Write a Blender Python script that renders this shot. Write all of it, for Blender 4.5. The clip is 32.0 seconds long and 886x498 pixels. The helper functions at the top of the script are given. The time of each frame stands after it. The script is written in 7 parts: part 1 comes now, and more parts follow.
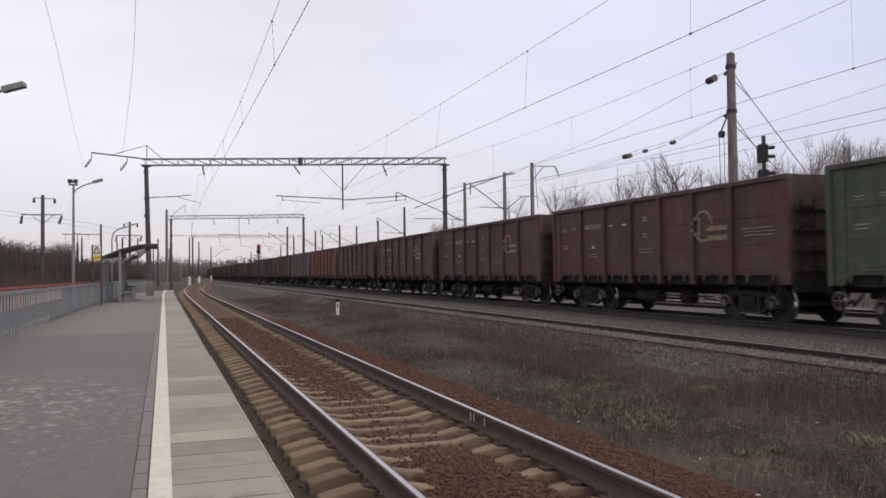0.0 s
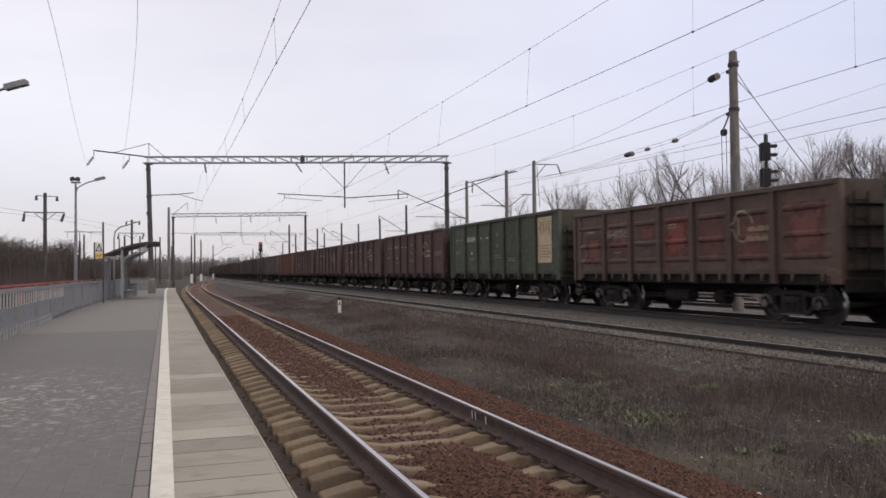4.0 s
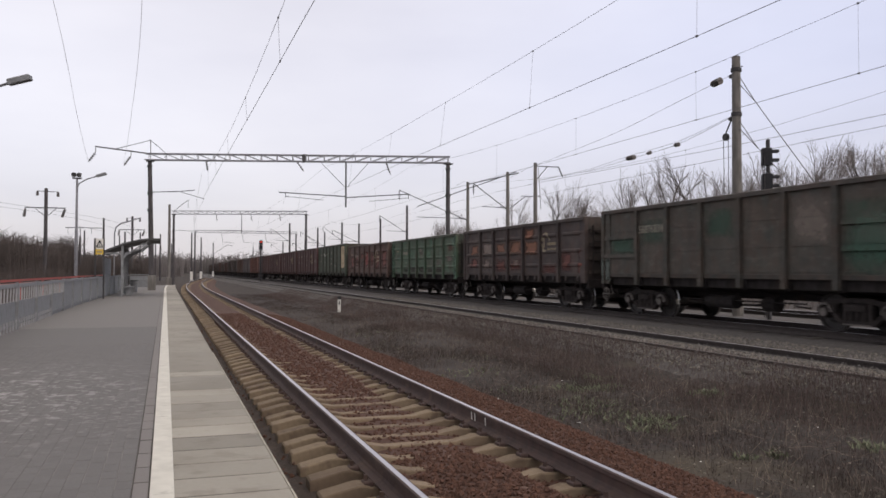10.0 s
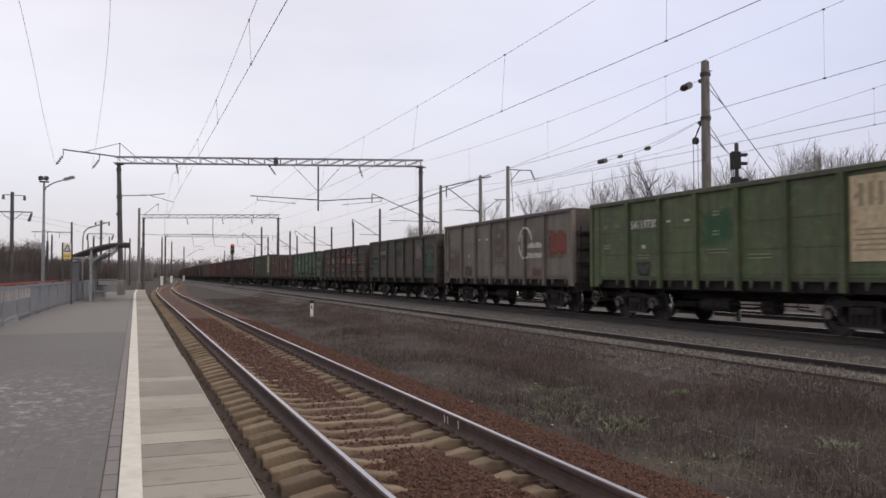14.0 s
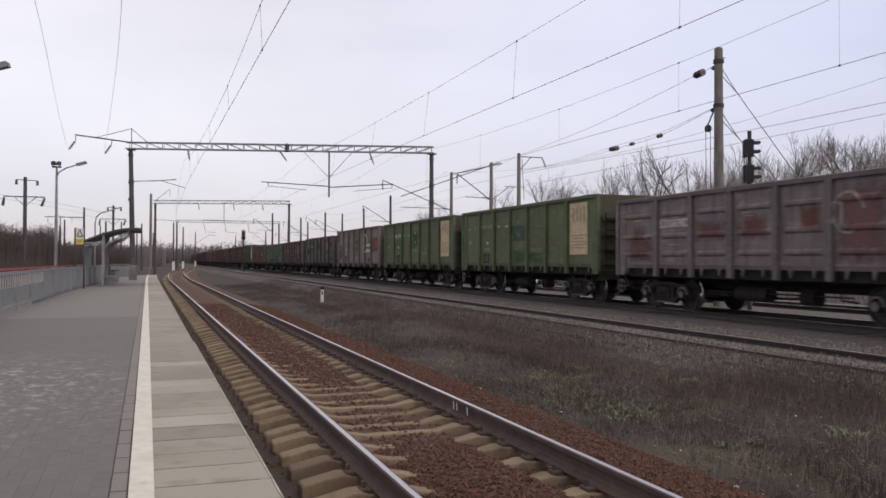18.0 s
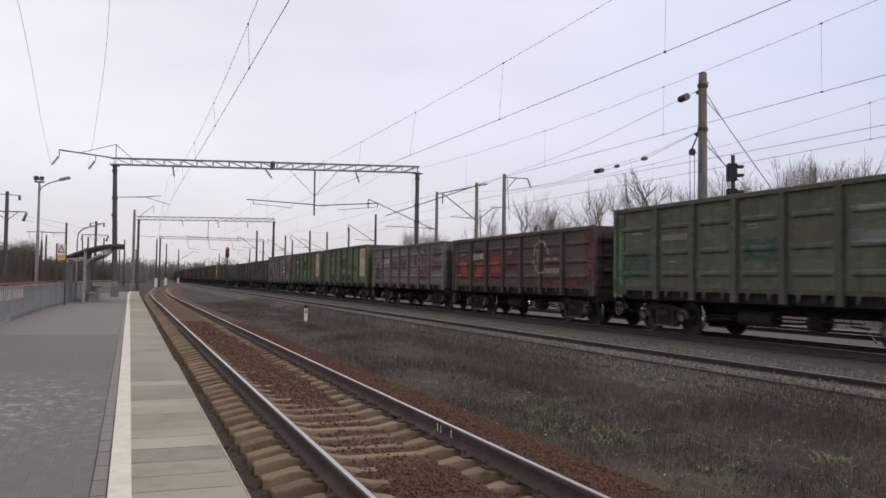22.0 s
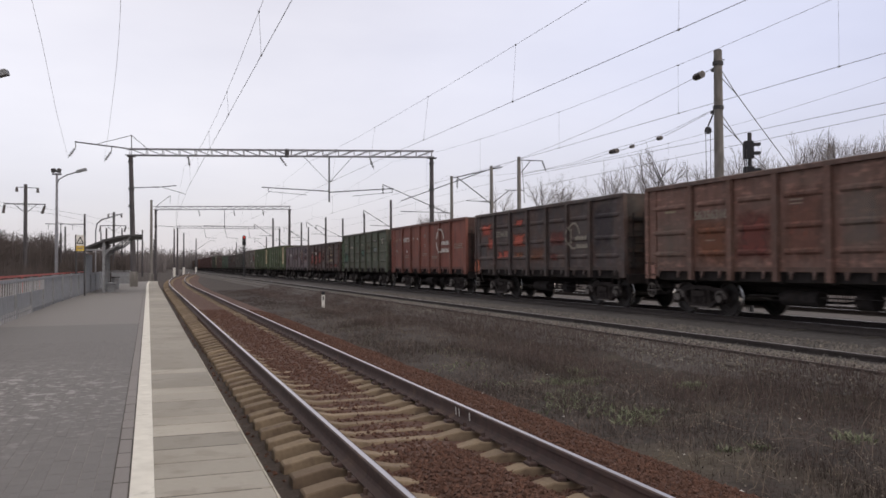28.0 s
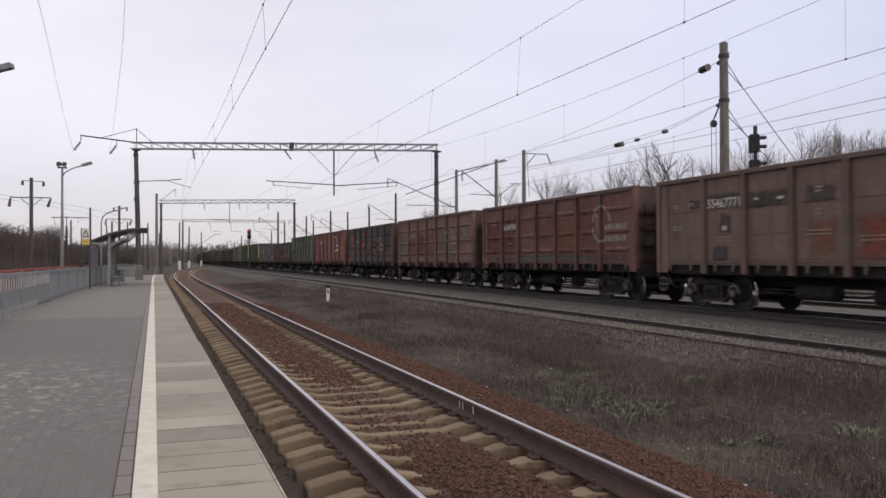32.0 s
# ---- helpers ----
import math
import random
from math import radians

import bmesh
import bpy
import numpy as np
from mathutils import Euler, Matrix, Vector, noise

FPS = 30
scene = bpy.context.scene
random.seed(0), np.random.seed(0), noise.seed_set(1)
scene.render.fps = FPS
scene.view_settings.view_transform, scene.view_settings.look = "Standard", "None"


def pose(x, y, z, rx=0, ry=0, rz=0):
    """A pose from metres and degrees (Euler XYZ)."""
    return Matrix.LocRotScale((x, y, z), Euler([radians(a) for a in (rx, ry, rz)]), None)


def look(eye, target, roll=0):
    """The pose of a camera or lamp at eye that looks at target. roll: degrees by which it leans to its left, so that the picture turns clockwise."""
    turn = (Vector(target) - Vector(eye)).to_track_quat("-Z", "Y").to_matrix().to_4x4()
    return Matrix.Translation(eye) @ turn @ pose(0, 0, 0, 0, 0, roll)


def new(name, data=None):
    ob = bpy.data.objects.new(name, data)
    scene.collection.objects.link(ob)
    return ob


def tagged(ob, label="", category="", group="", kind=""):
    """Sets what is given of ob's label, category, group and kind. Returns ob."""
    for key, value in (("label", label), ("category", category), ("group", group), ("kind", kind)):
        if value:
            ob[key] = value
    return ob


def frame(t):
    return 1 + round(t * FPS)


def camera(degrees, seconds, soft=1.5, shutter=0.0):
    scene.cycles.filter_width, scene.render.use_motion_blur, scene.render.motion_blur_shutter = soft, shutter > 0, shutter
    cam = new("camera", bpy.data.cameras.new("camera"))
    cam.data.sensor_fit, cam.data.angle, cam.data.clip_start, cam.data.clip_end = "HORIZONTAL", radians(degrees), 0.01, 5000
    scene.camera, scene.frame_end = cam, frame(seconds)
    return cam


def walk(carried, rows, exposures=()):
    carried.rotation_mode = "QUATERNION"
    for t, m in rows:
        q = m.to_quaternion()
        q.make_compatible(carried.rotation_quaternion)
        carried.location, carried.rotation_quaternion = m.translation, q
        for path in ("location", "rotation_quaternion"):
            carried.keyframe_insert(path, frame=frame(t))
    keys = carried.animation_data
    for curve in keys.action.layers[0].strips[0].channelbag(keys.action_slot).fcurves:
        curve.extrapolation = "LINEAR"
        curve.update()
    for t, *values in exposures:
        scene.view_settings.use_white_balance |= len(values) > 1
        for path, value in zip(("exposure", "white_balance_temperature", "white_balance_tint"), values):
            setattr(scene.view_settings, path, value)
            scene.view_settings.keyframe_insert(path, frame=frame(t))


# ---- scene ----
# The camera stands on the platform, hand-held: x across the tracks, y along them, z up from the near rails' top.
cam = camera(56.8, 32.0, soft=1.6, shutter=0.5)


def eye(x, y, z, heading, tilt, lean):
    """The camera's pose: heading in degrees clockwise from the line of the tracks."""
    return pose(x, y, z, 90 + tilt, 0, -heading) @ pose(0, 0, 0, 0, 0, lean)


walk(cam, [
    (0, eye(0.002, -0.010, 1.534, 18.839, 1.600, -0.768)),
    (0.5, eye(0.000, -0.017, 1.531, 18.791, 1.581, -0.740)),
    (1, eye(0.004, -0.018, 1.530, 18.717, 1.545, -0.740)),
    (1.5, eye(0.006, -0.023, 1.528, 18.653, 1.500, -0.777)),
    (2, eye(0.007, -0.017, 1.534, 18.632, 1.443, -0.814)),
    (2.5, eye(0.005, -0.018, 1.534, 18.627, 1.418, -0.863)),
    (3, eye(0.004, -0.004, 1.531, 18.670, 1.439, -0.801)),
    (3.5, eye(0.002, -0.015, 1.534, 18.680, 1.445, -0.753)),
    (5.5, eye(0.011, -0.013, 1.530, 18.794, 1.600, -0.487)),
    (6, eye(0.012, -0.018, 1.532, 18.767, 1.612, -0.425)),
    (6.5, eye(0.008, -0.011, 1.528, 18.788, 1.604, -0.344)),
    (7, eye(0.007, -0.009, 1.533, 18.825, 1.536, -0.201)),
    (7.5, eye(0.011, -0.007, 1.530, 18.874, 1.533, -0.092)),
    (8, eye(0.006, -0.013, 1.531, 18.904, 1.541, -0.005)),
    (8.5, eye(0.000, -0.014, 1.534, 18.893, 1.508, 0.021)),
    (9, eye(0.001, -0.002, 1.531, 18.839, 1.502, -0.001)),
    (9.5, eye(-0.010, -0.005, 1.532, 18.761, 1.510, 0.033)),
    (10, eye(-0.015, -0.010, 1.535, 18.699, 1.522, 0.083)),
    (10.5, eye(-0.012, -0.005, 1.534, 18.723, 1.525, 0.090)),
    (11, eye(-0.019, -0.010, 1.530, 18.947, 1.562, 0.107)),
    (11.5, eye(-0.013, -0.017, 1.531, 19.227, 1.591, 0.048)),
    (12, eye(-0.018, -0.009, 1.534, 19.641, 1.627, 0.031)),
    (12.5, eye(-0.008, -0.015, 1.532, 19.959, 1.673, -0.020)),
    (13, eye(-0.006, -0.015, 1.534, 20.257, 1.722, -0.078)),
    (13.5, eye(-0.004, -0.014, 1.532, 20.456, 1.762, -0.147)),
    (14, eye(-0.005, -0.009, 1.532, 20.576, 1.758, -0.146)),
    (14.5, eye(-0.004, -0.009, 1.532, 20.562, 1.746, -0.120)),
    (16.5, eye(-0.019, -0.004, 1.528, 19.992, 1.190, 0.335)),
    (17, eye(-0.014, -0.009, 1.525, 19.920, 0.986, 0.306)),
    (17.5, eye(-0.006, -0.009, 1.532, 19.866, 0.846, 0.286)),
    (18, eye(-0.001, -0.010, 1.531, 19.847, 0.846, 0.177)),
    (18.5, eye(0.000, -0.006, 1.531, 19.834, 0.920, 0.116)),
    (19, eye(0.009, 0.004, 1.543, 19.888, 1.130, 0.162)),
    (19.5, eye(0.005, 0.021, 1.551, 20.067, 1.591, 0.197)),
    (20, eye(0.009, 0.019, 1.554, 20.262, 1.963, 0.241)),
    (20.5, eye(0.004, 0.019, 1.548, 20.485, 2.128, 0.381)),
    (21, eye(0.006, 0.023, 1.549, 20.690, 2.242, 0.475)),
    (21.5, eye(0.004, 0.022, 1.544, 20.837, 2.273, 0.651)),
    (22, eye(-0.000, 0.022, 1.548, 20.902, 2.215, 0.768)),
    (22.5, eye(0.000, 0.022, 1.544, 20.837, 2.113, 0.814)),
    (23, eye(0.001, 0.028, 1.541, 20.691, 1.955, 0.783)),
    (23.5, eye(0.007, 0.026, 1.545, 20.499, 1.797, 0.718)),
    (24, eye(0.006, 0.021, 1.544, 20.379, 1.725, 0.641)),
    (24.5, eye(0.018, 0.025, 1.545, 20.252, 1.663, 0.489)),
    (25, eye(0.013, 0.016, 1.545, 20.197, 1.645, 0.256)),
    (25.5, eye(0.001, 0.015, 1.547, 20.151, 1.630, 0.021)),
    (27.5, eye(0.009, 0.024, 1.544, 19.744, 1.226, -0.297)),
    (28, eye(0.009, 0.023, 1.543, 19.799, 1.116, -0.283)),
    (28.5, eye(0.013, 0.023, 1.540, 19.866, 1.042, -0.258)),
    (29, eye(0.014, 0.021, 1.543, 19.918, 1.000, -0.237)),
    (29.5, eye(0.013, 0.026, 1.538, 19.926, 0.939, -0.236)),
    (30, eye(0.019, 0.024, 1.540, 19.878, 0.850, -0.240)),
    (30.5, eye(0.022, 0.020, 1.538, 19.808, 0.769, -0.281)),
    (31, eye(0.024, 0.025, 1.539, 19.720, 0.714, -0.246)),
    (31.5, eye(0.029, 0.021, 1.541, 19.578, 0.692, -0.285)),
    (32, eye(0.025, 0.031, 1.543, 19.454, 0.669, -0.250)),
])

# ---- light: a high overcast sky, no hard shadows ----
world = bpy.data.worlds.new("overcast")
scene.world = world
world.use_nodes = True
wn, wl = world.node_tree.nodes, world.node_tree.links
wn.clear()
w_out = wn.new("ShaderNodeOutputWorld")
w_bg = wn.new("ShaderNodeBackground")
w_bg2 = wn.new("ShaderNodeBackground")
w_add = wn.new("ShaderNodeAddShader")
w_sky = wn.new("ShaderNodeTexSky")
w_sky.sky_type = "NISHITA"
w_sky.sun_disc = False
w_sky.sun_elevation, w_sky.sun_rotation = radians(28), radians(150)
w_bg.inputs["Strength"].default_value = 0.05
w_sky.air_density, w_sky.dust_density = 0.6, 4.0
wl.new(w_sky.outputs[0], w_bg.inputs["Color"])
w_co = wn.new("ShaderNodeTexCoord")
w_map = wn.new("ShaderNodeMapping")
w_map.inputs["Scale"].default_value = (1.0, 1.0, 3.2)
w_noise = wn.new("ShaderNodeTexNoise")
w_noise.inputs["Scale"].default_value = 1.6
w_noise.inputs["Detail"].default_value = 5.0
w_noise.inputs["Roughness"].default_value = 0.5
w_ramp = wn.new("ShaderNodeValToRGB")
w_ramp.color_ramp.elements[0].position, w_ramp.color_ramp.elements[0].color = 0.3, (0.61, 0.59, 0.655, 1)
w_ramp.color_ramp.elements[1].position, w_ramp.color_ramp.elements[1].color = 0.72, (0.80, 0.772, 0.82, 1)
w_bg2.inputs["Strength"].default_value = 0.93
wl.new(w_co.outputs["Generated"], w_map.inputs[0])
wl.new(w_map.outputs[0], w_noise.inputs["Vector"])
wl.new(w_noise.outputs["Fac"], w_ramp.inputs[0])
w_sep = wn.new("ShaderNodeSeparateXYZ")
wl.new(w_co.outputs["Generated"], w_sep.inputs[0])
w_up = wn.new("ShaderNodeMapRange")
w_up.inputs["From Min"].default_value, w_up.inputs["From Max"].default_value = 0.33, 0.85
wl.new(w_sep.outputs["Z"], w_up.inputs[0])
w_mix = wn.new("ShaderNodeMix")
w_mix.data_type = "RGBA"
w_mix.inputs["B"].default_value = (0.74, 0.67, 0.60, 1)
# The cloud is whiter low in the north-west and bluer towards the east and the zenith.
def sky_range(socket, low, high):
    r = wn.new("ShaderNodeMapRange")
    r.interpolation_type = "SMOOTHSTEP"
    r.inputs["From Min"].default_value, r.inputs["From Max"].default_value = low, high
    wl.new(socket, r.inputs[0])
    return r.outputs[0]


def sky_mix(a, b, factor, kind="MIX"):
    x = wn.new("ShaderNodeMix")
    x.data_type, x.blend_type = "RGBA", kind
    for name, v in (("A", a), ("B", b)):
        if isinstance(v, tuple):
            x.inputs[name].default_value = (*v, 1)
        else:
            wl.new(v, x.inputs[name])
    if isinstance(factor, float):
        x.inputs["Factor"].default_value = factor
    else:
        wl.new(factor, x.inputs["Factor"])
    return x.outputs["Result"]


w_east = sky_range(w_sep.outputs["X"], 0.05, 0.75)
w_high = sky_range(w_sep.outputs["Z"], 0.03, 0.26)
w_tone = sky_mix(sky_mix((1.03, 1.0, 0.955), (0.88, 0.87, 0.885), w_east), sky_mix((1.12, 1.10, 1.06), (0.97, 1.01, 1.13), w_east), w_high)
wl.new(sky_mix(w_ramp.outputs[0], w_tone, 1.0, "MULTIPLY"), w_mix.inputs["A"])
wl.new(w_up.outputs[0], w_mix.inputs["Factor"])
wl.new(w_mix.outputs["Result"], w_bg2.inputs["Color"])
wl.new(w_bg.outputs[0], w_add.inputs[0])
wl.new(w_bg2.outputs[0], w_add.inputs[1])
wl.new(w_add.outputs[0], w_out.inputs[0])

sun = new("sun", bpy.data.lights.new("sun", "SUN"))
sun.data.energy, sun.data.angle, sun.data.color = 0.6, radians(30), (1.0, 0.92, 0.82)
sun.matrix_world = look((0, 0, 50), (-12, 20, 0))


# ---- materials ----
def material(name, base, other=None, scale=6.0, detail=6.0, rough=0.85, metal=0.0, bump=0.2, bump_scale=60.0, spots=None, spot_at=0.62, spot_scale=1.3, stretch=(1, 1, 1)):
    """A surface with a two-tone grain, larger stains and a fine relief, all in metres."""
    m = bpy.data.materials.new(name)
    m.use_nodes = True
    n, l = m.node_tree.nodes, m.node_tree.links
    b = n["Principled BSDF"]
    co = n.new("ShaderNodeTexCoord")
    mp = n.new("ShaderNodeMapping")
    mp.inputs["Scale"].default_value = stretch
    l.new(co.outputs["Object"], mp.inputs[0])
    nz = n.new("ShaderNodeTexNoise")
    nz.inputs["Scale"].default_value, nz.inputs["Detail"].default_value = scale, detail
    l.new(mp.outputs[0], nz.inputs["Vector"])
    mix = n.new("ShaderNodeMix")
    mix.data_type = "RGBA"
    other = other or tuple(c * 0.7 for c in base)
    mix.inputs["A"].default_value, mix.inputs["B"].default_value = (*base, 1), (*other, 1)
    rmp = n.new("ShaderNodeMapRange")
    rmp.inputs["From Min"].default_value, rmp.inputs["From Max"].default_value = 0.32, 0.68
    l.new(nz.outputs["Fac"], rmp.inputs[0])
    l.new(rmp.outputs[0], mix.inputs["Factor"])
    colour = mix.outputs["Result"]
    if spots:
        nz2 = n.new("ShaderNodeTexNoise")
        nz2.inputs["Scale"].default_value, nz2.inputs["Detail"].default_value = spot_scale, 8.0
        l.new(mp.outputs[0], nz2.inputs["Vector"])
        r2 = n.new("ShaderNodeMapRange")
        r2.inputs["From Min"].default_value, r2.inputs["From Max"].default_value = spot_at - 0.08, spot_at + 0.08
        l.new(nz2.outputs["Fac"], r2.inputs[0])
        mx2 = n.new("ShaderNodeMix")
        mx2.data_type = "RGBA"
        l.new(colour, mx2.inputs["A"])
        mx2.inputs["B"].default_value = (*spots, 1)
        l.new(r2.outputs[0], mx2.inputs["Factor"])
        colour = mx2.outputs["Result"]
    l.new(colour, b.inputs["Base Color"])
    b.inputs["Roughness"].default_value, b.inputs["Metallic"].default_value = rough, metal
    if bump:
        nb = n.new("ShaderNodeTexNoise")
        nb.inputs["Scale"].default_value, nb.inputs["Detail"].default_value = bump_scale, 4.0
        l.new(mp.outputs[0], nb.inputs["Vector"])
        bp = n.new("ShaderNodeBump")
        bp.inputs["Strength"].default_value, bp.inputs["Distance"].default_value = bump, 0.02
        l.new(nb.outputs["Fac"], bp.inputs["Height"])
        l.new(bp.outputs[0], b.inputs["Normal"])
    return m


def pieces_material(name, low, high, rough=0.9, island=False, bump=0.25, bump_scale=90.0, stain=None, tint=False, speckle=False):
    """For many alike pieces: each takes its own tone between low and high, and may be paler or darker by its own colour."""
    m = material(name, low, high, scale=25.0, rough=rough, bump=bump, bump_scale=bump_scale)
    n, l = m.node_tree.nodes, m.node_tree.links
    b = n["Principled BSDF"]
    old = b.inputs["Base Color"].links[0].from_socket
    if island:
        rnd = n.new("ShaderNodeNewGeometry").outputs["Random Per Island"]
    else:
        rnd = n.new("ShaderNodeObjectInfo").outputs["Random"]
    mix = n.new("ShaderNodeMix")
    mix.data_type = "RGBA"
    mix.inputs["A"].default_value, mix.inputs["B"].default_value = (*low, 1), (*high, 1)
    l.new(rnd, mix.inputs["Factor"])
    half = n.new("ShaderNodeMix")
    half.data_type = "RGBA"
    half.inputs["Factor"].default_value = 0.35
    l.new(mix.outputs["Result"], half.inputs["A"])
    l.new(old, half.inputs["B"])
    out = half.outputs["Result"]
    if stain:
        co = n.new("ShaderNodeNewGeometry")
        where = None
        if speckle:
            area = n.new("ShaderNodeVectorMath")
            area.operation = "DISTANCE"
            flat = n.new("ShaderNodeVectorMath")
            flat.operation = "MULTIPLY"
            flat.inputs[1].default_value = (1.0, 0.75, 0.0)
            l.new(co.outputs["Position"], flat.inputs[0])
            l.new(flat.outputs["Vector"], area.inputs[0])
            area.inputs[1].default_value = (-2.2, 7.2, 0.0)
            fade = n.new("ShaderNodeMapRange")
            fade.inputs["From Min"].default_value, fade.inputs["From Max"].default_value = 3.0, 0.6
            l.new(area.outputs["Value"], fade.inputs[0])
            where = fade.outputs[0]
        for scale, lo, hi in ((4.5, 0.585, 0.64), (13.0, 0.575, 0.62)) if speckle else ((0.8, 0.50, 0.68), (4.0, 0.56, 0.66)):
            t = n.new("ShaderNodeTexNoise")
            t.inputs["Scale"].default_value, t.inputs["Detail"].default_value = scale, 9.0
            l.new(co.outputs["Position"], t.inputs["Vector"])
            r = n.new("ShaderNodeMapRange")
            r.inputs["From Min"].default_value, r.inputs["From Max"].default_value, r.inputs["To Max"].default_value = lo, hi, 0.6
            l.new(t.outputs["Fac"], r.inputs[0])
            amount = r.outputs[0]
            if where is not None:
                both = n.new("ShaderNodeMath")
                both.operation = "MULTIPLY"
                l.new(amount, both.inputs[0])
                l.new(where, both.inputs[1])
                amount = both.outputs[0]
            x = n.new("ShaderNodeMix")
            x.data_type = "RGBA"
            l.new(out, x.inputs["A"])
            x.inputs["B"].default_value = (*stain, 1)
            l.new(amount, x.inputs["Factor"])
            out = x.outputs["Result"]
    if tint:
        x = n.new("ShaderNodeMix")
        x.data_type, x.blend_type = "RGBA", "MULTIPLY"
        x.inputs["Factor"].default_value = 1.0
        l.new(out, x.inputs["A"])
        l.new(n.new("ShaderNodeObjectInfo").outputs["Color"], x.inputs["B"])
        out = x.outputs["Result"]
    l.new(out, b.inputs["Base Color"])
    return m


def paint_material(name):
    """Old wagon paint: the colour is the object's own, its alpha says how rusty; streaks run down, soot gathers in stains."""
    m = bpy.data.materials.new(name)
    m.use_nodes = True
    n, l = m.node_tree.nodes, m.node_tree.links
    b = n["Principled BSDF"]
    info = n.new("ShaderNodeObjectInfo")
    co = n.new("ShaderNodeTexCoord")
    off = n.new("ShaderNodeVectorMath")
    off.operation = "ADD"
    rnd = n.new("ShaderNodeMath")
    rnd.operation = "MULTIPLY"
    rnd.inputs[1].default_value = 40.0
    l.new(info.outputs["Random"], rnd.inputs[0])
    l.new(co.outputs["Object"], off.inputs[0])
    l.new(rnd.outputs[0], off.inputs[1])

    def grain(scale, stretch, low, high, detail=7.0):
        mp = n.new("ShaderNodeMapping")
        mp.inputs["Scale"].default_value = stretch
        l.new(off.outputs[0], mp.inputs[0])
        t = n.new("ShaderNodeTexNoise")
        t.inputs["Scale"].default_value, t.inputs["Detail"].default_value = scale, detail
        t.inputs["Roughness"].default_value = 0.62
        l.new(mp.outputs[0], t.inputs["Vector"])
        r = n.new("ShaderNodeMapRange")
        r.inputs["From Min"].default_value, r.inputs["From Max"].default_value = low, high
        l.new(t.outputs["Fac"], r.inputs[0])
        return r.outputs[0]

    def blend(a, colour, factor, kind="MIX"):
        x = n.new("ShaderNodeMix")
        x.data_type, x.blend_type = "RGBA", kind
        l.new(a, x.inputs["A"])
        x.inputs["B"].default_value = (*colour, 1)
        l.new(factor, x.inputs["Factor"])
        return x.outputs["Result"]

    def times(a, k):
        x = n.new("ShaderNodeMath")
        x.operation = "MULTIPLY"
        l.new(a, x.inputs[0])
        if isinstance(k, float):
            x.inputs[1].default_value = k
        else:
            l.new(k, x.inputs[1])
        return x.outputs[0]

    faded = blend(info.outputs["Color"], (0.17, 0.14, 0.115), times(grain(0.9, (1, 1, 0.5), 0.35, 0.75), 0.3))
    rust = blend(faded, (0.095, 0.045, 0.028), times(grain(2.2, (1, 1, 0.7), 0.42, 0.62), info.outputs["Alpha"]))
    streak = blend(rust, (0.035, 0.028, 0.025), times(grain(2.6, (1, 1.4, 0.22), 0.46, 0.74), 0.6))
    soot = blend(streak, (0.03, 0.026, 0.025), times(grain(0.35, (1, 1, 1), 0.4, 0.8), 0.4))
    pale = n.new("ShaderNodeMix")
    pale.data_type, pale.blend_type = "RGBA", "ADD"
    l.new(soot, pale.inputs["A"])
    l.new(info.outputs["Color"], pale.inputs["B"])
    l.new(times(times(grain(4.2, (1, 0.55, 1.6), 0.53, 0.68), 1.5), info.outputs["Alpha"]), pale.inputs["Factor"])
    dust = blend(pale.outputs["Result"], (0.15, 0.125, 0.105), times(grain(1.7, (1, 0.8, 1.4), 0.5, 0.8), 0.35))
    l.new(dust, b.inputs["Base Color"])
    b.inputs["Roughness"].default_value = 0.75
    bp = n.new("ShaderNodeBump")
    bp.inputs["Strength"].default_value, bp.inputs["Distance"].default_value = 0.15, 0.01
    l.new(grain(14.0, (1, 1, 1), 0.2, 0.8), bp.inputs["Height"])
    l.new(bp.outputs[0], b.inputs["Normal"])
    return m


M_PAINT = paint_material("wagon_paint")
M_UNDER = material("underframe_grime", (0.036, 0.032, 0.032), (0.020, 0.018, 0.018), scale=5, rough=0.9, spots=(0.03, 0.024, 0.02))
M_BOGIE = material("bogie_dust", (0.048, 0.041, 0.039), (0.023, 0.020, 0.020), scale=7, rough=0.85)
M_ENDDARK = material("dark_end_steel", (0.036, 0.030, 0.029), (0.016, 0.014, 0.014), scale=3, rough=0.9, spots=(0.05, 0.034, 0.026))
for soiled in (M_UNDER, M_ENDDARK, M_BOGIE):
    soiled.node_tree.nodes["Principled BSDF"].inputs["Specular IOR Level"].default_value = 0.12
# Paler bogie steel: highlights on axle boxes and arches put into the colour.
M_BOGIEPALE = material("pale_bogie_steel", (0.135, 0.120, 0.112), (0.070, 0.062, 0.058), scale=9, rough=0.7)
M_WHEEL = material("wheel_steel", (0.036, 0.031, 0.030), (0.022, 0.020, 0.020), scale=8, rough=0.6, metal=0.3)
M_TREAD = material("polished_tread", (0.55, 0.55, 0.56), (0.40, 0.39, 0.39), scale=20, rough=0.25, metal=1.0, bump=0)
M_MARK = material("white_lettering", (0.62, 0.59, 0.55), (0.42, 0.40, 0.37), scale=30, rough=0.8, bump=0)
M_CREAM = material("cream_lettering", (0.33, 0.30, 0.25), (0.19, 0.17, 0.14), scale=30, rough=0.8, bump=0)
M_MARKY = material("yellowed_lettering", (0.36, 0.30, 0.205), (0.21, 0.175, 0.12), scale=30, rough=0.8, bump=0)
M_BOARD = material("chalked_board", (0.60, 0.49, 0.33), (0.42, 0.33, 0.22), scale=6, rough=0.9, spots=(0.24, 0.19, 0.13), spot_scale=4, spot_at=0.66)


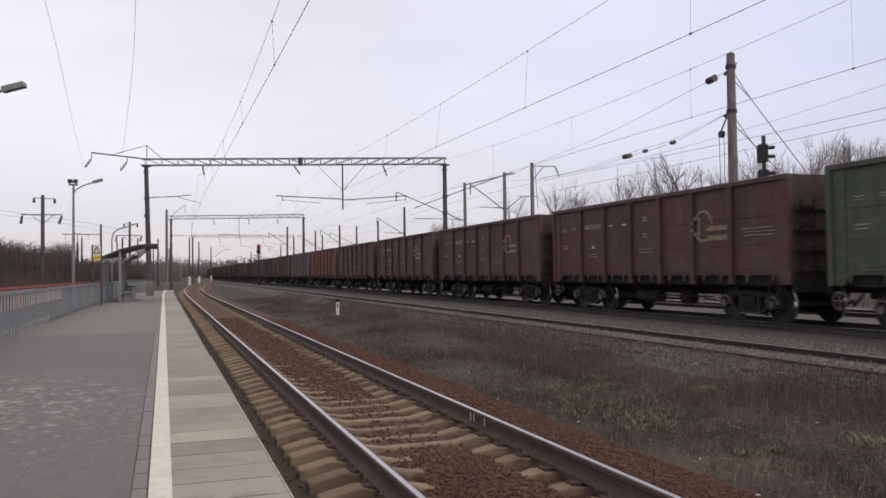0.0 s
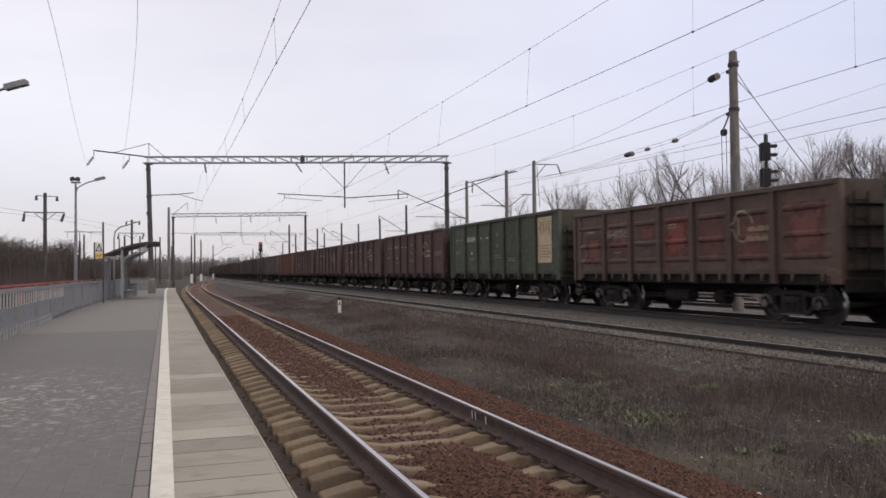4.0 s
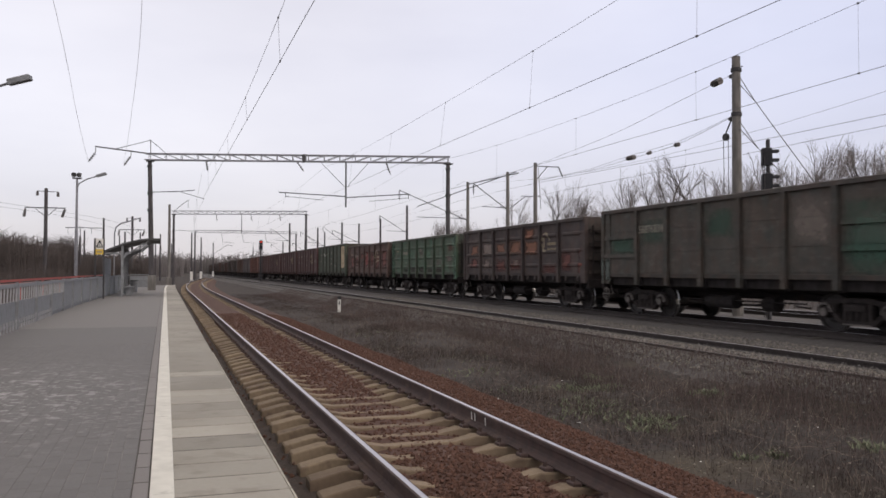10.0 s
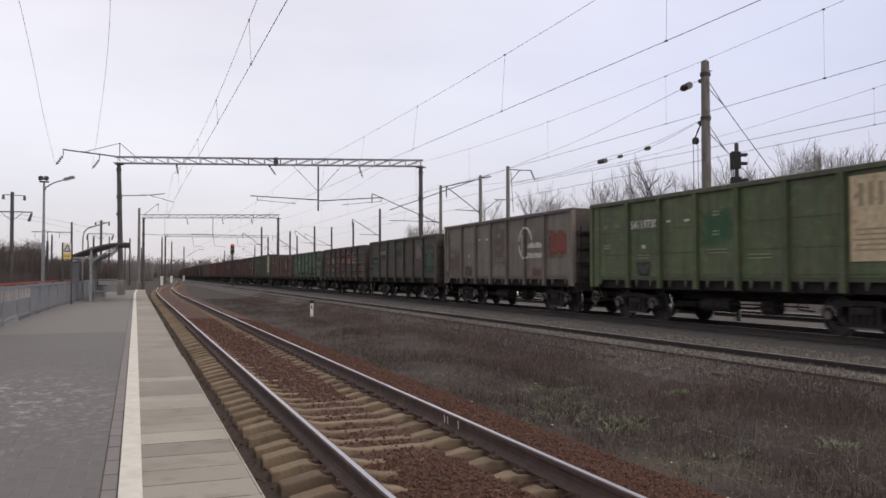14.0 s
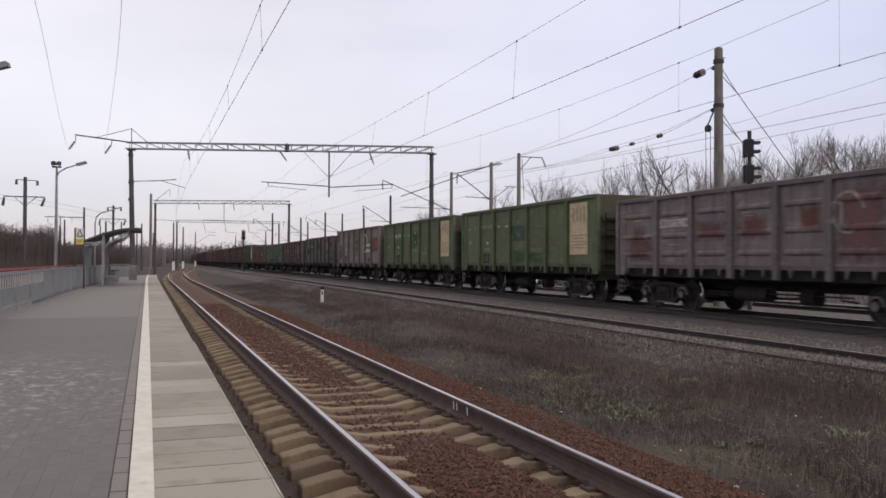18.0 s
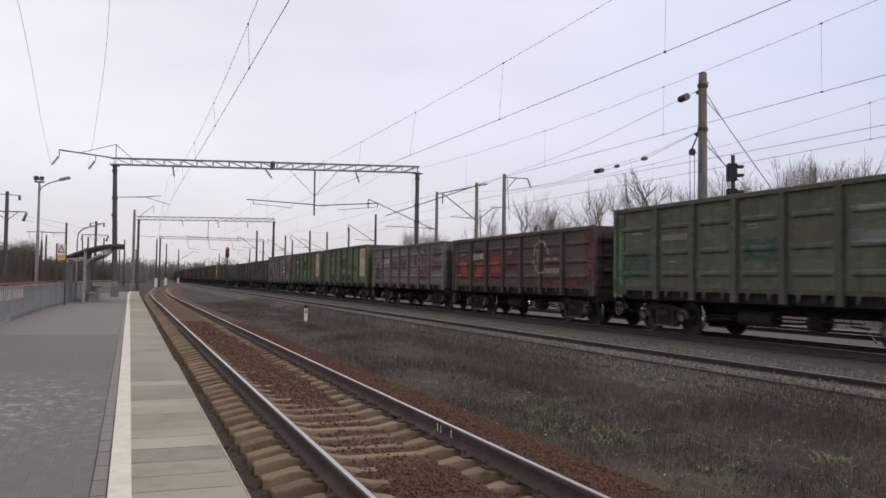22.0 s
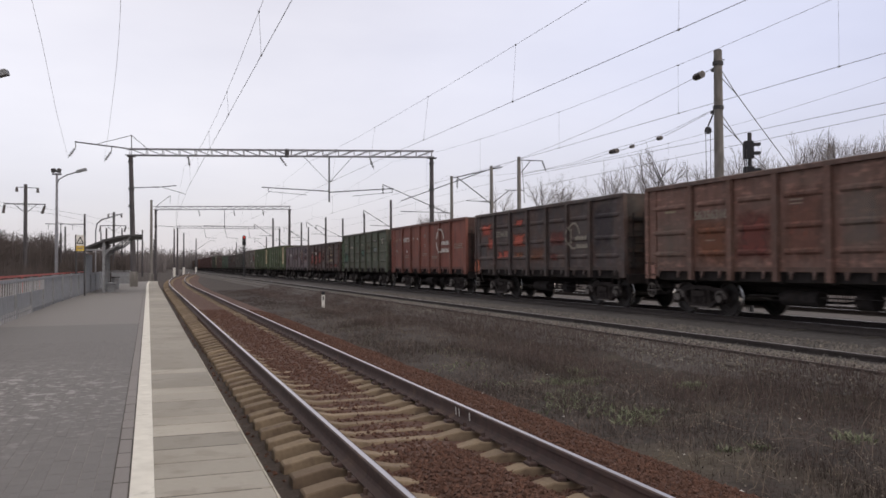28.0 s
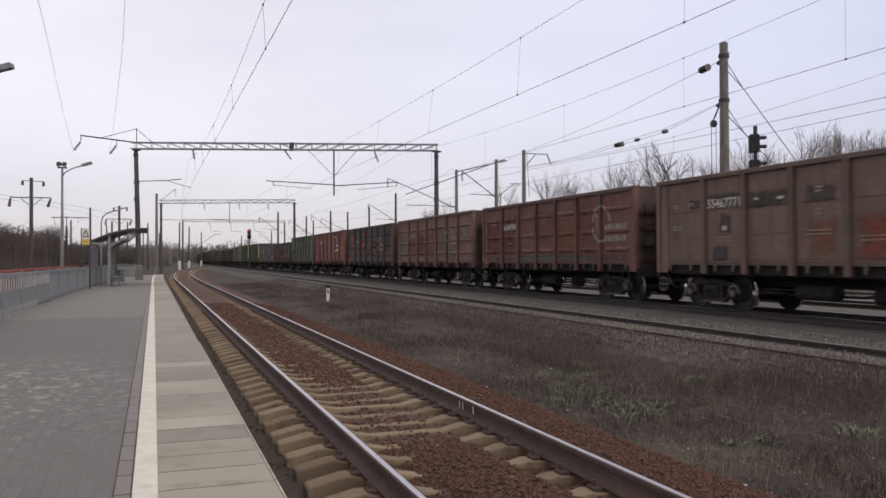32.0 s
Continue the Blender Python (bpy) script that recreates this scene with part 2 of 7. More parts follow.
def patch_material(name):
    """Worn paint with ragged edges over the wagon's older coat; the colour is the object's own."""
    m = bpy.data.materials.new(name)
    m.use_nodes = True
    n, l = m.node_tree.nodes, m.node_tree.links
    b = n["Principled BSDF"]
    info = n.new("ShaderNodeObjectInfo")
    co = n.new("ShaderNodeTexCoord")
    sep = n.new("ShaderNodeSeparateXYZ")
    l.new(co.outputs["Generated"], sep.inputs[0])

    def maths(op, a, c):
        x = n.new("ShaderNodeMath")
        x.operation = op
        for i, v in enumerate((a, c)):
            if isinstance(v, (int, float)):
                x.inputs[i].default_value = v
            else:
                l.new(v, x.inputs[i])
        return x.outputs[0]

    edges = []
    for o in ("Y", "Z"):
        edges += [sep.outputs[o], maths("SUBTRACT", 1.0, sep.outputs[o])]
    e = maths("MINIMUM", maths("MINIMUM", edges[0], edges[1]), maths("MINIMUM", edges[2], edges[3]))
    t = n.new("ShaderNodeTexNoise")
    t.inputs["Scale"].default_value, t.inputs["Detail"].default_value, t.inputs["Roughness"].default_value = 2.6, 9.0, 0.7
    off = n.new("ShaderNodeVectorMath")
    off.operation = "ADD"
    l.new(co.outputs["Object"], off.inputs[0])
    l.new(maths("MULTIPLY", info.outputs["Random"], 30.0), off.inputs[1])
    l.new(off.outputs[0], t.inputs["Vector"])
    cover = maths("ADD", maths("MULTIPLY", e, 2.4), maths("MULTIPLY", maths("SUBTRACT", t.outputs["Fac"], 0.46), 2.1))
    r = n.new("ShaderNodeMapRange")
    r.inputs["From Min"].default_value, r.inputs["From Max"].default_value = 0.0, 0.75
    l.new(cover, r.inputs[0])
    l.new(maths("MULTIPLY", r.outputs[0], info.outputs["Alpha"]), b.inputs["Alpha"])
    dirt = n.new("ShaderNodeMix")
    dirt.data_type = "RGBA"
    l.new(info.outputs["Color"], dirt.inputs["A"])
    dirt.inputs["B"].default_value = (0.05, 0.04, 0.036, 1)
    t2 = n.new("ShaderNodeTexNoise")
    t2.inputs["Scale"].default_value, t2.inputs["Detail"].default_value = 6.0, 6.0
    l.new(off.outputs[0], t2.inputs["Vector"])
    l.new(maths("MULTIPLY", t2.outputs["Fac"], 0.62), dirt.inputs["Factor"])
    l.new(dirt.outputs["Result"], b.inputs["Base Color"])
    b.inputs["Roughness"].default_value = 0.8
    return m


M_PATCH = patch_material("worn_patch_paint")
M_RAILTOP = material("rail_head_steel", (0.62, 0.60, 0.61), (0.45, 0.43, 0.44), scale=3, rough=0.28, metal=1.0, bump=0.02, stretch=(1, 0.1, 1))
M_RAIL = material("rail_rust", (0.085, 0.052, 0.046), (0.048, 0.032, 0.030), scale=8, rough=0.8, spots=(0.11, 0.07, 0.055), spot_scale=4)
M_RAIL2 = material("dusty_dark_rail", (0.050, 0.041, 0.038), (0.032, 0.026, 0.025), scale=8, rough=0.85)
M_RAILDULL = material("dull_rail_head", (0.19, 0.165, 0.155), (0.12, 0.10, 0.095), scale=3, rough=0.5, metal=0.6, bump=0.02)
M_SLEEPER = pieces_material("sleeper_concrete", (0.142, 0.104, 0.070), (0.272, 0.209, 0.142), stain=(0.085, 0.056, 0.042))
M_SLEEPER2 = pieces_material("buried_sleeper_concrete", (0.07, 0.060, 0.053), (0.11, 0.096, 0.085))
M_SOIL = material("dark_track_soil", (0.060, 0.042, 0.034), (0.032, 0.024, 0.020), scale=20, rough=0.95, bump=0.9, bump_scale=30, spots=(0.085, 0.062, 0.05), spot_scale=6, spot_at=0.66)
M_BALLAST = material("red_ballast", (0.096, 0.045, 0.031), (0.052, 0.027, 0.020), scale=22, rough=0.95, bump=0.9, bump_scale=26, spots=(0.149, 0.093, 0.070), spot_scale=5)
M_STONE = pieces_material("ballast_stones", (0.058, 0.029, 0.021), (0.120, 0.056, 0.037), island=True)
M_GRAVEL = material("grey_gravel", (0.115, 0.103, 0.098), (0.070, 0.063, 0.060), scale=16, rough=0.95, bump=0.8, bump_scale=24, spots=(0.16, 0.15, 0.142), spot_scale=6, spot_at=0.66)
M_GSTONE = pieces_material("gravel_stones", (0.062, 0.055, 0.051), (0.21, 0.193, 0.18), island=True)
M_PALESTONE = pieces_material("pale_stones", (0.09, 0.080, 0.068), (0.30, 0.27, 0.23), island=True)
M_EARTH = material("dry_earth", (0.054, 0.040, 0.035), (0.021, 0.017, 0.015), scale=7, detail=10, rough=0.95, bump=1.0, bump_scale=16, spots=(0.062, 0.050, 0.036), spot_scale=0.6)
M_WEED2 = pieces_material("pale_dead_weeds", (0.046, 0.034, 0.031), (0.148, 0.108, 0.098), island=True, bump=0)
M_WEED = pieces_material("dead_weeds", (0.028, 0.021, 0.019), (0.098, 0.073, 0.066), island=True, bump=0)
M_GREEN = pieces_material("green_weeds", (0.095, 0.108, 0.066), (0.21, 0.225, 0.15), island=True, bump=0)
M_PAVE = pieces_material("grey_pavers", (0.120, 0.114, 0.113), (0.142, 0.136, 0.134), rough=0.8, bump=0.25, bump_scale=160)
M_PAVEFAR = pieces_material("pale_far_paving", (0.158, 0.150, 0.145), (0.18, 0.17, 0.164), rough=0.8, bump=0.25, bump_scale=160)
M_PAVE2 = pieces_material("grey_paver_blocks", (0.120, 0.114, 0.113), (0.142, 0.136, 0.134), rough=0.8, island=True, bump=0.25, bump_scale=160, stain=(0.43, 0.415, 0.405), speckle=True)
M_JOINTP = material("paver_joint_sand", (0.26, 0.245, 0.235), (0.10, 0.094, 0.09), scale=2.5, rough=0.95)
M_JOINT = material("dark_joint", (0.06, 0.052, 0.045), (0.04, 0.034, 0.03), scale=40, rough=0.95)
M_KERB = pieces_material("kerb_strip_concrete", (0.175, 0.162, 0.158), (0.205, 0.190, 0.184), rough=0.85)
# Pale tone that carries the highlight along the slab edge.
M_TRIM = material("pale_edge_highlight", (0.46, 0.43, 0.36), (0.30, 0.28, 0.235), scale=7, rough=0.8)
M_SLAB = pieces_material("edge_slab_concrete", (0.265, 0.246, 0.212), (0.318, 0.297, 0.259), rough=0.85, stain=(0.21, 0.19, 0.16), tint=True)
M_LINE = material("worn_white_line", (0.64, 0.62, 0.56), (0.54, 0.52, 0.47), scale=8, rough=0.7, spots=(0.22, 0.205, 0.18), spot_scale=4.5, spot_at=0.70)
M_CONC = material("mast_concrete", (0.200, 0.188, 0.176), (0.128, 0.120, 0.114), scale=4, rough=0.9, spots=(0.104, 0.096, 0.088), spot_scale=2, stretch=(1, 1, 0.3))
M_CDARK = material("weathered_dark_concrete", (0.085, 0.078, 0.082), (0.05, 0.046, 0.05), scale=4, rough=0.9, stretch=(1, 1, 0.3))
M_STEEL = material("galvanised_steel", (0.27, 0.27, 0.29), (0.18, 0.18, 0.20), scale=9, rough=0.55, metal=0.5)
M_DSTEEL = material("dark_steel", (0.06, 0.058, 0.062), (0.035, 0.034, 0.038), scale=8, rough=0.7, metal=0.2)
M_WIRE = material("wire_metal", (0.16, 0.155, 0.165), (0.12, 0.117, 0.125), scale=5, rough=0.6, metal=0.3, bump=0)
M_WIRE2 = material("grey_aluminium_wire", (0.30, 0.29, 0.30), (0.24, 0.23, 0.24), scale=5, rough=0.5, metal=0.3, bump=0)
M_STALK = pieces_material("pale_stalks", (0.11, 0.088, 0.068), (0.27, 0.225, 0.175), island=True, bump=0)
M_INS = material("insulator_porcelain", (0.075, 0.06, 0.058), (0.05, 0.042, 0.042), scale=9, rough=0.35, bump=0)
M_FENCE = material("grey_fence_paint", (0.215, 0.224, 0.24), (0.155, 0.16, 0.17), scale=6, rough=0.6)
M_STUD = material("pale_stud_paint", (0.33, 0.33, 0.34), (0.25, 0.25, 0.26), scale=8, rough=0.6)
M_RED = material("red_paint", (0.34, 0.05, 0.04), (0.30, 0.05, 0.04), scale=6, rough=0.6)
M_PINK = material("faded_pink_paint", (0.42, 0.22, 0.21), (0.30, 0.15, 0.14), scale=3, rough=0.7)
M_YELLOW = material("yellow_sign", (0.62, 0.42, 0.05), (0.52, 0.36, 0.06), scale=10, rough=0.5, bump=0)
M_WHITE = material("white_paint", (0.70, 0.69, 0.66), (0.55, 0.54, 0.51), scale=10, rough=0.6, bump=0)
M_BLACK = material("black_paint", (0.016, 0.016, 0.022), (0.010, 0.010, 0.014), scale=10, rough=0.8, bump=0)
M_ROOF = material("shelter_roof", (0.05, 0.048, 0.05), (0.03, 0.03, 0.032), scale=5, rough=0.6)
M_BARK = material("grey_bark", (0.105, 0.092, 0.086), (0.062, 0.054, 0.050), scale=6, rough=0.95, stretch=(1, 1, 0.3), bump=0.5)
M_TWIG = pieces_material("bare_twigs", (0.165, 0.148, 0.145), (0.275, 0.248, 0.243), island=True, bump=0)
# Aerial haze over the far woods is mixed into this greyer colour.
M_HAZE = pieces_material("haze_tinted_woods", (0.115, 0.102, 0.101), (0.18, 0.162, 0.16), island=True, bump=0)
M_BUSH = pieces_material("bare_scrub", (0.045, 0.036, 0.033), (0.097, 0.079, 0.073), island=True, bump=0)


def glow(name, colour, strength):
    m = material(name, colour, bump=0)
    b = m.node_tree.nodes["Principled BSDF"]
    b.inputs["Emission Color"].default_value, b.inputs["Emission Strength"].default_value = (*colour, 1), strength
    return m


M_REDLAMP = glow("red_signal_lamp", (0.9, 0.05, 0.03), 1.5)


# ---- mesh tools ----
class Shape:
    """Collects vertices and faces of one mesh."""

    def __init__(self):
        self.v, self.f, self.m = [], [], []

    def add(self, verts, faces, slot=0):
        k = len(self.v)
        self.v.extend(verts)
        self.f.extend([tuple(i + k for i in q) for q in faces])
        self.m.extend([slot] * len(faces))
        return self

    def box(self, x0, x1, y0, y1, z0, z1, slot=0, m=None, b=0.0):
        """A box; b chamfers its upright and top edges."""
        if b:
            v = []
            for z, d in ((z0, 0), (z1 - b, 0), (z1, b)):
                v += [(x0 + d, y0 + d, z), (x1 - d, y0 + d, z), (x1 - d, y1 - d, z), (x0 + d, y1 - d, z)]
            f = [(3, 2, 1, 0), (8, 9, 10, 11)]
            for r in (0, 4):
                f += [(r + i, r + (i + 1) % 4, r + 4 + (i + 1) % 4, r + 4 + i) for i in range(4)]
        else:
            v = [(x, y, z) for z in (z0, z1) for x, y in ((x0, y0), (x1, y0), (x1, y1), (x0, y1))]
            f = [(3, 2, 1, 0), (4, 5, 6, 7), (0, 1, 5, 4), (1, 2, 6, 5), (2, 3, 7, 6), (3, 0, 4, 7)]
        if m is not None:
            v = [tuple(m @ Vector(p)) for p in v]
        return self.add(v, f, slot)

    def tube(self, p, q, r, r2=None, n=8, caps=True, slot=0):
        p, q = Vector(p), Vector(q)
        r2 = r if r2 is None else r2
        w = (q - p).normalized()
        a = w.orthogonal().normalized()
        c = w.cross(a)
        v = []
        for e, rr in ((p, r), (q, r2)):
            v += [tuple(e + (a * math.cos(2 * math.pi * i / n) + c * math.sin(2 * math.pi * i / n)) * rr) for i in range(n)]
        f = [(i, (i + 1) % n, n + (i + 1) % n, n + i) for i in range(n)]
        if caps:
            f += [tuple(range(n - 1, -1, -1)), tuple(range(n, 2 * n))]
        return self.add(v, f, slot)

    def bar(self, p, q, w, h, slot=0):
        """A straight bar of w by h between two points; h stands as upright as it can."""
        p, q = Vector(p), Vector(q)
        d = (q - p).normalized()
        up = Vector((0, 0, 1)) if abs(d.z) < 0.98 else Vector((0, 1, 0))
        a = d.cross(up).normalized() * (w / 2)
        b = a.cross(d).normalized() * (h / 2)
        v = [tuple(e + s * a + t * b) for e in (p, q) for s, t in ((-1, -1), (1, -1), (1, 1), (-1, 1))]
        return self.add(v, [(0, 1, 2, 3), (7, 6, 5, 4), (0, 4, 5, 1), (1, 5, 6, 2), (2, 6, 7, 3), (3, 7, 4, 0)], slot)

    def line(self, pts, r, n=5, slot=0):
        """A round bar through several points."""
        pts = [Vector(p) for p in pts]
        v, f = [], []
        for i, p in enumerate(pts):
            d = (pts[min(i + 1, len(pts) - 1)] - pts[max(i - 1, 0)]).normalized()
            a = d.cross(Vector((0, 0, 1)) if abs(d.z) < 0.95 else Vector((0, 1, 0))).normalized()
            c = a.cross(d)
            v += [tuple(p + (a * math.cos(2 * math.pi * j / n) + c * math.sin(2 * math.pi * j / n)) * r) for j in range(n)]
            if i:
                k = (i - 1) * n
                f += [(k + j, k + (j + 1) % n, k + n + (j + 1) % n, k + n + j) for j in range(n)]
        f += [tuple(range(n - 1, -1, -1)), tuple(range(len(v) - n, len(v)))]
        return self.add(v, f, slot)

    def sweep(self, profile, stations, slot=0, closed=True):
        """A profile of (x, z) carried along stations (x, y, z, turn)."""
        n, v, f = len(profile), [], []
        for x, y, z, turn in stations:
            c, s = math.cos(turn), math.sin(turn)
            v += [(x + px * c, y - px * s, z + pz) for px, pz in profile]
        last = n if closed else n - 1
        for i in range(len(stations) - 1):
            k = i * n
            f += [(k + j, k + n + j, k + n + (j + 1) % n, k + (j + 1) % n) for j in range(last)]
        if closed:
            f += [tuple(range(n)), tuple(range(len(v) - 1, len(v) - n - 1, -1))]
        return self.add(v, f, slot)

    def mesh(self, name, *materials, smooth=False):
        me = bpy.data.meshes.new(name)
        me.from_pydata(self.v, [], self.f)
        for m in materials:
            me.materials.append(m)
        if len(materials) > 1:
            me.polygons.foreach_set("material_index", self.m)
        if smooth:
            me.polygons.foreach_set("use_smooth", [True] * len(me.polygons))
        me.update()
        return me


def thing(name, label, category, at=None, group="", kind=""):
    ob = new(name)
    ob.empty_display_size = 0.2
    if at is not None:
        ob.matrix_world = at
    return tagged(ob, label, category, group, kind)


def part(name, shape, mat, parent, label="", at=None, smooth=False):
    me = shape if isinstance(shape, bpy.types.Mesh) else shape.mesh(name, *(mat if isinstance(mat, tuple) else (mat,)), smooth=smooth)
    ob = new(name, me)
    ob.parent = parent
    if at is not None:
        ob.matrix_basis = at
    return tagged(ob, label)


def solid(name, shape, mat, label, category, group="", kind="", at=None, smooth=False):
    ob = new(name, shape.mesh(name, *(mat if isinstance(mat, tuple) else (mat,)), smooth=smooth))
    if at is not None:
        ob.matrix_world = at
    return tagged(ob, label, category, group, kind)



# ---- the lines of the tracks: x at y along the way ----
PLATFORM_END = 78.0


def near_x(y):
    if y < 60:
        return 2.464
    if y < 140:
        return 2.464 + (y - 60) ** 2 / 2100
    k, u = 160 / 2100, y - 140
    over = min(max(u - 40, 0), 50)
    return 2.464 + 6400 / 2100 + k * min(u, 40) + k * over * (1 - over / 100)


def mid_x(y):
    return 10.6 + (max(y - 200, 0) ** 2) / 8000


def main_x(y):
    return 15.9 + (max(y - 200, 0) ** 2) / 8000


def fourth_x(y):
    return 22.6 + (max(y - 200, 0) ** 2) / 8000


MAIN_Z = 0.10


def stations(line, y0, y1, step, z=0.0, dx=0.0):
    out = []
    n = max(1, round((y1 - y0) / step))
    for i in range(n + 1):
        y = y0 + (y1 - y0) * i / n
        turn = math.atan2(line(y + 0.5) - line(y - 0.5), 1.0)
        out.append((line(y) + dx * math.cos(turn), y - dx * math.sin(turn), z, turn))
    return out


# ---- ground ----
def ground_z(x, y):
    """The lie of the land: a shallow dip between the tracks, level beds, a slow rise far off."""
    pts = ((-400, 0.3), (-40, -0.1), (-8, -0.45), (-4.2, -0.55), (0.4, -0.62), (4.9, -0.62), (6.2, -0.52), (8.6, -0.42), (9.2, -0.28),
           (13.0, -0.26), (19.0, -0.2), (26, -0.35), (60, 0.2), (400, 1.0))
    for (a, za), (b, zb) in zip(pts, pts[1:]):
        if x <= b:
            z = za + (zb - za) * max(0.0, (x - a) / (b - a))
            break
    else:
        z = 1.0
    if 4.8 < x < 9.4 and y < 60:
        z += 0.035 * noise.noise((x * 1.7, y * 1.3, 5)) + 0.022 * noise.noise((x * 5, y * 4.5, 7))
    return z + 0.05 * noise.noise((x * 0.35, y * 0.35, 0)) * (1 if 4.8 < x < 9.2 or x < -5 or x > 24 else 0.3)


def near_bed(d, y):
    """Height of the near track's ballast at d metres from the track's axis: sleepers lie bare at the platform side, half covered in the middle."""
    pts = ((-2.75, -0.64), (-1.95, -0.37), (-1.40, -0.345), (-0.9, -0.29), (-0.55, -0.258), (0.0, -0.232), (0.36, -0.236), (0.55, -0.262), (0.9, -0.275), (1.35, -0.25), (1.75, -0.275), (2.15, -0.36), (2.9, -0.70))
    for (a, za), (b, zb) in zip(pts, pts[1:]):
        if d <= b:
            z = za + (zb - za) * (d - a) / (b - a)
            break
    else:
        z = -0.7
    if abs(d) < 0.7:
        z += 0.03 * max(0.0, min(1.0, (y - 11) / 8))
    if abs(d) < 0.8 and 7.4 < y < 12.0:
        z -= 0.016 * min(1.0, (y - 7.4) / 0.8, (12.0 - y) / 1.5)
    z += 0.034 * noise.noise((d * 1.3, y * 0.5, 3)) + 0.02 * noise.noise((d * 7, y * 7, 9))
    if -0.45 < d < 1.2:
        z += 0.09 * max(0.0, min(1.0, (8.0 - y) / 1.5)) * min(1.0, (d + 0.45) * 2) * max(0.12, min(1.0, (0.55 - d) / 0.25))
    return z


MID_BED = [(-1.75, -0.43), (-1.38, -0.22), (-1.15, -0.10), (-0.86, -0.055), (-0.72, -0.04), (0.05, -0.06), (0.5, -0.12), (0.74, -0.15), (0.86, -0.06), (1.3, -0.08), (2, -0.12), (3, -0.12)]


def mid_bed(x):
    """Height of the gravel round the half-buried middle track."""
    d = x - 10.6
    for (a, za), (b, zb) in zip(MID_BED, MID_BED[1:]):
        if a <= d <= b:
            return za + (zb - za) * (d - a) / (b - a)
    return -0.46


def verge_z(x, y):
    return max(ground_z(x, y), mid_bed(x)) if x > 8.3 else ground_z(x, y)


def spaced(stops):
    out = []
    for a, b, step in stops:
        n = max(1, round((b - a) / step))
        out += [a + (b - a) * i / n for i in range(n)]
    return out + [stops[-1][1]]


def make_ground():
    xs = spaced(((-3000, -400, 500), (-400, -60, 40), (-60, -10, 5), (-10, 4, 1), (4, 9.5, 0.11), (9.5, 10, 0.25), (10, 26, 0.8), (26, 60, 4), (60, 400, 40), (400, 3000, 500)))
    ys = spaced(((-300, -20, 40), (-20, 0, 4), (0, 4, 0.5), (4, 18, 0.14), (18, 34, 0.4), (34, 80, 1), (80, 200, 6), (200, 600, 40), (600, 3500, 400)))
    g = Shape()
    n = len(xs)
    g.v = [(x, y, ground_z(x, y)) for y in ys for x in xs]
    g.f = [(j * n + i, j * n + i + 1, (j + 1) * n + i + 1, (j + 1) * n + i) for j in range(len(ys) - 1) for i in range(n - 1)]
    g.m = [0] * len(g.f)
    solid("ground", g, M_EARTH, "brown winter ground with dead grass and bare earth", "ground", kind="structure", smooth=True)
    dxs = spaced(((-2.75, -1.95, 0.2), (-1.95, 2.0, 0.08), (2.0, 2.9, 0.15)))
    bys = spaced(((-14, 2, 2), (2, 22, 0.1), (22, 45, 0.4), (45, 200, 2)))
    g = Shape()
    k = len(dxs)
    g.v = [(near_x(y) + d, y, near_bed(d, y)) for y in bys for d in dxs]
    g.f = [(j * k + i, j * k + i + 1, (j + 1) * k + i + 1, (j + 1) * k + i) for j in range(len(bys) - 1) for i in range(k - 1)]
    g.m = [1 if dxs[i] < -0.98 else 0 for j in range(len(bys) - 1) for i in range(k - 1)]
    solid("near_ballast", g, (M_BALLAST, M_SOIL), "rust-red crushed stone ballast under the near track", "ballast", kind="structure", smooth=True)
    s = Shape().sweep(MID_BED, stations(mid_x, -14, 420, 3.0), closed=False)
    solid("middle_ballast", s, M_GRAVEL, "grey gravel bed that half buries the middle track", "ballast", kind="structure")
    s = Shape().sweep([(-2.6, -0.21), (-1.6, -0.09), (1.6, -0.09), (2.6, -0.16), (10.5, -0.14), (11.6, -0.5)], stations(main_x, -14, 420, 3.0), closed=False)
    solid("main_ballast", s, M_GRAVEL, "grey gravel bed of the freight track", "ballast", kind="structure")


make_ground()

RAIL = [(-0.075, -0.18), (0.075, -0.18), (0.075, -0.165), (0.02, -0.145), (0.0095, -0.12), (0.0095, -0.055), (0.0365, -0.04), (0.0375, -0.008)]
RAIL = RAIL + [(0.028, -0.001)] + [(-x, z) for x, z in reversed(RAIL[2:] + [(0.028, -0.001)])]
HEAD = [(-0.022, -0.0007), (-0.016, 0.002), (0.016, 0.002), (0.022, -0.0007), (0.0, -0.004)]


def make_track(name, label, line, y0, y1, step, z, bright=True):
    track = thing(name, label, "railway track", kind="structure")
    for dx in (-0.8, 0.8):
        st = stations(line, y0, y1, step, z, dx)
        rail = part("rail", Shape().sweep(RAIL, st), M_RAIL if line is near_x else M_RAIL2, track)
        part("rail_head", Shape().sweep(HEAD, st), M_RAILTOP if bright or dx > 0 else M_RAILDULL, rail, "worn bright running surface" if bright else "dull running surface")
    return track


near_track = make_track("near_track", "rusty rails with bright heads on concrete sleepers", near_x, -14, 225, 1.5, 0.0)
middle_track = make_track("middle_track", "rusty little-used rails half buried in gravel", mid_x, -14, 420, 3.0, 0.0, False)
main_track = make_track("main_track", "rails in grey gravel carrying the freight train", main_x, -14, 460, 3.0, MAIN_Z)
fourth_track = make_track("fourth_track", "rusty rails behind the freight train", fourth_x, -14, 420, 4.0, 0.0)


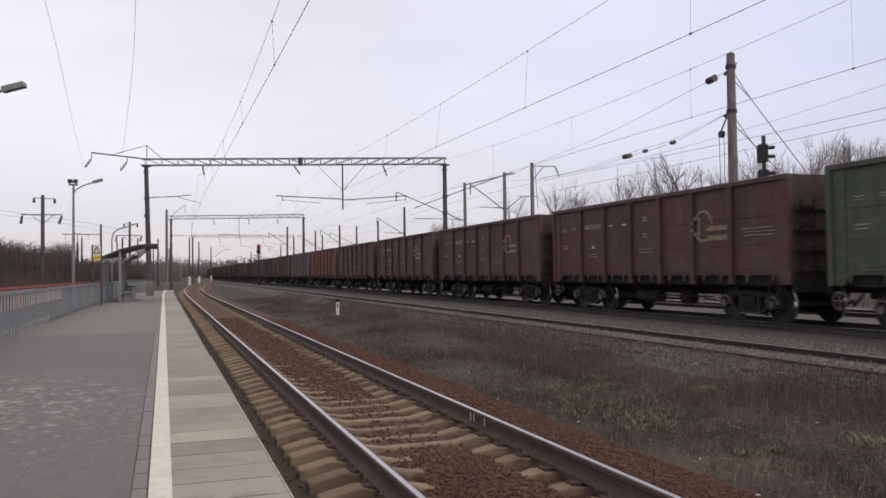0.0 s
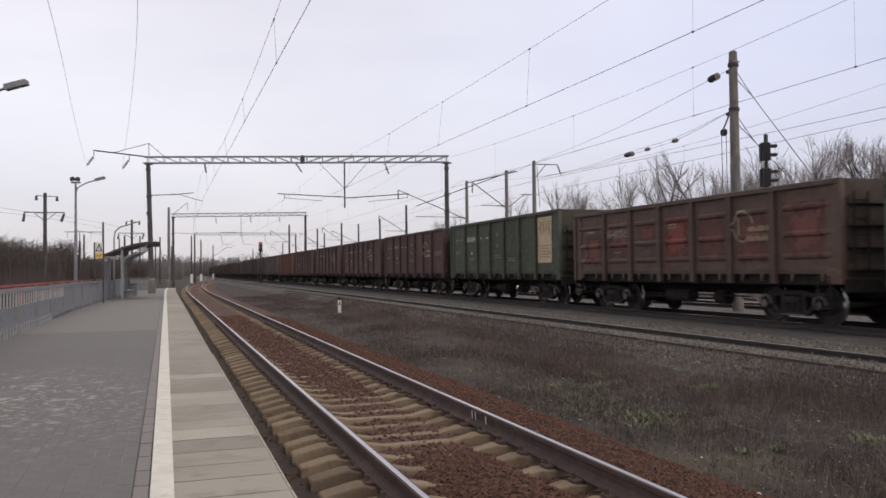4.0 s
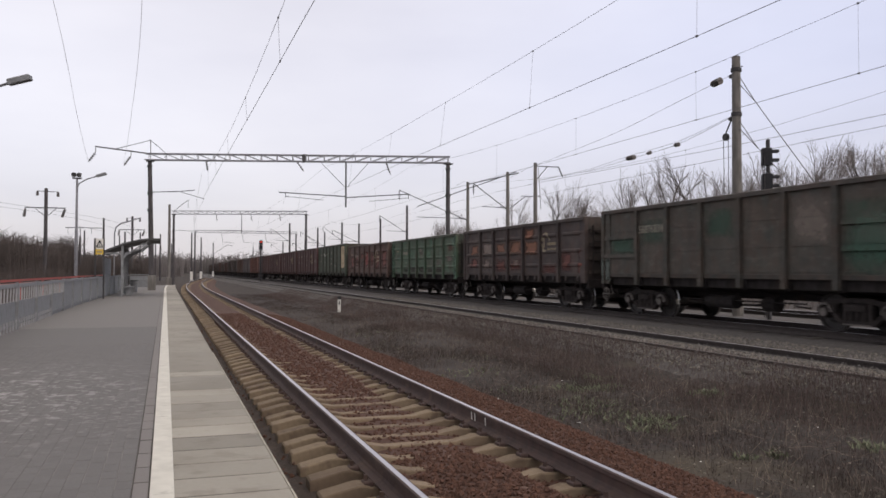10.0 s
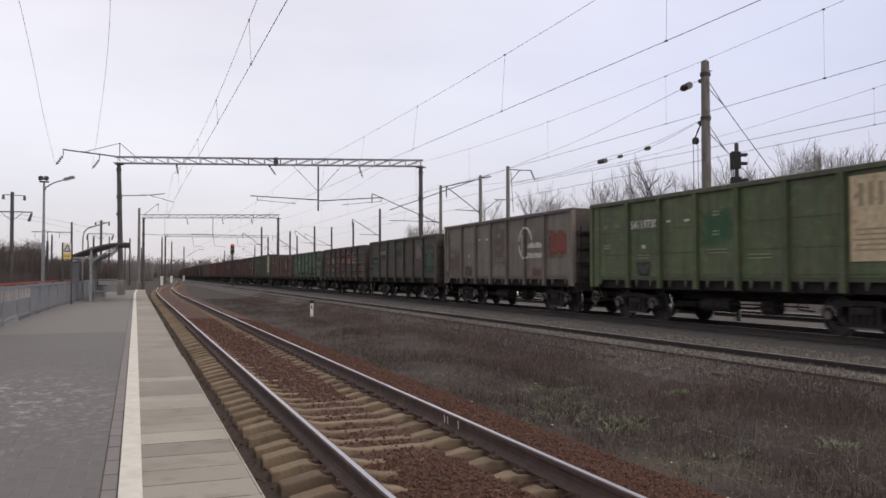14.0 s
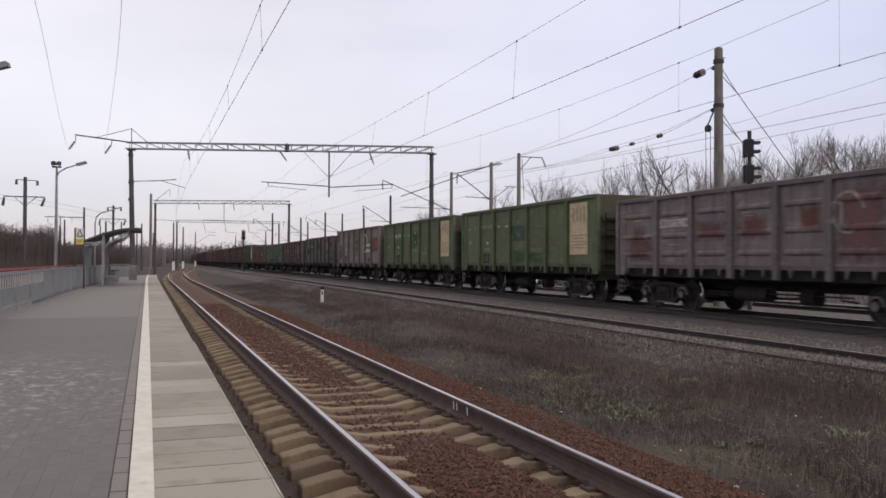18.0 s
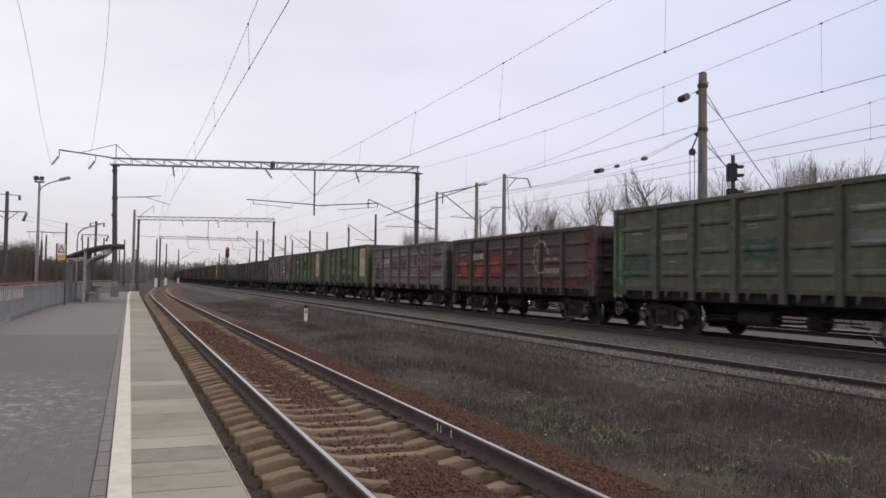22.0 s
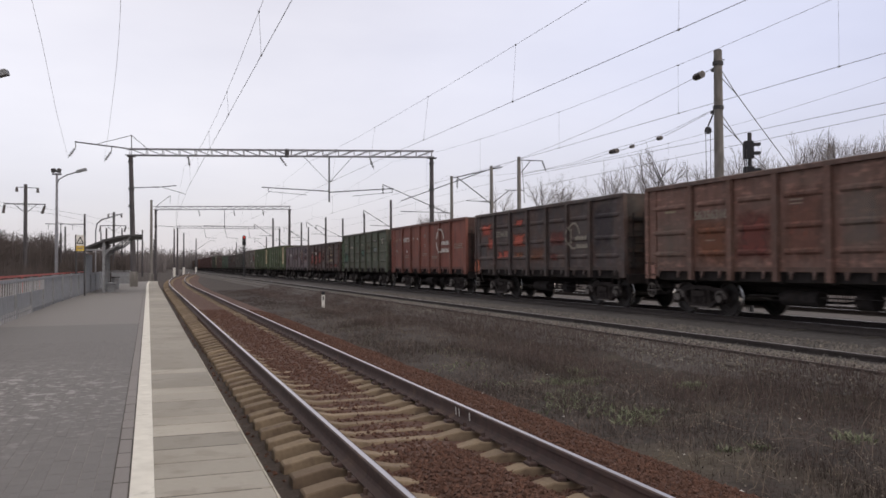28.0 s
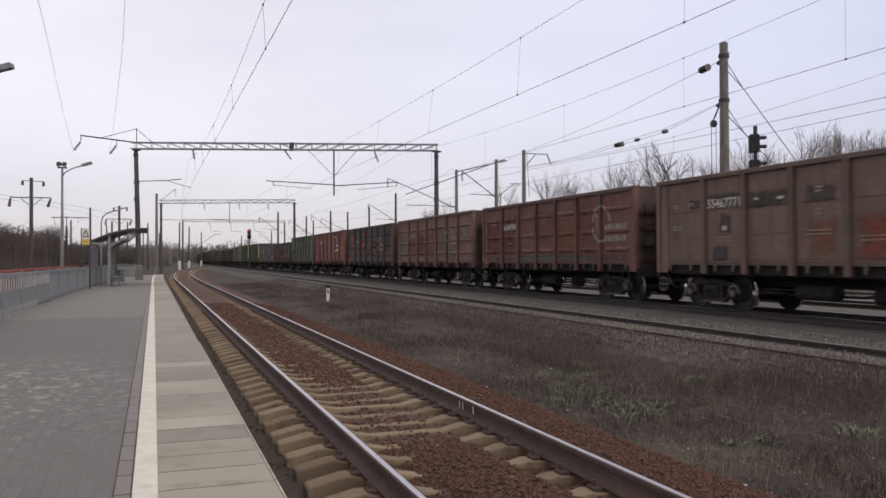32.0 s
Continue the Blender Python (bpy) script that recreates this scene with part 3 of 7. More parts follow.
def sleeper_mesh():
    """A concrete sleeper: high sloping rail seats, a waist in the middle."""
    half = [(0.38, -0.232, 0.085), (0.60, -0.188, 0.115), (0.70, -0.198, 0.118), (0.90, -0.198, 0.118), (0.96, -0.176, 0.12), (1.02, -0.178, 0.12), (1.295, -0.238, 0.122), (1.31, -0.255, 0.122)]
    prof = [(-x, z, w) for x, z, w in reversed(half)] + half
    s = Shape()
    v, f = [], []
    for x, z, w in prof:
        v += [(x, -w, -0.42), (x, -w * 0.86, z - 0.012), (x, -w * 0.80, z), (x, w * 0.80, z), (x, w * 0.86, z - 0.012), (x, w, -0.42)]
    for i in range(len(prof) - 1):
        k = i * 6
        f += [(k + j, k + 6 + j, k + 7 + j, k + 1 + j) for j in range(5)]
    f += [(0, 1, 2, 3, 4, 5), tuple(range(len(v) - 1, len(v) - 7, -1))]
    return s.add(v, f)


def make_sleepers():
    rnd = random.Random(4)
    me = sleeper_mesh().mesh("sleeper", M_SLEEPER)
    clip = Shape()
    for dx in (-0.8, 0.8):
        for e in (-1, 1):
            clip.box(dx + e * 0.115 - 0.04, dx + e * 0.115 + 0.04, -0.06, 0.06, -0.2, -0.16, b=0.01)
            clip.tube((dx + e * 0.13, 0, -0.16), (dx + e * 0.13, 0, -0.115), 0.018, n=6)
    clip_me = clip.mesh("rail_fastening", M_RAIL)
    rest, y, count = Shape(), -8.06, 0
    while y < 200:
        turn = math.atan2(near_x(y + 0.5) - near_x(y - 0.5), 1.0)
        at = pose(near_x(y), y, rnd.uniform(-0.012, 0.006), 0, rnd.uniform(-0.3, 0.3), -math.degrees(turn) + rnd.uniform(-0.6, 0.6))
        if count < 170:
            ob = new("sleeper", me)
            ob.parent, ob.matrix_basis = near_track, at
            if count < 70:
                cl = new("rail_fastening", clip_me)
                cl.parent = ob
        else:
            s = sleeper_mesh()
            rest.add([tuple(at @ Vector(p)) for p in s.v], s.f)
        y += 0.5205
        count += 1
    ob = part("far_sleepers", rest, M_SLEEPER, near_track)
    tagged(ob, kind="stuff")
    for line, track, z in ((main_x, main_track, MAIN_Z), (mid_x, middle_track, 0.03)):
        rest = Shape()
        for i in range(360):
            y = -10 + 0.55 * i
            at = pose(line(y), y, z + rnd.uniform(-0.02, 0.02))
            rest.box(-1.35, 1.35, -0.13, 0.13, -0.36, -0.185, m=at, b=0.03)
        tagged(part("buried_sleepers", rest, M_SLEEPER2, track), kind="stuff")


# ---- platform ----
PZ = 0.20
LEFT = -3.45


def platform_dx(y):
    return near_x(y) - 2.464


def make_platform():
    plat = thing("platform", "low railway platform with grey pavers and concrete edge", "platform", kind="structure")
    base = Shape().sweep([(LEFT - 0.35, -0.7), (LEFT - 0.35, PZ - 0.040), (-0.205, PZ - 0.040), (-0.2, PZ - 0.005), (0.66, PZ - 0.005), (0.66, -0.7)], [(platform_dx(y), y, 0, 0) for y in spaced(((-14, 50, 8), (50, PLATFORM_END, 4)))])
    part("platform_base", base, M_JOINT, plat)
    line = Shape().sweep([(-0.092, PZ + 0.001), (-0.092, PZ + 0.0045), (0.048, PZ + 0.0045), (0.048, PZ + 0.001)], [(platform_dx(y), y, 0, 0) for y in spaced(((-14, 50, 8), (50, PLATFORM_END, 4)))])
    part("white_line", line, M_LINE, plat, "worn white safety line")
    rnd = random.Random(8)
    edges = [3.3, 3.75, 4.2, 4.65, 5.09, 5.53, 5.95, 6.4, 6.9, 7.37, 7.75, 8.16, 8.63, 9.13, 9.6, 10.88, 11.31, 14.0, 16.3]
    tones = [1.0, 1.04, 0.97, 1.08, 1.02, 0.96, 1.05, 0.84, 1.2, 1.1, 0.97, 0.91, 1.05, 1.12, 0.84, 1.14, 0.92, 0.95]
    while edges[-1] < PLATFORM_END - 0.5:
        edges.append(edges[-1] + 3.0)
        tones.append(rnd.uniform(0.9, 1.08))
    for y, y2, tone in zip(edges, edges[1:], tones):
        w = y2 - y
        d = platform_dx(y)
        lift = rnd.uniform(-0.003, 0.001)
        s = Shape().box(d - 0.095, d + 0.722, y + 0.011 + rnd.uniform(0, 0.005), y + w - 0.010, -0.05, PZ + lift, b=0.006)
        part("edge_slab", s, M_SLAB, plat).color = (tone, tone, tone, 1)
        s = Shape().box(d - 0.195, d - 0.099, y + 0.009, y + w - 0.009, -0.05, PZ + lift - 0.002, b=0.006)
        part("kerb_block", s, M_KERB, plat, "darker grey kerb block")
        # Near slabs get a thin pale strip, the edge highlight put into colour.
        if y < 12:
            s = Shape().box(d + 0.7225, d + 0.734, y + 0.012, y + w - 0.012, PZ - 0.035, PZ + lift + 0.001)
            part("worn_arris", s, M_TRIM, plat, "pale strip standing in for the highlight on the slab edge")
    s = Shape()
    for i in range(6):
        s.box(-0.195, 0.722, 3.3 - 3 * (i + 1) + 0.006, 3.3 - 3 * i - 0.006, -0.05, PZ - 0.002, b=0.008)
    part("rear_edge_slabs", s, M_SLAB, plat)
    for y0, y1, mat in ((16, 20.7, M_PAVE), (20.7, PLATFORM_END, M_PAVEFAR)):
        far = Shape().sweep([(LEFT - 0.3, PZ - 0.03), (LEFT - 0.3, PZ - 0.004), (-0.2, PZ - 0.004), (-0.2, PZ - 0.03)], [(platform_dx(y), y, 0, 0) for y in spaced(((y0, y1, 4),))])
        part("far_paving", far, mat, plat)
    near = Shape().box(LEFT - 0.3, -0.2, -14, 3, PZ - 0.03, PZ - 0.004)
    part("rear_paving", near, M_PAVE, plat)
    brick = Shape().box(-0.0485, 0.0485, -0.0985, 0.0985, -0.04, 0.0, b=0.003).mesh("paver", M_PAVE)
    part("paver_bed", Shape().box(LEFT - 0.34, -0.199, 3.0, 16.05, PZ - 0.035, PZ - 0.006), M_JOINTP, plat)
    rest, count = Shape(), 0
    x, row = -0.25, 0
    while x > LEFT - 0.25:
        y = 3.10 + (0.1 if row % 2 else 0.0)
        while y < 15.95:
            z = PZ - 0.003 + rnd.uniform(-0.0015, 0.001)
            if y < 5.6 and -1.6 < x and count < 300:
                ob = new("paver", brick)
                ob.parent, ob.matrix_basis = plat, pose(x, y, z, rnd.uniform(-0.3, 0.3), rnd.uniform(-0.5, 0.5), 0)
                count += 1
            else:
                rest.box(x - 0.0485, x + 0.0485, y - 0.0985, y + 0.0985, z - 0.03, z, b=0.003)
            y += 0.2
        x -= 0.1
        row += 1
    tagged(part("pavers", rest, M_PAVE2, plat, "grey concrete block paving"), kind="stuff")
    return plat


platform = make_platform()
make_sleepers()
for y0 in (8.46, 8.56, 8.15):
    part("chalk_mark", Shape().bar((3.227, y0, -0.115), (3.222, y0, -0.03), 0.004, 0.02), M_WHITE, near_track, "white chalk stroke on the rail")



# ---- freight train ----
PITCH, BODY = 13.92, 12.73


def train_y(t):
    """How far along the line the front end of wagon 0's body stands at t seconds."""
    return 28.81 + 6.5519 * t + 0.005351 * t * t


POSTS = (2.2, 3.866, 5.532, 7.198, 8.864, 10.53)


def bogie_meshes():
    frame_side = Shape()
    top = [(-1.12, 0.60), (-0.98, 0.70), (-0.60, 0.72), (-0.40, 0.77), (0.40, 0.77), (0.60, 0.72), (0.98, 0.70), (1.12, 0.60)]
    for (ya, za), (yb, zb) in zip(top, top[1:]):
        frame_side.bar((0.0, ya, za), (0.0, yb, zb), 0.15, 0.11)
    low = [(-0.78, 0.50), (-0.46, 0.25), (0.46, 0.25), (0.78, 0.50)]
    for (ya, za), (yb, zb) in zip(low, low[1:]):
        frame_side.bar((0.0, ya, za), (0.0, yb, zb), 0.15, 0.10)
    for e in (-1, 1):
        frame_side.bar((0.0, e * 0.36, 0.26), (0.0, e * 0.36, 0.75), 0.13, 0.11)
        frame_side.bar((0.0, e * 0.70, 0.42), (0.0, e * 0.66, 0.72), 0.13, 0.09)
        frame_side.bar((0.0, e * 1.14, 0.38), (0.0, e * 1.14, 0.62), 0.13, 0.08)
        frame_side.tube((-0.1, e * 0.925, 0.475), (0.15, e * 0.925, 0.475), 0.135, n=12)
        frame_side.tube((0.15, e * 0.925, 0.475), (0.17, e * 0.925, 0.475), 0.10, n=12, slot=1)
        for i in range(8):
            p, q = radians(22.5 * i), radians(22.5 * (i + 1))
            frame_side.bar((0.09, e * 0.925 + 0.205 * math.cos(p), 0.475 + 0.205 * math.sin(p)), (0.09, e * 0.925 + 0.205 * math.cos(q), 0.475 + 0.205 * math.sin(q)), 0.09, 0.05, slot=1)
    for y in (-0.19, 0.0, 0.19):
        frame_side.tube((0.02, y, 0.29), (0.02, y, 0.53), 0.08, n=8)
        for z in (0.33, 0.40, 0.47):
            frame_side.tube((0.02, y, z), (0.02, y, z + 0.03), 0.092, n=8)
    frame_side.box(-0.04, 0.14, -0.30, 0.30, 0.53, 0.68, b=0.02)
    frame_side.box(0.07, 0.10, -0.40, 0.40, 0.205, 0.235, slot=1)
    bolster = Shape().box(-1.0, 1.0, -0.2, 0.2, 0.42, 0.80, b=0.03)
    for y in (-0.42, 0.42):
        bolster.box(-0.95, 0.95, y - 0.05, y + 0.05, 0.30, 0.42)
    axle = Shape().tube((-1.0, 0, 0), (1.0, 0, 0), 0.08, n=10)
    wheel = Shape()
    prof = [(-0.065, 0.12), (-0.065, 0.20), (-0.02, 0.26), (-0.02, 0.40), (-0.07, 0.42), (-0.07, 0.505), (-0.04, 0.505), (-0.03, 0.475), (0.06, 0.470), (0.06, 0.42), (0.01, 0.40), (0.01, 0.26), (0.07, 0.20), (0.07, 0.12)]
    n = 28
    v, f = [], []
    for x, r in prof:
        v += [(x, r * math.cos(2 * math.pi * i / n), r * math.sin(2 * math.pi * i / n)) for i in range(n)]
    sl = []
    for k in range(len(prof) - 1):
        f += [(k * n + i, k * n + (i + 1) % n, (k + 1) * n + (i + 1) % n, (k + 1) * n + i) for i in range(n)]
        sl += [1 if k in (6, 7) else 0] * n
    for side in (-1, 1):
        wheel.add([(side * (x + 0.80), y, z) for x, y, z in v], f if side > 0 else [q[::-1] for q in f])
        wheel.m[-len(sl):] = sl
    wheel.add(axle.v, axle.f)
    return (frame_side.mesh("side_frame", M_BOGIE, M_BOGIEPALE), bolster.mesh("bogie", M_UNDER), wheel.mesh("wheelset", M_WHEEL, M_TREAD))


BOGIE_MESHES = bogie_meshes()


def wall_ribs(top, ribs):
    return [1.28 + (top - 1.28) * k for k in {0: (), 1: (), 2: (0.3, 0.68), 3: (0.18, 0.43, 0.73)}[ribs]]


def wall_out(a, z, top, ribs):
    """How far the pressed ribs stand out of the side sheet at a metres from the front."""
    for p, q in zip((0,) + POSTS, POSTS + (BODY,)):
        if p <= a <= q:
            f = max(0.0, min(1.0, (min(a - p, q - a) - (0.20 if p > 0 and q < BODY else 0.26)) / 0.12))
            break
    h = 0.0
    for c in wall_ribs(top, ribs):
        h = max(h, min(1.0, max(0.0, (0.085 - abs(z - c)) / 0.055)) * 0.055)
    if ribs == 1 and (a < 2.2 or a > 10.53):
        for c in (1.95, 2.55):
            h = max(h, 0.07 if abs(z - c) < 0.066 else 0.0)
        f = 1.0
    if ribs in (0, 1):
        for c in (1.42, 2.05, 2.75):
            h = max(h, 0.014 if abs(z - c) < 0.012 else 0.0)
        f = 1.0 if ribs == 0 else f
    return h * f


def wall_sheet(sx, a0, a1, z0, z1, top, ribs, lift=0.0):
    """The side sheet, with its pressed ribs, between two stations and two heights."""
    sa, sz = {a0, a1}, {z0, z1}
    for p, q in zip((0,) + POSTS, POSTS + (BODY,)):
        for k in (p, p + 0.2, p + 0.26, p + 0.32, p + 0.38, q - 0.38, q - 0.32, q - 0.26, q - 0.2):
            sa.add(k)
    for c in wall_ribs(top, ribs):
        sz.update((c - 0.086, c - 0.03, c + 0.03, c + 0.086))
    if ribs == 1:
        for c in (1.95, 2.55):
            sz.update((c - 0.069, c - 0.065, c + 0.065, c + 0.069))
    if ribs in (0, 1):
        for c in (1.42, 2.05, 2.75):
            sz.update((c - 0.0125, c - 0.0115, c + 0.0115, c + 0.0125))
    sa = sorted(a for a in sa if a0 <= a <= a1)
    sz = sorted(z for z in sz if z0 <= z <= z1)
    g = Shape()
    n = len(sz)
    g.v = [(sx * (1.45 + lift + wall_out(a, z, top, ribs)), -a, z) for a in sa for z in sz]
    for j in range(len(sa) - 1):
        for i in range(n - 1):
            q = (j * n + i, j * n + i + 1, (j + 1) * n + i + 1, (j + 1) * n + i)
            g.f.append(q if sx > 0 else q[::-1])
    g.m = [0] * len(g.f)
    return g


HATCHES = {}
LATCH = Shape().add(
    [(-0.03, -0.06, 1.25), (-0.03, 0.045, 1.25), (-0.05, 0.012, 1.08), (-0.05, -0.01, 1.05), (0.03, -0.06, 1.25), (0.03, 0.045, 1.25), (0.0, 0.012, 1.08), (0.0, -0.01, 1.05)],
    [(0, 1, 2, 3), (7, 6, 5, 4), (0, 4, 5, 1), (1, 5, 6, 2), (2, 6, 7, 3), (3, 7, 4, 0)]).mesh("hatch_latch", M_PAINT)


def make_wagon(label, height, colour, rust, ribs, hatched=True):
    """An open-topped four-axle wagon, its front end at y = 0 and its rear at -BODY; returns the thing."""
    w = thing("gondola_wagon", label, "freight wagon")
    top = height
    paint = (*[0.95 * c for c in colour], rust)

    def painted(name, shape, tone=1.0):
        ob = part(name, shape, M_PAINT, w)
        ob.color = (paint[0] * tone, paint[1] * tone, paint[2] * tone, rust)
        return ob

    for sx in (-1, 1):
        edges = (0,) + POSTS + (BODY,)
        s = wall_sheet(sx, 0.0, BODY, 1.28, top - 0.1, top, ribs)
        k = len(s.v)
        s.v += [(sx * 1.405, 0.0, 1.28), (sx * 1.405, 0.0, top - 0.1), (sx * 1.405, -BODY, top - 0.1), (sx * 1.405, -BODY, 1.28)]
        s.f.append((k, k + 1, k + 2, k + 3) if sx < 0 else (k + 3, k + 2, k + 1, k))
        s.m.append(0)
        painted("side_wall", s)
        xa, xb = sorted((sx * 1.40, sx * 1.54))
        rail = painted("top_rail", Shape().box(xa, xb, -BODY, 0, top - 0.12, top, b=0.02))
        rail.color = (*[0.45 * c + 0.55 * g for c, g in zip(colour, (0.060, 0.050, 0.047))], rust)
        xa, xb = sorted((sx * 1.43, sx * 1.468))
        painted("side_sill", Shape().box(xa, xb, -BODY, 0, 1.235, 1.35, b=0.006), 0.55)
        for y in POSTS:
            xa, xb = sorted((sx * 1.45, sx * 1.555))
            painted("post", Shape().box(xa, xb, -y - 0.085, -y + 0.085, 1.0, top - 0.12), 0.8)
        for y0, y1 in ((-0.16, 0), (-BODY, -BODY + 0.16)):
            xa, xb = sorted((sx * 1.40, sx * 1.535))
            painted("corner_post", Shape().box(xa, xb, y0, y1, 1.0, top - 0.1, b=0.01))
        if sx < 0:
            for a, b in zip(edges, edges[1:]) if hatched else ():
                for k in (0.28, 0.72):
                    ob = part("hatch_latch", LATCH, None, w, at=pose(-1.47, -(a + (b - a) * k), 0))
                    ob.color = (*[0.5 * c + 0.03 for c in colour], rust)
            for a in (0.16, BODY - 0.5):
                xx = -1.462
                s = Shape().add([(xx - 0.02, -a, top - 0.12), (xx - 0.02, -a - 0.34, top - 0.12), (xx - 0.02, -a - 0.34, 1.14), (xx - 0.02, -a - 0.26, 1.0), (xx - 0.02, -a - 0.04, 1.0), (xx - 0.02, -a, 1.06),
                                 (xx + 0.02, -a, top - 0.12), (xx + 0.02, -a - 0.34, top - 0.12), (xx + 0.02, -a - 0.34, 1.14), (xx + 0.02, -a - 0.26, 1.0), (xx + 0.02, -a - 0.04, 1.0), (xx + 0.02, -a, 1.06)],
                                [(5, 4, 3, 2, 1, 0), (6, 7, 8, 9, 10, 11)] + [(i, (i + 1) % 6, 6 + (i + 1) % 6, 6 + i) for i in range(6)])
                painted("corner_plate", s)
    # End walls and ribs take a fifth of the side paint's tone.
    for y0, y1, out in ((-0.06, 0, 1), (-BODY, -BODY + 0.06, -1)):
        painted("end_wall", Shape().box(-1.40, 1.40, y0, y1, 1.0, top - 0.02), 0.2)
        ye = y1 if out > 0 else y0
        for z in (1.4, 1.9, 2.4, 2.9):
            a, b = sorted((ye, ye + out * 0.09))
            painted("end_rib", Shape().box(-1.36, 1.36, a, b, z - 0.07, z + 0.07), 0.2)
        a, b = sorted((ye, ye + out * 0.1))
        part("end_sill", Shape().box(-1.45, 1.45, a, b, 0.82, 1.12, b=0.01), M_ENDDARK, w)
    part("floor", Shape().box(-1.40, 1.40, -BODY + 0.06, -0.06, 1.28, 1.36), M_UNDER, w)
    for a, b in zip((0.3,) + POSTS, POSTS + (BODY - 0.3,)):
        for sx in (-1, 1):
            key = (round(b - a, 3), sx)
            if key not in HATCHES:
                a0, b0 = 0.0, b - a
                HATCHES[key] = Shape().add([(sx * 0.22, -a0 - 0.1, 1.27), (sx * 0.22, -b0 + 0.1, 1.27), (sx * 1.34, -b0 + 0.1, 1.25), (sx * 1.34, -a0 - 0.1, 1.25), (sx * 0.22, -a0 - 0.1, 0.82), (sx * 0.22, -b0 + 0.1, 0.82), (sx * 1.34, -b0 + 0.1, 0.98), (sx * 1.34, -a0 - 0.1, 0.98)],
                 [(3, 2, 1, 0), (4, 5, 6, 7), (0, 1, 5, 4), (1, 2, 6, 5), (2, 3, 7, 6), (3, 0, 4, 7)]).mesh("bottom_hatch", M_UNDER)
            part("bottom_hatch", HATCHES[key], None, w, at=pose(0, -a, 0))
    s = Shape().box(-0.2, 0.2, -BODY - 0.1, 0.1, 0.66, 1.275)
    for y in POSTS:
        s.box(-1.40, 1.40, -y - 0.1, -y + 0.1, 0.95, 1.275)
    part("centre_sill", s, M_UNDER, w)
    for y, out in ((0.1, 1), (-BODY - 0.1, -1)):
        s = Shape()
        a, b = sorted((y, y + out * 0.35))
        s.box(-0.11, 0.11, a, b, 0.84, 1.06)
        a, b = sorted((y + out * 0.3, y + out * 0.5))
        s.box(-0.2, 0.17, a, b, 0.80, 1.12, b=0.04)
        s.line([(-0.35, y, 0.86), (-0.36, y + out * 0.2, 0.6), (-0.3, y + out * 0.38, 0.5), (-0.2, y + out * 0.5, 0.62)], 0.035, n=6)
        part("coupler", s, M_UNDER, w)
    part("air_reservoir", Shape().tube((-0.85, -5.1, 0.58), (-0.85, -6.3, 0.58), 0.19, n=14), M_UNDER, w)
    s = Shape().tube((-0.7, -7.3, 0.56), (-0.7, -7.75, 0.56), 0.2, n=14)
    s.line([(-0.7, -7.3, 0.56), (-0.6, -6.8, 0.5), (-0.6, -4.4, 0.48)], 0.035, n=6)
    part("brake_cylinder", s, M_UNDER, w)
    s = Shape()
    for y in (-4.2, -8.6):
        s.line([(-0.9, y, 0.86), (-0.9, y, 0.55), (-0.9, y - 0.5, 0.52)], 0.025, n=5)
    s.line([(-0.95, -3.9, 0.62), (-0.95, -9.0, 0.62)], 0.02, n=5)
    part("brake_rigging", s, M_UNDER, w)
    for x in (-1.53, 1.53):
        y = -BODY + 0.55 if x < 0 else -0.55
        s = Shape()
        for e in (-0.2, 0.2):
            s.bar((x, y + e * 1.25, 0.42), (x, y + e * 0.8, 1.2), 0.03, 0.03)
        for z in (0.44, 0.76):
            s.bar((x, y - 0.24, z), (x, y + 0.24, z), 0.03, 0.03)
        part("step_ladder", s, M_BOGIE, w)
    s = Shape()
    for z in (1.7, 2.1, 2.5, 2.9):
        s.bar((-1.25, -BODY - 0.11, z), (-0.85, -BODY - 0.11, z), 0.025, 0.025)
    for x in (-1.25, -0.85):
        s.bar((x, -BODY - 0.11, 1.3), (x, -BODY - 0.11, 3.1), 0.03, 0.03)
    part("end_ladder", s, M_UNDER, w)
    s = Shape()
    n = 16
    ring = [(-1.52, -0.32 + 0.2 * math.cos(2 * math.pi * i / n), 0.66 + 0.2 * math.sin(2 * math.pi * i / n)) for i in range(n + 1)]
    s.line(ring, 0.02, n=5)
    s.bar((-1.52, -0.52, 0.66), (-1.52, -0.12, 0.66), 0.02, 0.03)
    s.bar((-1.52, -0.32, 0.46), (-1.52, -0.32, 0.86), 0.02, 0.03)
    s.bar((-1.52, -0.32, 0.66), (-1.2, -0.32, 0.66), 0.03, 0.03)
    s.bar((-1.25, -0.32, 0.66), (-1.25, -0.10, 1.0), 0.03, 0.03)
    part("hand_brake_wheel", s, M_BOGIEPALE, w)
    for yb in (-BODY / 2 + 4.325, -BODY / 2 - 4.325):
        b = part("bogie", BOGIE_MESHES[1], None, w, at=pose(0, yb, 0))
        part("side_frame", BOGIE_MESHES[0], None, b, at=pose(1.02, 0, 0))
        part("side_frame", BOGIE_MESHES[0], None, b, at=pose(-1.02, 0, 0, 0, 0, 180))
        for ya in (-0.925, 0.925):
            a = part("wheelset", BOGIE_MESHES[2], None, b, at=pose(0, ya, 0.475))
    return w


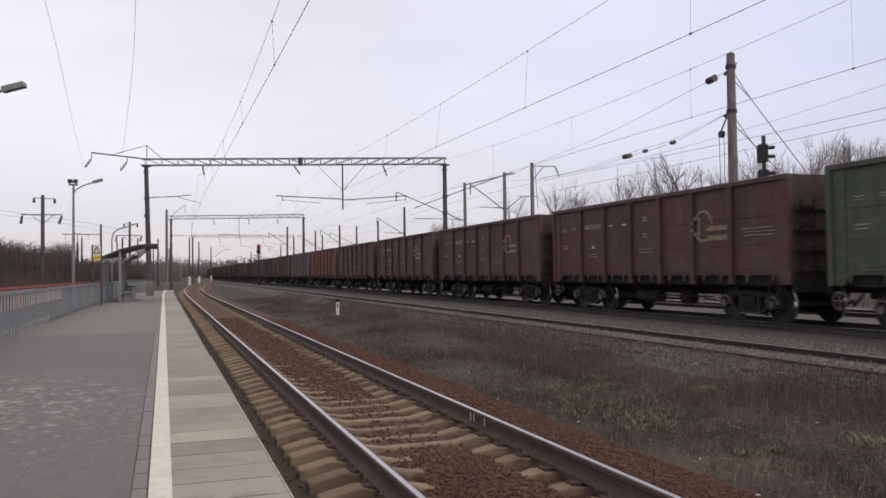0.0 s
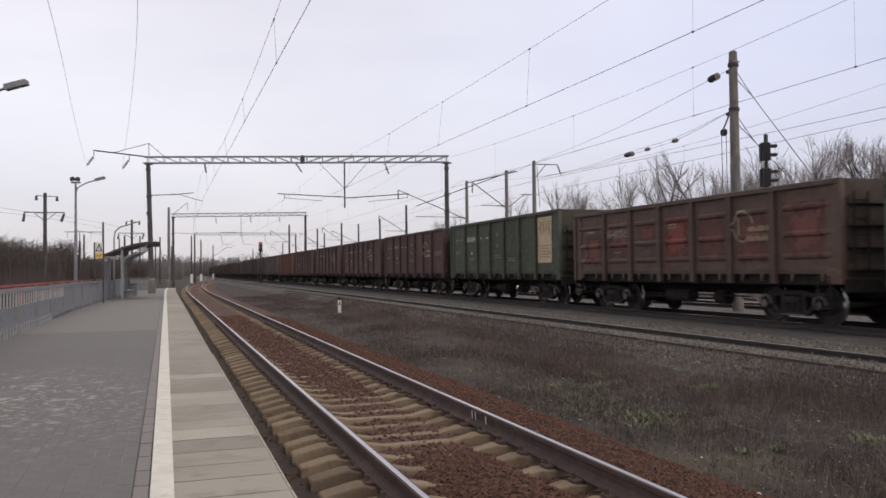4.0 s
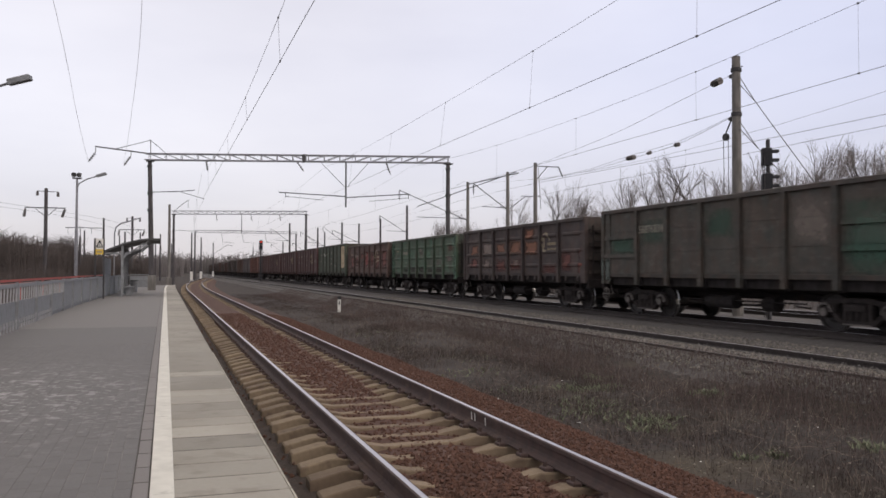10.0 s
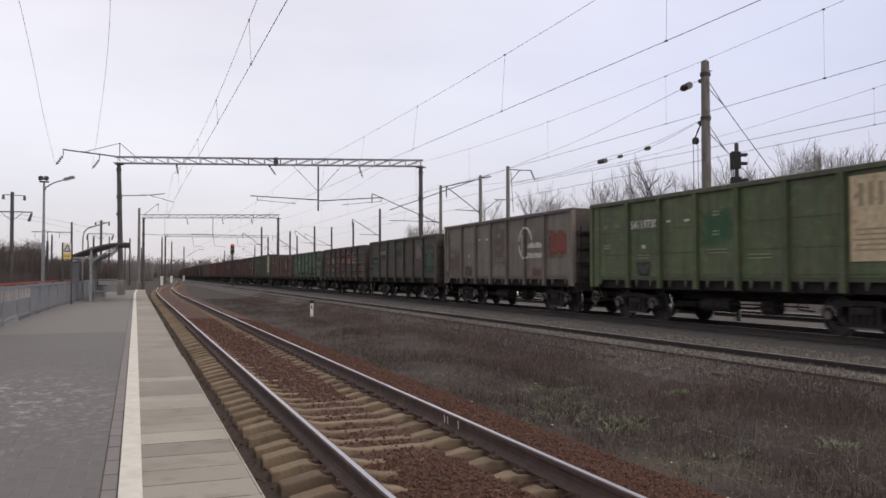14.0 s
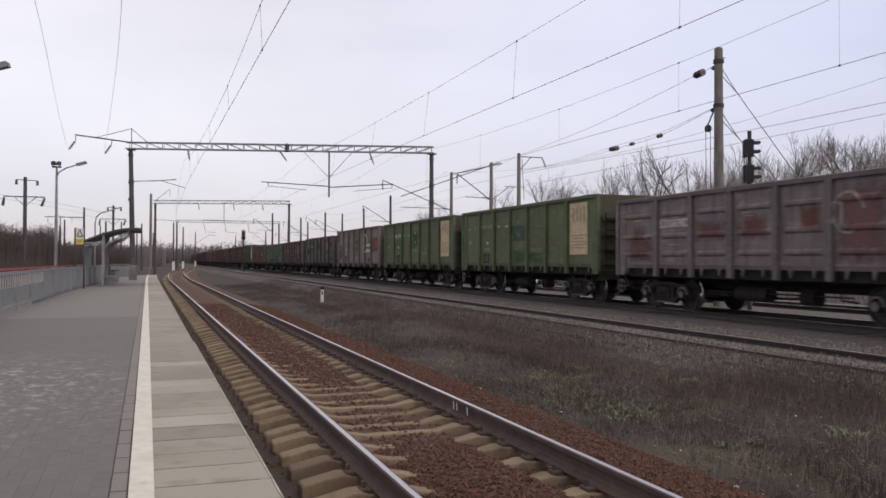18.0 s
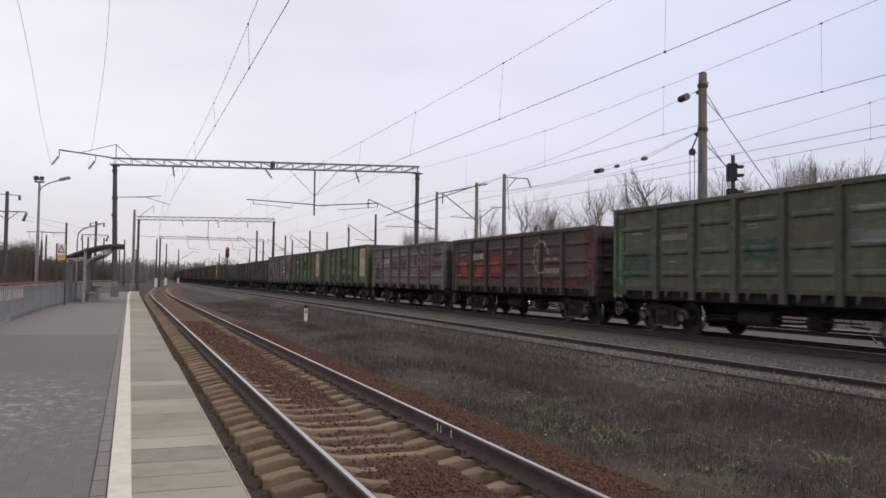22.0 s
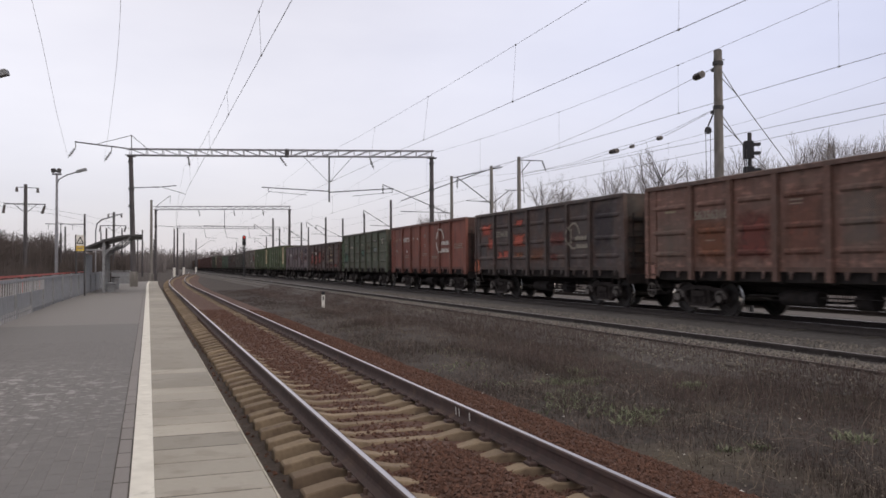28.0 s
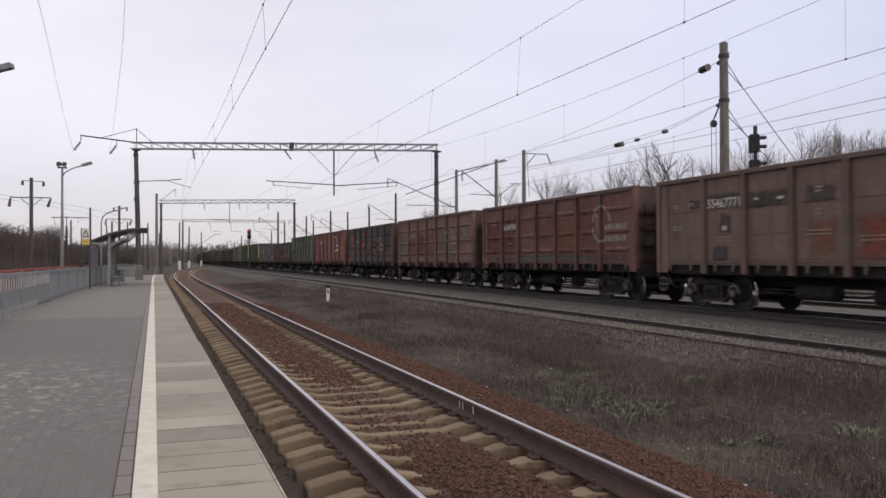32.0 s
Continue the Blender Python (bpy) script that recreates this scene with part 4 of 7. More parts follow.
# Each wagon from the front of the train: height over the rails, paint, rust, pressed ribs.
MAROON, GREEN, DARK = (0.085, 0.030, 0.032), (0.045, 0.085, 0.050), (0.050, 0.044, 0.044)
SPECIAL = {
    -6: ("brown open freight wagon with dusty steel sides", 3.72, (0.11, 0.055, 0.04), 0.4, 0),
    -5: ("faded grey-violet open freight wagon", 3.72, (0.13, 0.115, 0.12), 0.4, 3),
    -4: ("orange-red open freight wagon with dusty sides", 3.72, (0.17, 0.055, 0.035), 0.4, 3),
    -3: ("dark maroon open freight wagon with white marks", 3.72, MAROON, 0.3, 0),
    -2: ("dark maroon open freight wagon with white marks", 3.72, MAROON, 0.3, 0),
    -1: ("dark maroon open freight wagon with a ring emblem", 3.72, MAROON, 0.25, 0),
    0: ("dark maroon open freight wagon with a yellowed ring emblem", 3.73, MAROON, 0.2, 0),
    1: ("dull green open freight wagon with a chalked board", 3.75, (0.050, 0.080, 0.052), 0.3, 0),
    2: ("brown open freight wagon with worn red panels", 3.42, (0.105, 0.062, 0.050), 0.3, 3),
    3: ("bright green open freight wagon with dented sides", 3.40, (0.060, 0.130, 0.080), 0.3, 3),
    4: ("dark wagon patched with orange and grey sheets", 3.42, (0.042, 0.032, 0.034), 0.3, 3),
    5: ("grey-green open freight wagon with sooty sides", 3.51, (0.049, 0.052, 0.045), 0.35, 1),
    6: ("grey-beige open freight wagon with a ring emblem", 3.77, (0.205, 0.185, 0.158), 0.12, 0),
    7: ("leaf-green open freight wagon with yellow writing", 3.75, (0.086, 0.135, 0.056), 0.2, 0),
    8: ("leaf-green open freight wagon with a chalked board", 3.75, (0.095, 0.150, 0.063), 0.2, 0),
    9: ("grey-violet open freight wagon with faded red marks", 3.41, (0.195, 0.168, 0.185), 0.25, 3),
    10: ("dark red open freight wagon with a ring emblem", 3.37, (0.070, 0.050, 0.049), 0.4, 3),
    11: ("green open freight wagon with white painted marks", 3.76, (0.082, 0.112, 0.075), 0.35, 3),
    12: ("fresh orange-red open freight wagon with a white emblem", 3.76, (0.25, 0.074, 0.052), 0.06, 0),
    13: ("blackish wagon patched with red squares", 3.74, (0.052, 0.040, 0.044), 0.5, 3),
    14: ("dusty brown open freight wagon with a faded emblem", 3.76, (0.20, 0.105, 0.083), 0.45, 3),
    15: ("red-brown open freight wagon with an emblem and yellowed marks", 3.74, (0.165, 0.060, 0.050), 0.35, 3),
    16: ("tan-brown open freight wagon with worn marks", 3.72, (0.195, 0.128, 0.100), 0.15, 0),
    17: ("dark brown open freight wagon", 3.72, (0.10, 0.05, 0.04), 0.5, 0),
}
FIRST, LAST = -32, 17


def wagon_spec(n):
    if n in SPECIAL:
        return SPECIAL[n]
    r = random.Random(100 + n)
    # Far wagons: distant haze is put into these dark, dulled paints.
    c = r.choice(((0.075, 0.035, 0.033), (0.06, 0.05, 0.046), (0.070, 0.040, 0.036), (0.050, 0.046, 0.044), (0.055, 0.045, 0.045)))
    return ("sooty open freight wagon far along the train", r.choice((3.4, 3.5, 3.72, 3.74)), c, 0.5, r.choice((0, 2, 3)))


WAGONS = {}
for n in range(FIRST, LAST + 1):
    WAGONS[n] = make_wagon(*wagon_spec(n), n not in (3, 5))
    WAGONS[n].color = (*wagon_spec(n)[2], 1)
    tagged(WAGONS[n], group="wagons of the freight train")


# ---- what is painted on the wagons: numbers, marks, emblems, worn patches ----
def lift_z(n, z):
    """Heights on a low side carried over to the same share of this wagon's side."""
    return 1.02 + (z - 1.02) * (wagon_spec(n)[1] - 1.12) / 2.32


def lettering(n, text, a, z, height, mat=None):
    """Painted characters on the side that faces the platform, starting a metres behind the wagon's front."""
    z = lift_z(n, z)
    c = bpy.data.curves.new("running_number", "FONT")
    c.body, c.size, c.extrude, c.space_character = text, height * 1.4, 0.001, 1.02
    c.resolution_u, c.offset = 3, 0.007
    c.materials.append(mat or M_MARK)
    ob = new("running_number", c)
    ob.parent = WAGONS[n]
    ob.matrix_basis = Matrix(((0, 0, -1, -1.475), (-1, 0, 0, -a), (0, 1, 0, z), (0, 0, 0, 1)))
    return ob


def mark(n, a, z, w, h, mat=None, name="painted_mark", x=-1.470, rise=True):
    z = lift_z(n, z) if rise else z
    x -= wall_out(a + w / 2, z, wagon_spec(n)[1], wagon_spec(n)[4])
    return part(name, Shape().box(x - 0.003, x + 0.012, -a - w, -a, z - h / 2, z + h / 2), mat or M_MARK, WAGONS[n])


def lines(n, a, z, w, count, mat=None, h=0.028, gap=0.08):
    """Rows of small writing as bars, each broken into words."""
    r = random.Random(n * 100 + round(a * 10))
    for i in range(count):
        x, end = a + r.uniform(0, 0.12) * w, a + w * r.uniform(0.85, 1.0)
        while x < end:
            k = min(r.uniform(0.10, 0.3), end - x)
            mark(n, x, z - i * gap, max(k, 0.03), h, mat or M_CREAM, "text_bar")
            x += k + 0.045


def emblem(n, a, z, r, mat=None, bars=1.45):
    """A broken ring with an upright stroke, and two bars of writing."""
    s = Shape()
    z = lift_z(n, z)
    m, t = 40, r * 0.075
    for lo, hi in ((8, 172), (188, 292)):
        v, f = [], []
        for i in range(m + 1):
            q = radians(lo + (hi - lo) * i / m)
            for rr in (r - t, r + t):
                ya, zz = a + rr * math.cos(q) * 0.95, z + rr * math.sin(q)
                out = 0.085 if min(abs(ya - q2) for q2 in POSTS) < 0.09 else wall_out(ya, zz, wagon_spec(n)[1], wagon_spec(n)[4])
                for x in (-1.474 - out, -1.458 - out):
                    v.append((x, -a - rr * math.cos(q) * 0.95, z + rr * math.sin(q)))
        for i in range(m):
            k = i * 4
            f += [(k, k + 2, k + 6, k + 4), (k + 1, k + 5, k + 7, k + 3), (k, k + 4, k + 5, k + 1), (k + 2, k + 3, k + 7, k + 6)]
        s.add(v, f)
    part("emblem_ring", s, mat or M_MARK, WAGONS[n])
    mark(n, a - 0.50 * r, z - 0.02 * r, 0.14 * r, 1.2 * r, mat, "emblem_stroke", rise=False)
    mark(n, a - 0.63 * r, z + 0.48 * r, 0.13 * r, 0.12 * r, mat, "emblem_stroke", rise=False)
    if bars:
        for k, dz in ((0, -0.2), (1, -0.84)):
            for i in range(8):
                y0 = -(a + 0.22 * r + 0.1 + bars * i / 8)
                out = wall_out(-y0, z + dz * r, wagon_spec(n)[1], wagon_spec(n)[4])
                s = Shape().box(-1.474 - out, -1.458 - out, y0 - bars / 8 * (0.55 + 0.25 * ((i * 5) % 3) / 2), y0, z + dz * r - 0.17 * r, z + dz * r + (0.17 if (i + k) % 3 else 0.1) * r)
                part("emblem_bar", s, mat or M_MARK, WAGONS[n])


def patch(n, a0, a1, z0, z1, colour, cover=1.0):
    """A worn, ragged area of other paint on one of the pressed panels."""
    spec = wagon_spec(n)
    z0, z1 = max(1.29, lift_z(n, z0)), lift_z(n, z1)
    z1 = max(z1, z0 + 0.2)
    s = wall_sheet(-1, a0, a1, z0, min(z1, spec[1] - 0.14), spec[1], spec[4], lift=0.004)
    ob = part("paint_patch", s, M_PATCH, WAGONS[n])
    ob.color = (*colour, cover)
    return ob


def small_marks(n, seed):
    """The rows of small stencilled writing that every wagon carries, too small to read."""
    r = random.Random(seed)
    lines(n, 0.75, 2.74, 0.3, 2, M_MARKY, h=0.03, gap=0.06)
    lines(n, 1.45, 2.76, 0.3, 2, h=0.03, gap=0.055)
    lines(n, 0.75, 2.19, 0.42, 2, h=0.04, gap=0.075)
    mark(n, 2.95, 2.1, 0.06, 0.12)
    mark(n, 3.05, 2.1, 0.06, 0.12)
    lines(n, 2.65, 1.88, 0.75, 2)
    mark(n, 4.2, 2.72, 0.14, 0.06)
    mark(n, 5.0, 2.7, 0.22, 0.07)
    lines(n, 6.2, 2.84, 0.3, 2, h=0.05)
    lines(n, 6.2, 2.38, 0.28, 2, h=0.035)
    lines(n, 5.95, 1.95, 0.85, 2)
    if r.random() < 0.6:
        lines(n, 7.5, 1.8, 1.0, 2)


RUSTY = (0.19, 0.075, 0.045)
RED, ORANGE, PALE, GREY, TEAL, TAN = (0.20, 0.045, 0.035), (0.26, 0.09, 0.04), (0.26, 0.22, 0.19), (0.17, 0.155, 0.155), (0.05, 0.13, 0.09), (0.30, 0.22, 0.13)
for n in (-3, -2, -1, 0, 1, 6, 7, 8, 12, 16):
    small_marks(n, n)
for n in (2, 3, 9, 10, 11, 14, 15):
    mark(n, 0.95, 2.72, 0.5, 0.06, M_MARKY)
    lines(n, 5.95, 2.72, 0.42, 2, M_CREAM, h=0.035)
    lines(n, 2.75, 1.95, 0.45, 1, M_CREAM, h=0.035)
for n, text in ((1, "59076646"), (2, "56487515"), (5, "56876834"), (6, "55107148"), (7, "54119730"), (9, "52306982"), (10, "55243851"), (12, "52327251"), (13, "55266183"), (14, "56356316"), (15, "56347842"), (16, "55467771")):
    lettering(n, text, 2.27 if SPECIAL[n][4] == 1 else 2.33, 2.46 if SPECIAL[n][4] == 3 else 2.60, 0.245, M_CREAM if n in (2, 5, 6, 13, 14) else None)
for n in (-2, -1, 0, 3, 8, 11):
    for i in range(8):
        mark(n, 2.45 + i * 0.15, 2.56 if SPECIAL[n][4] == 3 else 2.74, 0.075, 0.17, M_CREAM, "number_bar")
for n, a, z, r, mat, bars in ((-2, 9.3, 2.45, 0.38, M_MARKY, 0.9), (-1, 9.3, 2.45, 0.38, M_MARKY, 0.9), (0, 9.3, 2.45, 0.42, M_MARKY, 0.85), (2, 9.35, 2.5, 0.4, M_MARKY, 0.8), (4, 9.35, 2.6, 0.36, M_MARKY, 0.75), (6, 8.86, 2.45, 0.6, None, 1.4),
                           (9, 9.35, 2.55, 0.45, M_CREAM, 0), (10, 8.86, 2.42, 0.6, M_MARKY, 1.4), (12, 8.86, 2.5, 0.6, None, 1.42), (13, 9.3, 2.3, 0.45, M_CREAM, 0.8), (14, 9.3, 2.4, 0.42, M_CREAM, 0.85), (15, 10.55, 2.42, 0.6, M_CREAM, 1.35)):
    emblem(n, a, z, r, mat, bars)
for n in (0, 12, 7, 1):
    lines(n, 10.9, 2.3, 1.3, 3)
for n in (1, 7, 8):
    b = part("cream_panel", Shape().box(-1.476, -1.468, -11.98, -10.72, 1.68, 3.52), M_BOARD, WAGONS[n], "large cream painted panel with worn writing")
    for a in (10.95, 11.2, 11.45, 11.7):
        part("panel_bar", Shape().box(-1.480, -1.477, -a - 0.12, -a, 2.85, 3.35), M_MARKY, b)
    for i, z in enumerate((2.36, 2.25, 2.14, 2.03, 1.92)):
        part("panel_line", Shape().box(-1.480, -1.477, -11.88 + 0.1 * (i % 3), -10.82 - 0.07 * (i % 2), z - 0.02, z + 0.02), M_MARKY, b)
WARM, BRICK = (0.26, 0.118, 0.070), (0.20, 0.072, 0.060)
for args in ((2, 0.75, 2.05, 1.5, 2.65, BRICK, 0.95), (2, 2.4, 3.75, 2.2, 2.75, BRICK), (2, 2.5, 3.7, 1.75, 2.2, BRICK, 0.7), (2, 4.15, 5.4, 2.3, 2.8, BRICK, 0.9), (2, 4.2, 5.3, 1.7, 2.1, (0.15, 0.11, 0.09), 0.8), (2, 5.75, 7.05, 1.7, 2.95, (0.26, 0.062, 0.055)), (2, 7.4, 8.7, 1.6, 2.9, BRICK, 0.75), (2, 10.8, 12.3, 1.6, 3.0, BRICK), (2, 9.1, 10.3, 1.5, 2.9, BRICK, 0.8),
             (3, 11.2, 12.2, 2.5, 2.9, RED, 0.5), (3, 10.8, 12.2, 1.9, 2.3, PALE, 0.7), (3, 9.0, 10.4, 1.7, 2.1, PALE, 0.45), (3, 7.4, 8.6, 1.6, 2.2, PALE, 0.35), (3, 5.7, 7.0, 2.3, 2.8, PALE, 0.4), (3, 0.5, 2.0, 2.2, 2.6, PALE, 0.3), (3, 4.0, 5.4, 1.3, 1.7, (0.06, 0.05, 0.045), 0.7), (3, 5.7, 7.0, 1.3, 1.7, (0.06, 0.05, 0.045), 0.8), (3, 2.4, 3.7, 1.3, 1.6, (0.06, 0.05, 0.045), 0.6), (3, 7.4, 8.7, 1.3, 1.6, (0.07, 0.055, 0.045), 0.7), (3, 9.0, 10.4, 1.3, 1.65, (0.07, 0.055, 0.045), 0.7),
             (4, 0.85, 1.9, 2.2, 2.7, WARM), (4, 0.85, 1.9, 1.55, 2.05, BRICK, 0.9), (4, 2.45, 3.7, 2.15, 2.75, (0.27, 0.215, 0.19)), (4, 2.5, 3.6, 1.45, 2.05, (0.22, 0.17, 0.15), 0.8), (4, 4.15, 5.15, 2.25, 2.7, WARM, 0.95), (4, 4.1, 5.4, 1.4, 2.0, BRICK, 0.75), (4, 5.7, 7.05, 2.15, 2.8, WARM), (4, 5.75, 7.0, 1.45, 2.0, BRICK, 0.8), (4, 6.05, 6.7, 1.6, 1.95, PALE, 0.7), (4, 7.35, 8.35, 2.75, 3.25, (0.26, 0.105, 0.06)), (4, 7.3, 8.75, 2.1, 2.7, WARM), (4, 9.0, 10.4, 1.3, 1.7, BRICK, 0.6),
             (4, 10.7, 11.6, 1.4, 2.2, BRICK, 0.8), (4, 12.0, 12.7, 1.3, 2.3, (0.24, 0.075, 0.055), 0.9), (4, 0.2, 0.55, 1.05, 1.6, (0.30, 0.17, 0.12), 0.9),
             (5, 0.4, 2.1, 1.95, 2.5, TEAL, 0.7), (5, 2.4, 3.7, 2.2, 3.0, TEAL, 0.5), (5, 5.7, 7.0, 2.3, 3.1, TEAL, 0.6), (5, 9.0, 10.4, 2.0, 3.2, PALE, 0.75), (5, 10.7, 12.4, 1.3, 3.0, TEAL, 0.8), (5, 10.8, 12.3, 2.0, 2.9, PALE, 0.6),
             (6, 0.3, 2.1, 1.2, 2.5, (0.20, 0.135, 0.13), 0.6), (6, 5.7, 7.1, 1.6, 3.2, (0.20, 0.135, 0.13), 0.5), (6, 10.7, 12.6, 1.9, 2.8, (0.28, 0.07, 0.05), 0.9), (6, 2.5, 3.4, 1.2, 1.7, (0.09, 0.05, 0.04)), (6, 9.3, 10.4, 1.2, 1.6, (0.2, 0.08, 0.06), 0.6),
             (7, 5.6, 7.1, 2.0, 2.9, (0.03, 0.16, 0.07), 0.7), (7, 2.6, 3.4, 1.2, 1.7, (0.04, 0.05, 0.05)), (8, 5.6, 7.1, 2.1, 2.7, (0.035, 0.10, 0.07)), (8, 5.6, 8.7, 1.2, 1.8, (0.03, 0.11, 0.06), 0.6), (8, 2.5, 3.3, 1.2, 1.7, (0.07, 0.06, 0.06)), (8, 7.3, 10.4, 1.9, 2.3, TAN, 0.35),
             (9, 5.8, 6.9, 2.0, 2.7, RED, 0.6), (9, 7.9, 8.6, 2.2, 2.8, RED, 0.7), (9, 0.9, 1.6, 1.5, 2.6, RED, 0.5), (9, 9.0, 10.4, 1.4, 3.2, (0.22, 0.10, 0.10), 0.8), (9, 10.7, 12.6, 1.9, 2.5, RED, 0.6), (9, 0.6, 2.0, 1.4, 2.2, (0.2, 0.09, 0.09), 0.7), (9, 4.0, 5.4, 2.0, 2.6, RED, 0.4), (9, 10.8, 12.5, 2.6, 3.2, (0.10, 0.09, 0.12), 0.7),
             (10, 0.3, 2.1, 1.5, 2.6, (0.28, 0.05, 0.035)), (10, 2.3, 3.8, 1.4, 2.5, (0.26, 0.045, 0.03)), (10, 3.95, 5.45, 1.6, 2.8, (0.28, 0.045, 0.03)), (10, 5.6, 7.1, 1.8, 2.8, RED, 0.6), (10, 2.4, 3.7, 2.6, 3.0, RED, 0.6), (10, 7.3, 8.7, 1.3, 1.7, RED, 0.6), (10, 9.0, 10.4, 2.0, 2.6, RED, 0.35), (10, 8.9, 12.2, 1.25, 1.6, RED, 0.8), (10, 12.0, 12.7, 1.2, 3.2, RED, 0.9),
             (11, 5.8, 7.0, 1.9, 2.4, TEAL), (11, 9.0, 10.4, 2.15, 2.5, (0.26, 0.31, 0.29), 0.7), (11, 9.1, 10.3, 2.75, 2.95, (0.36, 0.35, 0.32), 0.6), (11, 0.5, 1.9, 1.5, 2.3, TEAL, 0.8), (11, 11.2, 11.9, 2.55, 3.0, (0.36, 0.34, 0.28), 0.9), (11, 7.4, 8.6, 2.3, 2.6, TAN, 0.4),
             (13, 0.6, 1.9, 2.5, 3.04, (0.44, 0.085, 0.05)), (13, 1.35, 2.1, 1.98, 2.5, (0.42, 0.08, 0.05)), (13, 0.5, 1.3, 1.7, 2.3, (0.12, 0.105, 0.11), 0.7), (13, 2.5, 3.0, 1.62, 1.92, (0.40, 0.08, 0.05)), (13, 3.0, 3.75, 1.62, 1.95, (0.42, 0.08, 0.05)), (13, 4.05, 5.3, 2.02, 2.55, (0.46, 0.09, 0.05)), (13, 4.2, 5.2, 2.8, 3.06, (0.42, 0.08, 0.05)), (13, 4.1, 5.2, 1.66, 1.86, ORANGE, 0.7),
             (13, 5.7, 7.0, 1.5, 2.0, ORANGE, 0.6), (13, 7.4, 8.7, 2.0, 2.5, RED, 0.7), (13, 7.4, 8.2, 1.5, 1.8, RED, 0.7), (13, 10.7, 12.0, 1.8, 3.2, (0.06, 0.055, 0.07), 0.6),
             (14, 0.4, 2.1, 1.3, 2.7, PALE, 0.35), (14, 2.3, 3.8, 1.3, 2.5, ORANGE, 0.7), (14, 4.0, 5.4, 1.4, 2.6, RED, 0.8), (14, 5.7, 7.0, 1.4, 3.0, (0.24, 0.10, 0.07), 0.7), (14, 7.4, 8.7, 1.6, 2.9, PALE, 0.5), (14, 9.0, 10.4, 1.3, 2.2, PALE, 0.6), (14, 10.7, 12.2, 2.0, 3.0, PALE, 0.7), (14, 0.1, 0.5, 0.95, 1.5, (0.35, 0.2, 0.17), 0.8),
             (15, 5.7, 7.0, 1.8, 3.0, ORANGE, 0.6), (15, 7.3, 8.7, 1.5, 2.7, ORANGE, 0.7), (15, 0.4, 2.0, 1.4, 2.9, RED, 0.7), (15, 2.3, 3.7, 1.4, 3.0, RED, 0.6), (15, 0.5, 12.2, 1.15, 1.5, (0.085, 0.105, 0.075), 0.95), (15, 9.0, 10.2, 1.3, 3.1, (0.23, 0.07, 0.05), 0.7),
             (16, 1.5, 2.15, 2.6, 2.85, (0.06, 0.055, 0.05)), (16, 2.25, 3.8, 2.55, 2.95, (0.07, 0.06, 0.055), 0.8), (16, 2.8, 3.3, 1.95, 2.5, (0.08, 0.055, 0.045)), (16, 2.5, 3.2, 1.2, 1.7, (0.07, 0.055, 0.05)), (16, 3.95, 5.4, 2.5, 2.9, (0.06, 0.05, 0.045), 0.8), (16, 5.9, 6.9, 2.5, 2.9, (0.08, 0.06, 0.055)), (16, 6.0, 6.9, 1.4, 2.2, (0.30, 0.10, 0.06), 0.7), (16, 7.4, 8.7, 1.3, 2.3, (0.30, 0.07, 0.04), 0.8)):
    patch(*args)
for n, front, z0, z1, colour in ((13, True, 1.06, 1.72, (0.46, 0.13, 0.065)), (14, True, 1.06, 1.5, (0.36, 0.19, 0.155)), (14, False, 1.06, 2.6, (0.24, 0.115, 0.09)), (3, False, 1.06, 3.25, (0.075, 0.165, 0.105)), (3, True, 1.06, 3.2, (0.07, 0.16, 0.10)),
                                 (11, True, 1.1, 3.5, (0.125, 0.21, 0.115)), (15, True, 1.06, 1.65, (0.34, 0.165, 0.10)), (10, False, 1.3, 3.2, (0.17, 0.05, 0.04)), (5, True, 1.06, 1.9, (0.11, 0.14, 0.125)), (6, True, 1.06, 3.5, (0.235, 0.22, 0.195))):
    plate = 0.17 if front else BODY - 0.49
    ob = part("paint_patch", Shape().box(-1.488, -1.4825, -plate - 0.32, -plate, z0, z1), M_PATCH, WAGONS[n])
    ob.color = (*colour, 0.95)
    post = 0.005 if front else BODY - 0.155
    ob = part("paint_patch", Shape().box(-1.5405, -1.536, -post - 0.15, -post, z0, z1), M_PATCH, WAGONS[n])
    ob.color = (*colour, 0.95)
for n in (3, 10, 11):
    for z in (1.45, 1.85, 2.25, 2.65, 3.05):
        part("stake_pocket", Shape().box(-1.49, -1.4835, -BODY + 0.22, -BODY + 0.36, z - 0.04, z + 0.04), M_ENDDARK, WAGONS[n])



# ---- overhead line: masts, portals, wires ----
def mast(x, y, height, foot=-0.3, r=0.19, r2=0.13, mat=None, label="", base=0):
    ob = thing("catenary_mast", label or "tapered grey concrete overhead-line mast", "mast", pose(x, y, foot), group="overhead-line masts")
    part("pole", Shape().tube((0, 0, -0.3), (0, 0, height - foot), r, r2, n=14), mat or M_CONC, ob, smooth=False)
    part("cap", Shape().tube((0, 0, height - foot), (0, 0, height - foot + 0.05), r2 * 1.05, r2 * 0.7, n=14), M_CDARK, ob)
    if base:
        part("foundation", Shape().box(-0.26, 0.26, -0.26, 0.26, -0.2, 1.05 if base == 1 else 1.6, b=0.04), M_CONC if base == 1 else M_WHITE, ob, "pale concrete foundation")
    return ob


def band(ob, z, r=0.19):
    part("clamp_band", Shape().tube((0, 0, z - 0.07), (0, 0, z + 0.07), r + 0.02, n=14), M_DSTEEL, ob)


